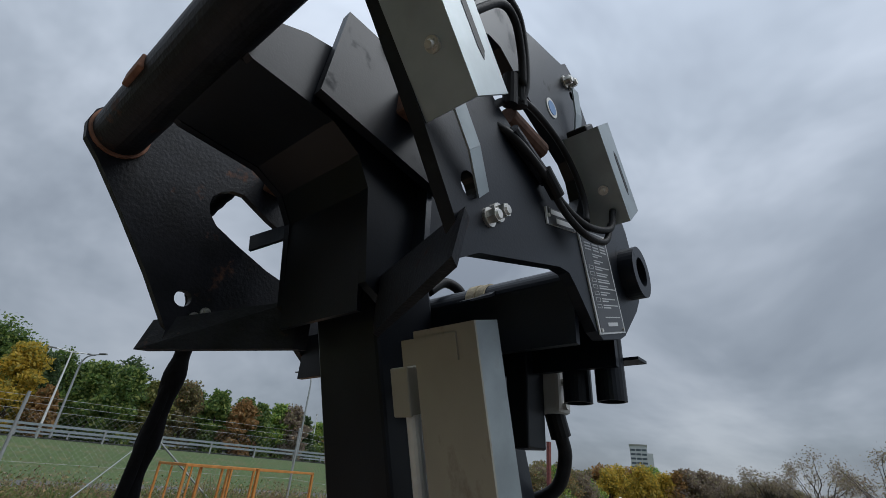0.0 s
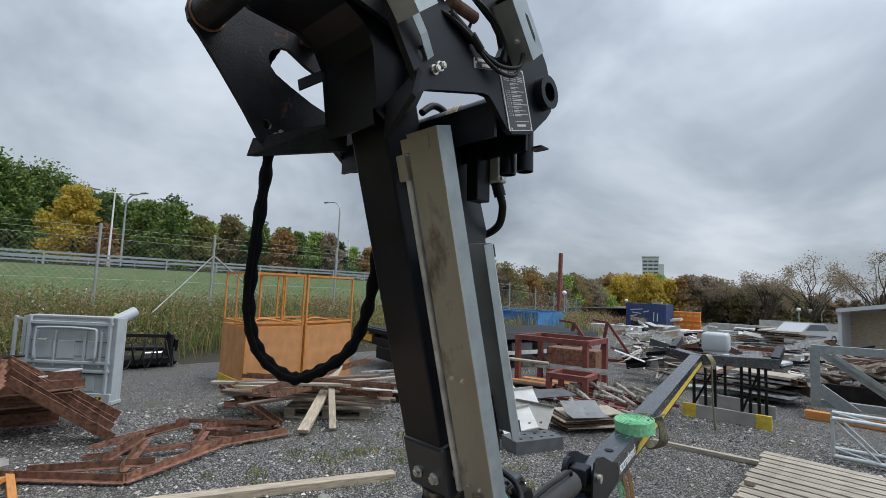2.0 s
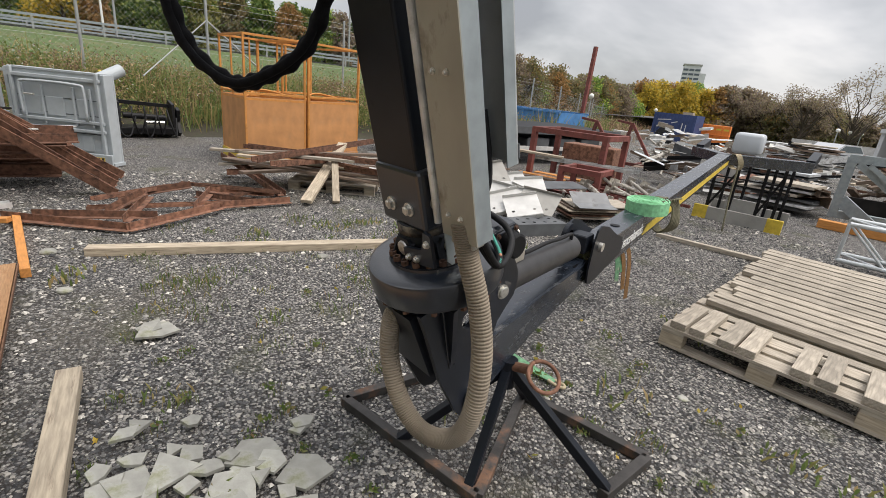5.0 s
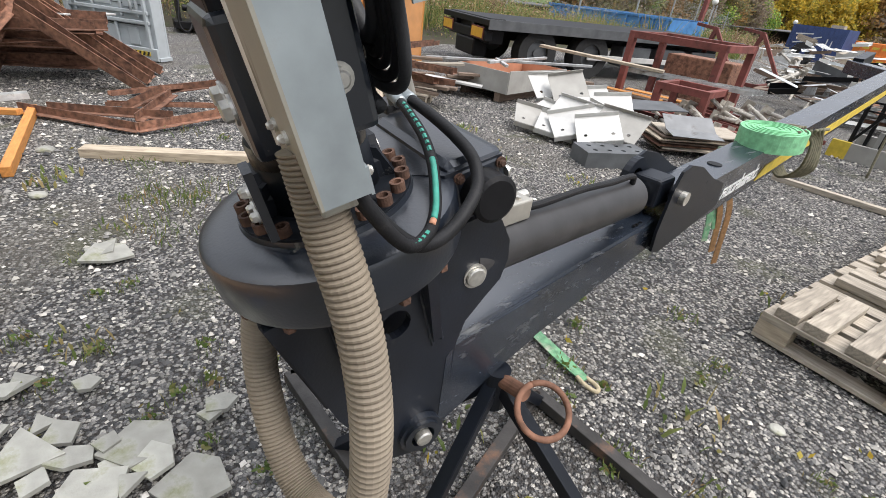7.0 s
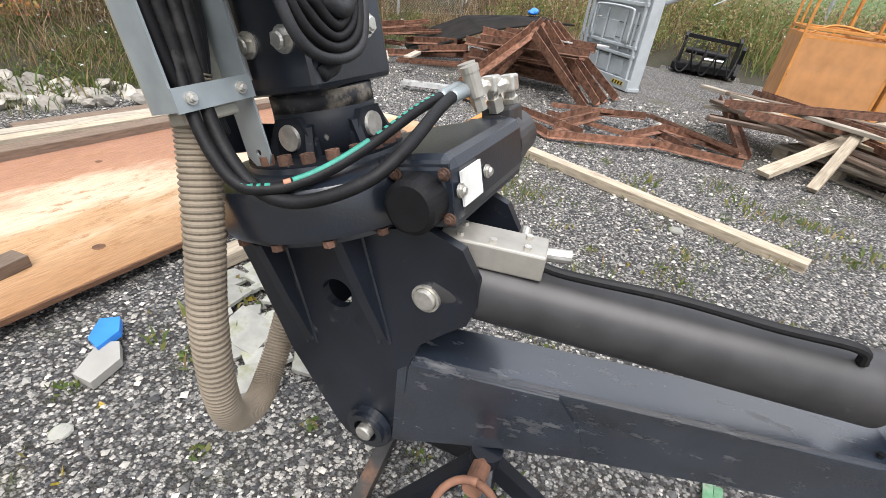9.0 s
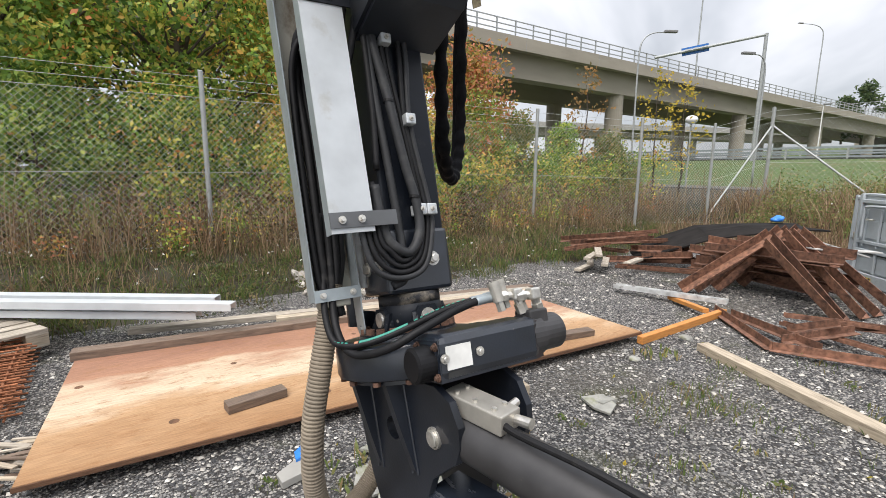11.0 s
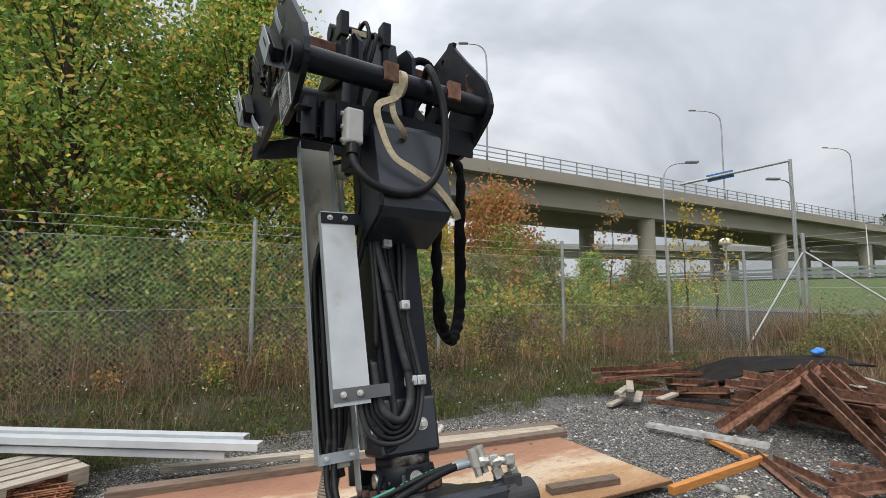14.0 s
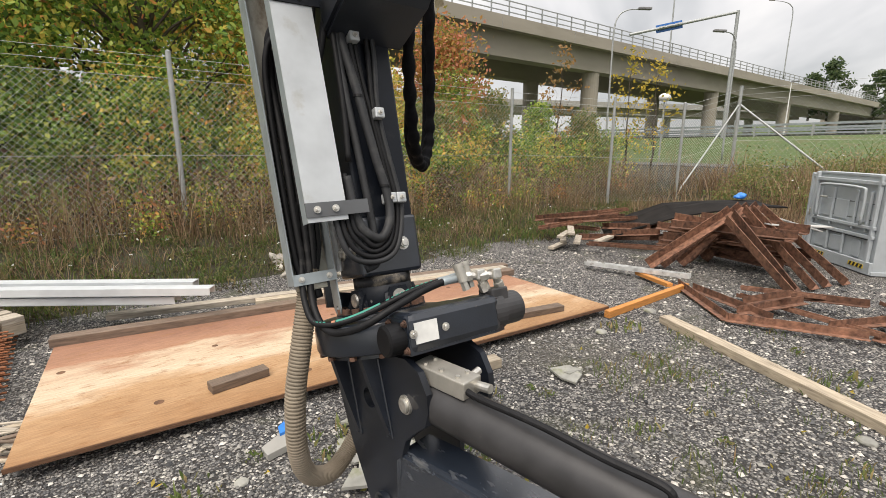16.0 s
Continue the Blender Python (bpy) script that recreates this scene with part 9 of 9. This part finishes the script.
tree("broadleaf_tree", "tall green broadleaf tree behind the fence", 7.0, -9.5, 9.5, 3.6, LEAFGREEN, 4, 40, 800, 0.065, 0.2, 0.12, group="fence trees")
tree("broadleaf_tree", "dark broadleaf tree further back", 0.5, -13.5, 11.0, 4.2, LEAFGREEN, 5, 36, 300, 0.085, 0.2, 0.10, group="fence trees")
tree("broadleaf_tree", "dark broadleaf tree further back", 5.5, -14.0, 11.0, 4.4, LEAFMID, 6, 36, 800, 0.085, 0.2, 0.10, group="fence trees")
tree("broadleaf_tree", "yellowing broadleaf tree further back", -3.5, -13.0, 8.5, 3.0, LEAFMIX, 7, 32, 240, 0.08, 0.18, 0.10, group="fence trees")
tree("red_shrub_tree", "red and orange leaved shrub behind the fence", -6.9, -8.3, 4.4, 1.9, LEAFRED, 8, 24, 560, 0.058, 0.07, 0.12, group="fence shrubs")
tree("shrub_tree", "orange leaved shrub behind the fence", -4.2, -7.6, 3.4, 1.5, LEAFMIX, 9, 14, 800, 0.055, 0.06, 0.08, group="fence shrubs")
for k, (x, y, h, s, m) in enumerate(((-6.6, -7.4, 3.0, 1.2, LEAFMID), (-7.9, -7.2, 2.7, 1.1, WEED), (-9.2, -6.6, 2.4, 1.1, LEAFMID), (-1.6, -6.4, 2.6, 1.2, LEAFMIX), (0.6, -6.2, 2.4, 1.2, LEAFGREEN), (2.4, -6.2, 2.4, 1.2, LEAFMID), (-10.5, -6.0, 2.2, 0.9, WEED), (-3.2, -6.2, 2.4, 1.1, LEAFMID), (-5.2, -6.4, 2.2, 1.0, WEED), (4.6, -6.4, 2.4, 1.2, LEAFRED))):
    tree("shrub", "green and yellowing shrub behind the fence", x, y, h, s, m, 30 + k, 12, 520, 0.04, 0.03, 0.06, group="fence shrubs")
for k, (x, y, h) in enumerate(((-9.3, -6.0, 4.0), (-12.0, -5.6, 3.9), (-12.9, -5.2, 3.5))):
    tree("slender_tree", "slender young tree with sparse yellow leaves", x, y, h, 0.75, LEAFYELLOW if k else LEAFORANGE, 50 + k, 11, 30, 0.055, 0.035, 0.35, group="young trees")


# ---- treeline on the hill, road furniture, distance ----
def far_tree(name, label, x, y, h, s, m, seed, leaf=0.5, n=170, clumps=12, base=None, group="far trees"):
    return tree(name, label, x, y, h, s, m, seed, clumps, n, leaf, 0.25, 0.12, base, 0.3, group)


rr = random.Random(90)
kinds = {"pine": (LEAFDARK, "dark green pine on the hill"), "green": (LEAFMID, "green broadleaf tree on the hill"), "olive": (LEAFOLIVE, "olive and yellowing tree on the hill"), "deep": (LEAFDEEP, "deep green broadleaf tree on the hill"), "yellow": (LEAFYELLOW, "yellow autumn tree on the hill"), "orange": (LEAFORANGE, "orange autumn tree on the hill"), "brown": (LEAFBROWN, "brown nearly bare tree"), "russet": (LEAFRUSSET, "russet and olive thicket tree on the hill")}


def az(deg, dist):
    """A place at a bearing (to the left from +y) and distance from the middle of the walk."""
    return 1.5 - dist * math.sin(radians(deg)), 1.0 + dist * math.cos(radians(deg))


hill = []
for k in range(30):
    a = 60 + 34 * k / 29 + rr.random()
    hgt = 5.6 + 6.6 * max(0.0, (a - 62) / 30) ** 0.8
    hill.append((a, 70 + 14 * rr.random(), hgt * (0.85 + 0.3 * rr.random()), rr.choice(("pine", "deep", "green", "deep", "pine", "deep"))))
hill += [(80.5, 66, 8.6, "deep"), (86.5, 64, 9.0, "yellow"), (84.0, 62, 5.0, "orange"), (75.5, 62, 7.0, "olive"), (72.5, 64, 7.5, "russet"), (69.5, 63, 6.8, "deep"), (66.8, 62, 6.2, "orange"), (65.0, 63, 6.0, "deep"), (63.0, 66, 6.6, "green"), (78.0, 62, 8.0, "deep"), (61.5, 66, 6.4, "brown")]
for a in range(44, 62, 2):
    hill.append((a + rr.random(), 95 + 20 * rr.random(), 5 + 3 * rr.random(), rr.choice(("pine", "green", "orange", "yellow", "green"))))
for k, (a, d, h, kd) in enumerate(hill):
    x, y = az(a, d)
    far_tree("hill_tree", kinds[kd][1], x, y, h, h * 0.34, kinds[kd][0], 200 + k, 0.20, 480, 14, 2.4)
right = []
for k in range(26):
    a = 36 - 26 * k / 25
    kd = "russet" if a > 27.5 else rr.choice(("yellow", "yellow", "yellow", "orange", "green")) if a > 18.5 else rr.choice(("brown", "russet", "brown"))
    right.append((a + rr.random(), 72 + 10 * rr.random(), (4.1 + 1.3 * rr.random()) if a > 16 else 3.5 + 0.7 * rr.random(), kd))
for k in range(26):
    a = 14 - 30 * k / 25
    right.append((a + rr.random(), 80 + 10 * rr.random(), 2.6 + 1.0 * rr.random(), "brown"))
for k, (a, d, h, kd) in enumerate(right):
    x, y = az(a, d)
    far_tree("far_tree", kinds[kd][1].replace("on the hill", "beyond the yard"), x, y, h + 1.2, h * 0.55, kinds[kd][0], 300 + k, 0.17, 380, 14, -1.2)


for k in range(20):
    x, y = -24.5 - 2.5 * rr.random(), 27.5 + 1.25 * k + 0.6 * rr.random()
    kd = ("orange", "russet", "russet", "brown", "russet", "green", "russet")[k % 7]
    far_tree("thicket_tree", kinds[kd][1].replace("on the hill", "behind the fence"), x, y, 4.0 + 1.0 * rr.random() - 0.06 * k, 1.9, kinds[kd][0], 700 + k, 0.10, 420, 14, None)


def bare_tree(a, d, h, seed):
    rr = random.Random(seed)
    x, y = az(a, d)
    t = thing("bare_tree", "brown nearly bare tree with fine twigs", "tree", "bare trees")
    bm = bmesh.new()
    z = -1.0
    limb(bm, (x, y, z), (x, y, z + h * 0.55), 0.28, 0.12, rr)
    V, F = [], []
    rng = np.random.default_rng(seed)
    for k in range(26):
        b = k * 2.4
        f = 0.2 + 0.45 * rr.random()
        r = h * (0.28 + 0.22 * rr.random())
        p = Vector((x + r * math.cos(b), y + r * math.sin(b), z + h * (f + 0.18 + 0.3 * rr.random())))
        limb(bm, (x, y, z + h * f * 0.6), p, 0.07, 0.015, rr, 4, 0.1)
        leaf_cloud(V, F, p, (h * 0.14, h * 0.14, h * 0.14), 150, 0.085, rng, 0.1)
    part("trunk", bm, BARK, t)
    ob = pydata("crown", V, F, LEAFBROWN)
    ob.parent = t


bare_tree(8.5, 66, 7.2, 1)
bare_tree(3.5, 62, 7.6, 2)
bare_tree(12.2, 70, 6.6, 3)
bare_tree(15.5, 74, 5.6, 5)
bare_tree(-4.0, 75, 7.0, 4)


def tower_block():
    t = thing("tower_block", "distant pale high-rise block with rows of balconies", "building")
    W, D, H = 15, 14, 64
    part("wall", boxed(0, 0, H / 2, W, D, H), FACADE, t)
    part("wall", boxed(W / 2 + 2.5, 2, H / 2 - 3, 5, D - 4, H - 6), FACADE, t)
    for k in range(16):
        for x in range(3):
            part("window", boxed(-W / 2 + 2.6 + 4.9 * x, -D / 2 - 0.05, 4 + 3.75 * k, 4.2, 0.3, 1.7), GLASSDARK, t)
    part("roof", boxed(0, 0, H + 0.6, W + 1, D + 1, 1.2), CONC, t)
    t.matrix_world = pose(-200, 475, -20, 0, 0, 24)


tower_block()
t = thing("distant_building", "low distant pale building beyond the trees", "building")
part("wall", boxed(0, 0, 6, 26, 10, 12), FACADE, t)
part("roof", boxed(0, 0, 12.2, 27, 11, 0.6), CONC, t)
t.matrix_world = pose(*az(35.0, 330), -2, 0, 0, 30)


def lamp_post(base, h, heading, arm=2.2, r=0.09, material=None, curved=False, twin=False, name="street_lamp"):
    """A road lamp: tapered mast, arm and flat lantern, on the heading (degrees to the left from +y)."""
    t = thing(name, "tall grey steel road lamp", "street lamp", "road lamps")
    x, y, z = base
    dx, dy = -math.sin(radians(heading)), math.cos(radians(heading))
    if curved:
        pts = [(x, y, z), (x, y, z + h * 0.5), (x, y, z + h * 0.86), (x + dx * arm * 0.15, y + dy * arm * 0.15, z + h * 0.96), (x + dx * arm * 0.5, y + dy * arm * 0.5, z + h), (x + dx * arm, y + dy * arm, z + h * 1.01)]
        bm = sweep(bmesh.new(), pts, r, 10, 6, radius=lambda k: 1.0 - 0.018 * k)
        part("mast", bm, material or POST, t, smooth=True)
        ends = [(dx, dy)]
    else:
        part("mast", rod(bmesh.new(), (x, y, z), (x, y, z + h), r, 10, r * 0.55), material or POST, t)
        ends = [(dx, dy)] + ([(-dx, -dy)] if twin else [])
        for ex, ey in ends:
            part("arm", rod(bmesh.new(), (x, y, z + h - 0.05), (x + ex * arm, y + ey * arm, z + h + 0.05), r * 0.45, 8), material or POST, t)
    for ex, ey in ends:
        px, py = x + ex * arm, y + ey * arm
        bm = box(bmesh.new(), 0.35, 0, 0, 0.75, 0.26, 0.13, 0.03, frame_along((px, py, z + h * (1.01 if curved else 1.0) + 0.04), (px + ex, py + ey, z + h * (1.01 if curved else 1.0) + 0.05)))
        part("lantern", bm, LAMPHEAD, t)
    return t


lamp_post((-58.0, 7.7, 2.8), 8.3, 0, 1.3, 0.12, GLOBE, twin=True)
lamp_post((-51.0, 7.8, 2.6), 7.3, -60, 1.8, 0.10, None, curved=True)
x, y = az(60.5, 52); lamp_post((x, y, 2.7), 8.8, 95, 2.4, 0.10, None, curved=True)
x, y = az(61.0, 75); lamp_post((x, y, 2.7), 8.0, 60, 1.2, 0.09, GLOBE)
x, y = az(59.0, 78); lamp_post((x, y, 2.7), 7.2, 60, 1.2, 0.09, GLOBE)
x, y = az(54.5, 82); lamp_post((x, y, 2.7), 7.0, -60, 1.6, 0.09, None, curved=True)
for a, d in ((32.5, 38), (25.5, 60), (9.5, 60), (8.6, 66), (7.8, 72), (1.0, 60)):
    x, y = az(a, d)
    t = thing("globe_lamp", "small white globe lamp on a post", "lamp", "globe lamps")
    z0 = gz(x, y)
    part("post", rod(bmesh.new(), (x, y, z0 - 0.5), (x, y, z0 + 2.9 - d * 0.012), 0.05, 8), POST, t)
    bm = bmesh.new()
    bmesh.ops.create_uvsphere(bm, u_segments=16, v_segments=10, radius=0.19, matrix=Matrix.Translation((x, y, z0 + 3.1 - d * 0.012)))
    part("globe", bm, GLOBE, t, smooth=True)
bm = beam(bmesh.new(), (-11.95, 21.5, -0.4), (-11.88, 21.58, 4.12), 0.16, 0.16)
solid("red_steel_pole", bm, REDSTEEL, "oxide red square steel pole", "pole")

# crash barriers along the main road
def guard_rail(x, y0, y1, z):
    g = thing("crash_barrier", "galvanised steel crash barrier along the road", "barrier", kind="structure")
    for h in (0.62, 0.92):
        part("rail", boxed(x, (y0 + y1) / 2, z + h, 0.10, y1 - y0, 0.16), GALV, g)
    n = int((y1 - y0) / 4)
    me = None
    for k in range(n + 1):
        yy = y0 + (y1 - y0) * k / n
        if me is None:
            o2 = part("post", boxed(0, 0, 0.45, 0.10, 0.12, 0.9), POST, g)
            me = o2.data
            o2.location = (x + 0.1, yy, z)
        else:
            o2 = new("post", me)
            o2.parent = g
            o2.location = (x + 0.1, yy, z)


guard_rail(-43.4, -70, 130, 2.75)
guard_rail(-57.5, -70, 130, 2.80)


# ---- concrete road bridge ----
def build_bridge():
    b = thing("road_bridge", "weathered concrete road bridge on round piers", "bridge")
    x0, x1, y0, y1 = -150.0, 70.0, -37.5, -26.6
    zb = 9.1
    part("edge_beam", boxed((x0 + x1) / 2, y1 + 0.25, zb + 2.35, x1 - x0, 0.6, 1.0), BRIDGECONC, b)
    part("deck", boxed((x0 + x1) / 2, (y0 + y1) / 2, zb + 2.25, x1 - x0, y1 - y0, 0.5), BRIDGECONC, b)
    for y in (y1 - 1.2, y0 + 1.2):
        part("girder", boxed((x0 + x1) / 2, y, zb + 1.0, x1 - x0, 1.4, 2.0), BRIDGECONC, b)
    for x in (-14, -39.5, -65, -90, -115):
        for y in (y1 - 1.4, y0 + 1.4):
            z = gz(x, y)
            part("pier", rod(bmesh.new(), (x, y, z - 1), (x, y, zb + 0.02), 0.85, 24), BRIDGECONC, b)
    for k in range(24):
        part("joint", boxed(-140 + 8.8 * k, y1 + 0.556, zb + 2.35, 0.05, 0.012, 1.0), CONC, b)
    for h in (0.35, 0.75, 1.15):
        part("rail", boxed((x0 + x1) / 2, y1 + 0.3, zb + 2.85 + h, x1 - x0, 0.07, 0.07), POST, b)
    me = None
    n = int((x1 - x0) / 1.9)
    for k in range(n):
        xx = x0 + 1.9 * k
        if me is None:
            o2 = part("baluster", boxed(0, 0, 0.6, 0.08, 0.10, 1.2), POST, b)
            me = o2.data
        else:
            o2 = new("baluster", me)
            o2.parent = b
        o2.location = (xx, y1 + 0.3, zb + 2.85)
    part("abutment", boxed(-152, (y0 + y1) / 2, 6.0, 10, 14, 9), BRIDGECONC, b)
    b2 = thing("far_bridge", "second pale concrete bridge further off", "bridge")
    p, q = Vector((-30.0, -86.0, 10.9)), Vector((-136.0, -42.6, 10.9))
    part("deck", beam(bmesh.new(), p, q, 9.0, 1.1), CONC, b2)
    part("girder", beam(bmesh.new(), p - Vector((0, 0, 1.2)), q - Vector((0, 0, 1.2)), 6.0, 1.4), BRIDGECONC, b2)
    side = (q - p).cross(Vector((0, 0, 1))).normalized() * 4.4
    part("parapet", beam(bmesh.new(), p - side + Vector((0, 0, 1.0)), q - side + Vector((0, 0, 1.0)), 0.3, 0.9), CONC, b2, "pale concrete parapet")
    for k in range(5):
        c = p.lerp(q, 0.1 + 0.2 * k)
        part("pier", rod(bmesh.new(), (c.x, c.y, -1), (c.x, c.y, 9.2), 0.9, 20), CONC, b2)


build_bridge()
bank = plate(bmesh.new(), [(-150, 0.0), (-120, 0.0), (-146, 8.0), (-170, 9.5), (-240, 9.5), (-240, 0)], "y", -60, -10)
tagged(part("road_bank", bank, GRASSLAND), "green grassed bank beside the bridge end", "bank", kind="structure")


# ---- road lamps, sign gantry near the bridge ----
def late(px, depth, z):
    """A place by its bearing in the westward view: px across, depth in metres."""
    k = (px - 784) / 821.0
    ax, ay = -0.485, -0.8745
    return (1.24 + depth * (ax - ay * 0 + k * -0.8745), 3.21 + depth * (ay + k * 0.485), z)


for x, y, z, top, hd, arm in ((-18.8, -26.2, 11.9, 21.4, -119, 1.5), (-50.5, -26.2, 11.9, 22.0, -119, 2.8), (-80.9, -25.6, 11.9, 22.2, -119, 3.2), (-23.2, -14.2, 0.8, 9.3, 61, 1.4), (-29.9, -10.5, 1.0, 8.3, -119, 0.8)):
    lamp_post((x, y, z), top - z, hd, arm, 0.085 if z > 5 else 0.06, None, curved=True)
x, y, z = late(1532, 48, 2.4)
lamp_post((x, y, z), 6.5, 0, 0.01, 0.08, GLOBE)
g = thing("sign_gantry", "grey steel cantilever gantry with a blue road sign", "gantry")
xa, ya, xb, yb = -40.8, -15.4, -35.3, -21.2
part("mast", rod(bmesh.new(), (xa, ya, 1.5), (xa, ya, 12.4), 0.13, 14), POST, g)
part("arm", rod(bmesh.new(), (xa, ya, 12.3), (xb, yb, 10.9), 0.11, 12), POST, g)
c0 = Vector((xa, ya, 12.3)).lerp(Vector((xb, yb, 10.9)), 0.62)
m = frame_along(c0, Vector((xb, yb, 10.9)))
part("sign_board", box(bmesh.new(), 0, -0.15, 0.0, 2.0, 0.06, 0.6, 0, m), SIGNBLUE, g, "blue road sign board")
for k in range(3):
    part("print_bar", box(bmesh.new(), -0.6 + 0.6 * k, -0.185, 0.05, 0.45, 0.01, 0.10, 0, m), SIGNWHITE, g)
    part("print_bar", box(bmesh.new(), -0.6 + 0.6 * k, 0.185, 0.05, 0.45, 0.01, 0.10, 0, m), SIGNWHITE, g)
x, y, z = late(1282, 28, 0.6)
t = thing("globe_lamp", "white dome lamp on a slim post", "lamp", "globe lamps")
part("post", rod(bmesh.new(), (x, y, 0.2), (x, y, 4.6), 0.05, 10), POST, t)
bm = bmesh.new()
bmesh.ops.create_uvsphere(bm, u_segments=18, v_segments=10, radius=0.36, matrix=Matrix.Translation((x, y, 4.75)) @ Matrix.Diagonal((1, 1, 0.7, 1)))
part("globe", bm, GLOBE, t, smooth=True)


# ---- far end of the yard ----
def yard_end():
    t = thing("navy_container", "navy blue shipping container with pale scribbles", "container")
    part("body", boxed(0, 0, 1.3, 4.4, 2.4, 2.6), NAVY, t)
    for k in range(14):
        part("rib", boxed(-2.05 + 0.315 * k, -1.215, 1.3, 0.12, 0.04, 2.5), NAVY, t)
    for k, (a, b, c, d) in enumerate(((-1.7, 1.95, -0.3, 2.05), (-1.5, 1.7, -0.5, 1.6), (-1.7, 1.3, -0.9, 1.45), (-0.2, 1.75, 0.4, 1.9), (-1.4, 0.95, -0.2, 0.85), (0.9, 0.9, 0.95, 1.8), (1.3, 0.9, 1.32, 1.7))):
        part("scribble", beam(bmesh.new(), (a, -1.245, b), (c, -1.245, d), 0.02, 0.09), FACADE, t)
    part("roof_box", boxed(0.9, 0, 2.7, 1.0, 0.6, 0.25), FRESHWOOD, t)
    t.matrix_world = pose(-17.4, 45.4, -0.95, 0, 0, 6) @ Matrix.Diagonal((0.82, 1, 0.93, 1))
    t = thing("loader_tyre_stand", "huge black loader tyre standing on edge", "tyre")
    bm = pipe(bmesh.new(), (0, -0.32, 0.85), (0, 0.32, 0.85), 0.85, 0.42, 40)
    part("tread", bm, TYRE, t)
    for k in range(26):
        a = 2 * math.pi * k / 26
        part("lug", box(bmesh.new(), 0, 0, 0, 0.10, 0.66, 0.06, 0, Matrix.Translation((0.87 * math.cos(a), 0, 0.85 + 0.87 * math.sin(a))) @ Matrix.Rotation(-a + math.pi / 2, 4, "Y")), TYRE, t)
    t.matrix_world = pose(-13.9, 35.5, -0.72, 0, 0, -5) @ Matrix.Scale(0.72, 4)
    for k in range(3):
        t = thing("wooden_crate", "pale wooden crate beside the tyre", "crate", "crates")
        part("body", boxed(0, 0, 0.35, 0.9, 0.7, 0.7, 0.01), FRESHWOOD, t)
        part("lid", boxed(0, 0, 0.72, 0.96, 0.76, 0.05), WOOD, t)
        t.matrix_world = pose(-12.6 + 0.4 * k, 36.6 - 0.3 * k, -0.75, 0, 0, 10 * k)
    bm = boxed(0, 0, 0.35, 3.2, 0.8, 0.6, 0.02)
    ob = solid("grey_rack", bm, WHITEPAINT, "pale grey rack lying on the gravel", "rack")
    ob.matrix_world = pose(-13.0, 29.75, -0.52, 0, 0, 8)
    for k in range(8):
        t = thing("orange_barrier", "orange plastic road barrier in a row", "road barrier", "orange barriers")
        part("body", boxed(0, 0, 0.45, 0.62, 0.4, 0.9, 0.05), ORANGEPLASTIC, t)
        part("band", boxed(0, -0.205, 0.55, 0.4, 0.012, 0.16), YELLOW, t)
        part("foot", boxed(0, 0, 0.05, 0.66, 0.55, 0.10, 0.02), ORANGEPLASTIC, t)
        t.matrix_world = pose(-15.6 + 0.62 * (k % 4), 47.0, -0.90 + 0.86 * (k // 4), 0, 0, 5)
    for k in range(9):
        t = thing("concrete_barrier", "grey concrete road barrier in a stack", "road barrier", "concrete barriers")
        part("body", plate(bmesh.new(), [(-0.3, 0), (0.3, 0), (0.22, 0.25), (0.12, 0.85), (-0.12, 0.85), (-0.22, 0.25)], "x", 0, 1.9), CONC, t)
        t.matrix_world = pose(-12.8 + 2.0 * (k % 3), 47.0 + 0.7 * (k // 3), -0.88, 0, 0, 4)
    bm = boxed(0, 0, 0.7, 10, 0.2, 1.4)
    ob = solid("pale_site_fence", bm, WHITEPAINT, "long pale site hoarding at the yard end", "hoarding")
    ob.matrix_world = pose(-4.5, 50.0, -0.95, 0, 0, 2)
    t = thing("white_shelter", "white open-fronted shelter with a flat roof", "shelter")
    part("side_wall", boxed(0, 0.8, 1.1, 0.16, 1.6, 2.2), FACADE, t)
    part("side_wall", boxed(6, 0.8, 1.1, 0.16, 1.6, 2.2), FACADE, t)
    part("back_wall", boxed(3, 1.6, 1.1, 6, 0.16, 2.2), FRESHWOOD, t)
    part("roof", plate(bmesh.new(), [(-0.1, 2.0), (6.2, 3.0), (6.2, 3.2), (-0.1, 2.2)], "y", -0.2, 1.8), FACADE, t)
    part("front_post", boxed(3, 0.1, 1.2, 0.12, 0.12, 2.4), WHITEPAINT, t)
    t.matrix_world = pose(-2.0, 33.0, -0.45, 0, 0, -8)
    for k, (x, y, m) in enumerate(((-4.8, 42.0, CARPAINT),)):
        t = thing("parked_car", "silver parked car at the far end of the yard", "car", "parked cars")
        prof = [(-2.1, 0.35), (2.1, 0.35), (2.15, 0.7), (1.9, 0.85), (1.0, 0.92), (0.45, 1.40), (-1.2, 1.42), (-1.95, 0.95), (-2.15, 0.8)]
        part("body", plate(bmesh.new(), prof, "y", -0.85, 0.85), m, t)
        win = [(0.85, 0.95), (0.38, 1.34), (-1.1, 1.36), (-1.7, 0.97)]
        part("window", plate(bmesh.new(), win, "y", -0.87, 0.87), GLASSDARK, t)
        for wx in (-1.3, 1.35):
            for wy in (-0.75, 0.75):
                wheel(t, (wx, wy, 0.32), 0.32, 0.2)
        t.matrix_world = pose(x, y, -0.8, 0, 0, 68)


yard_end()

for k, (x, y, h) in enumerate(((-128, -36, 9.5), (-133, -34, 12.5), (-138, -27, 10.0), (-142, -24, 9.0))):
    far_tree("hill_tree", "dark green pine on the far bank", x, y, h, h * 0.30, LEAFDARK, 420 + k, 0.3, 260, 12, 8.5)
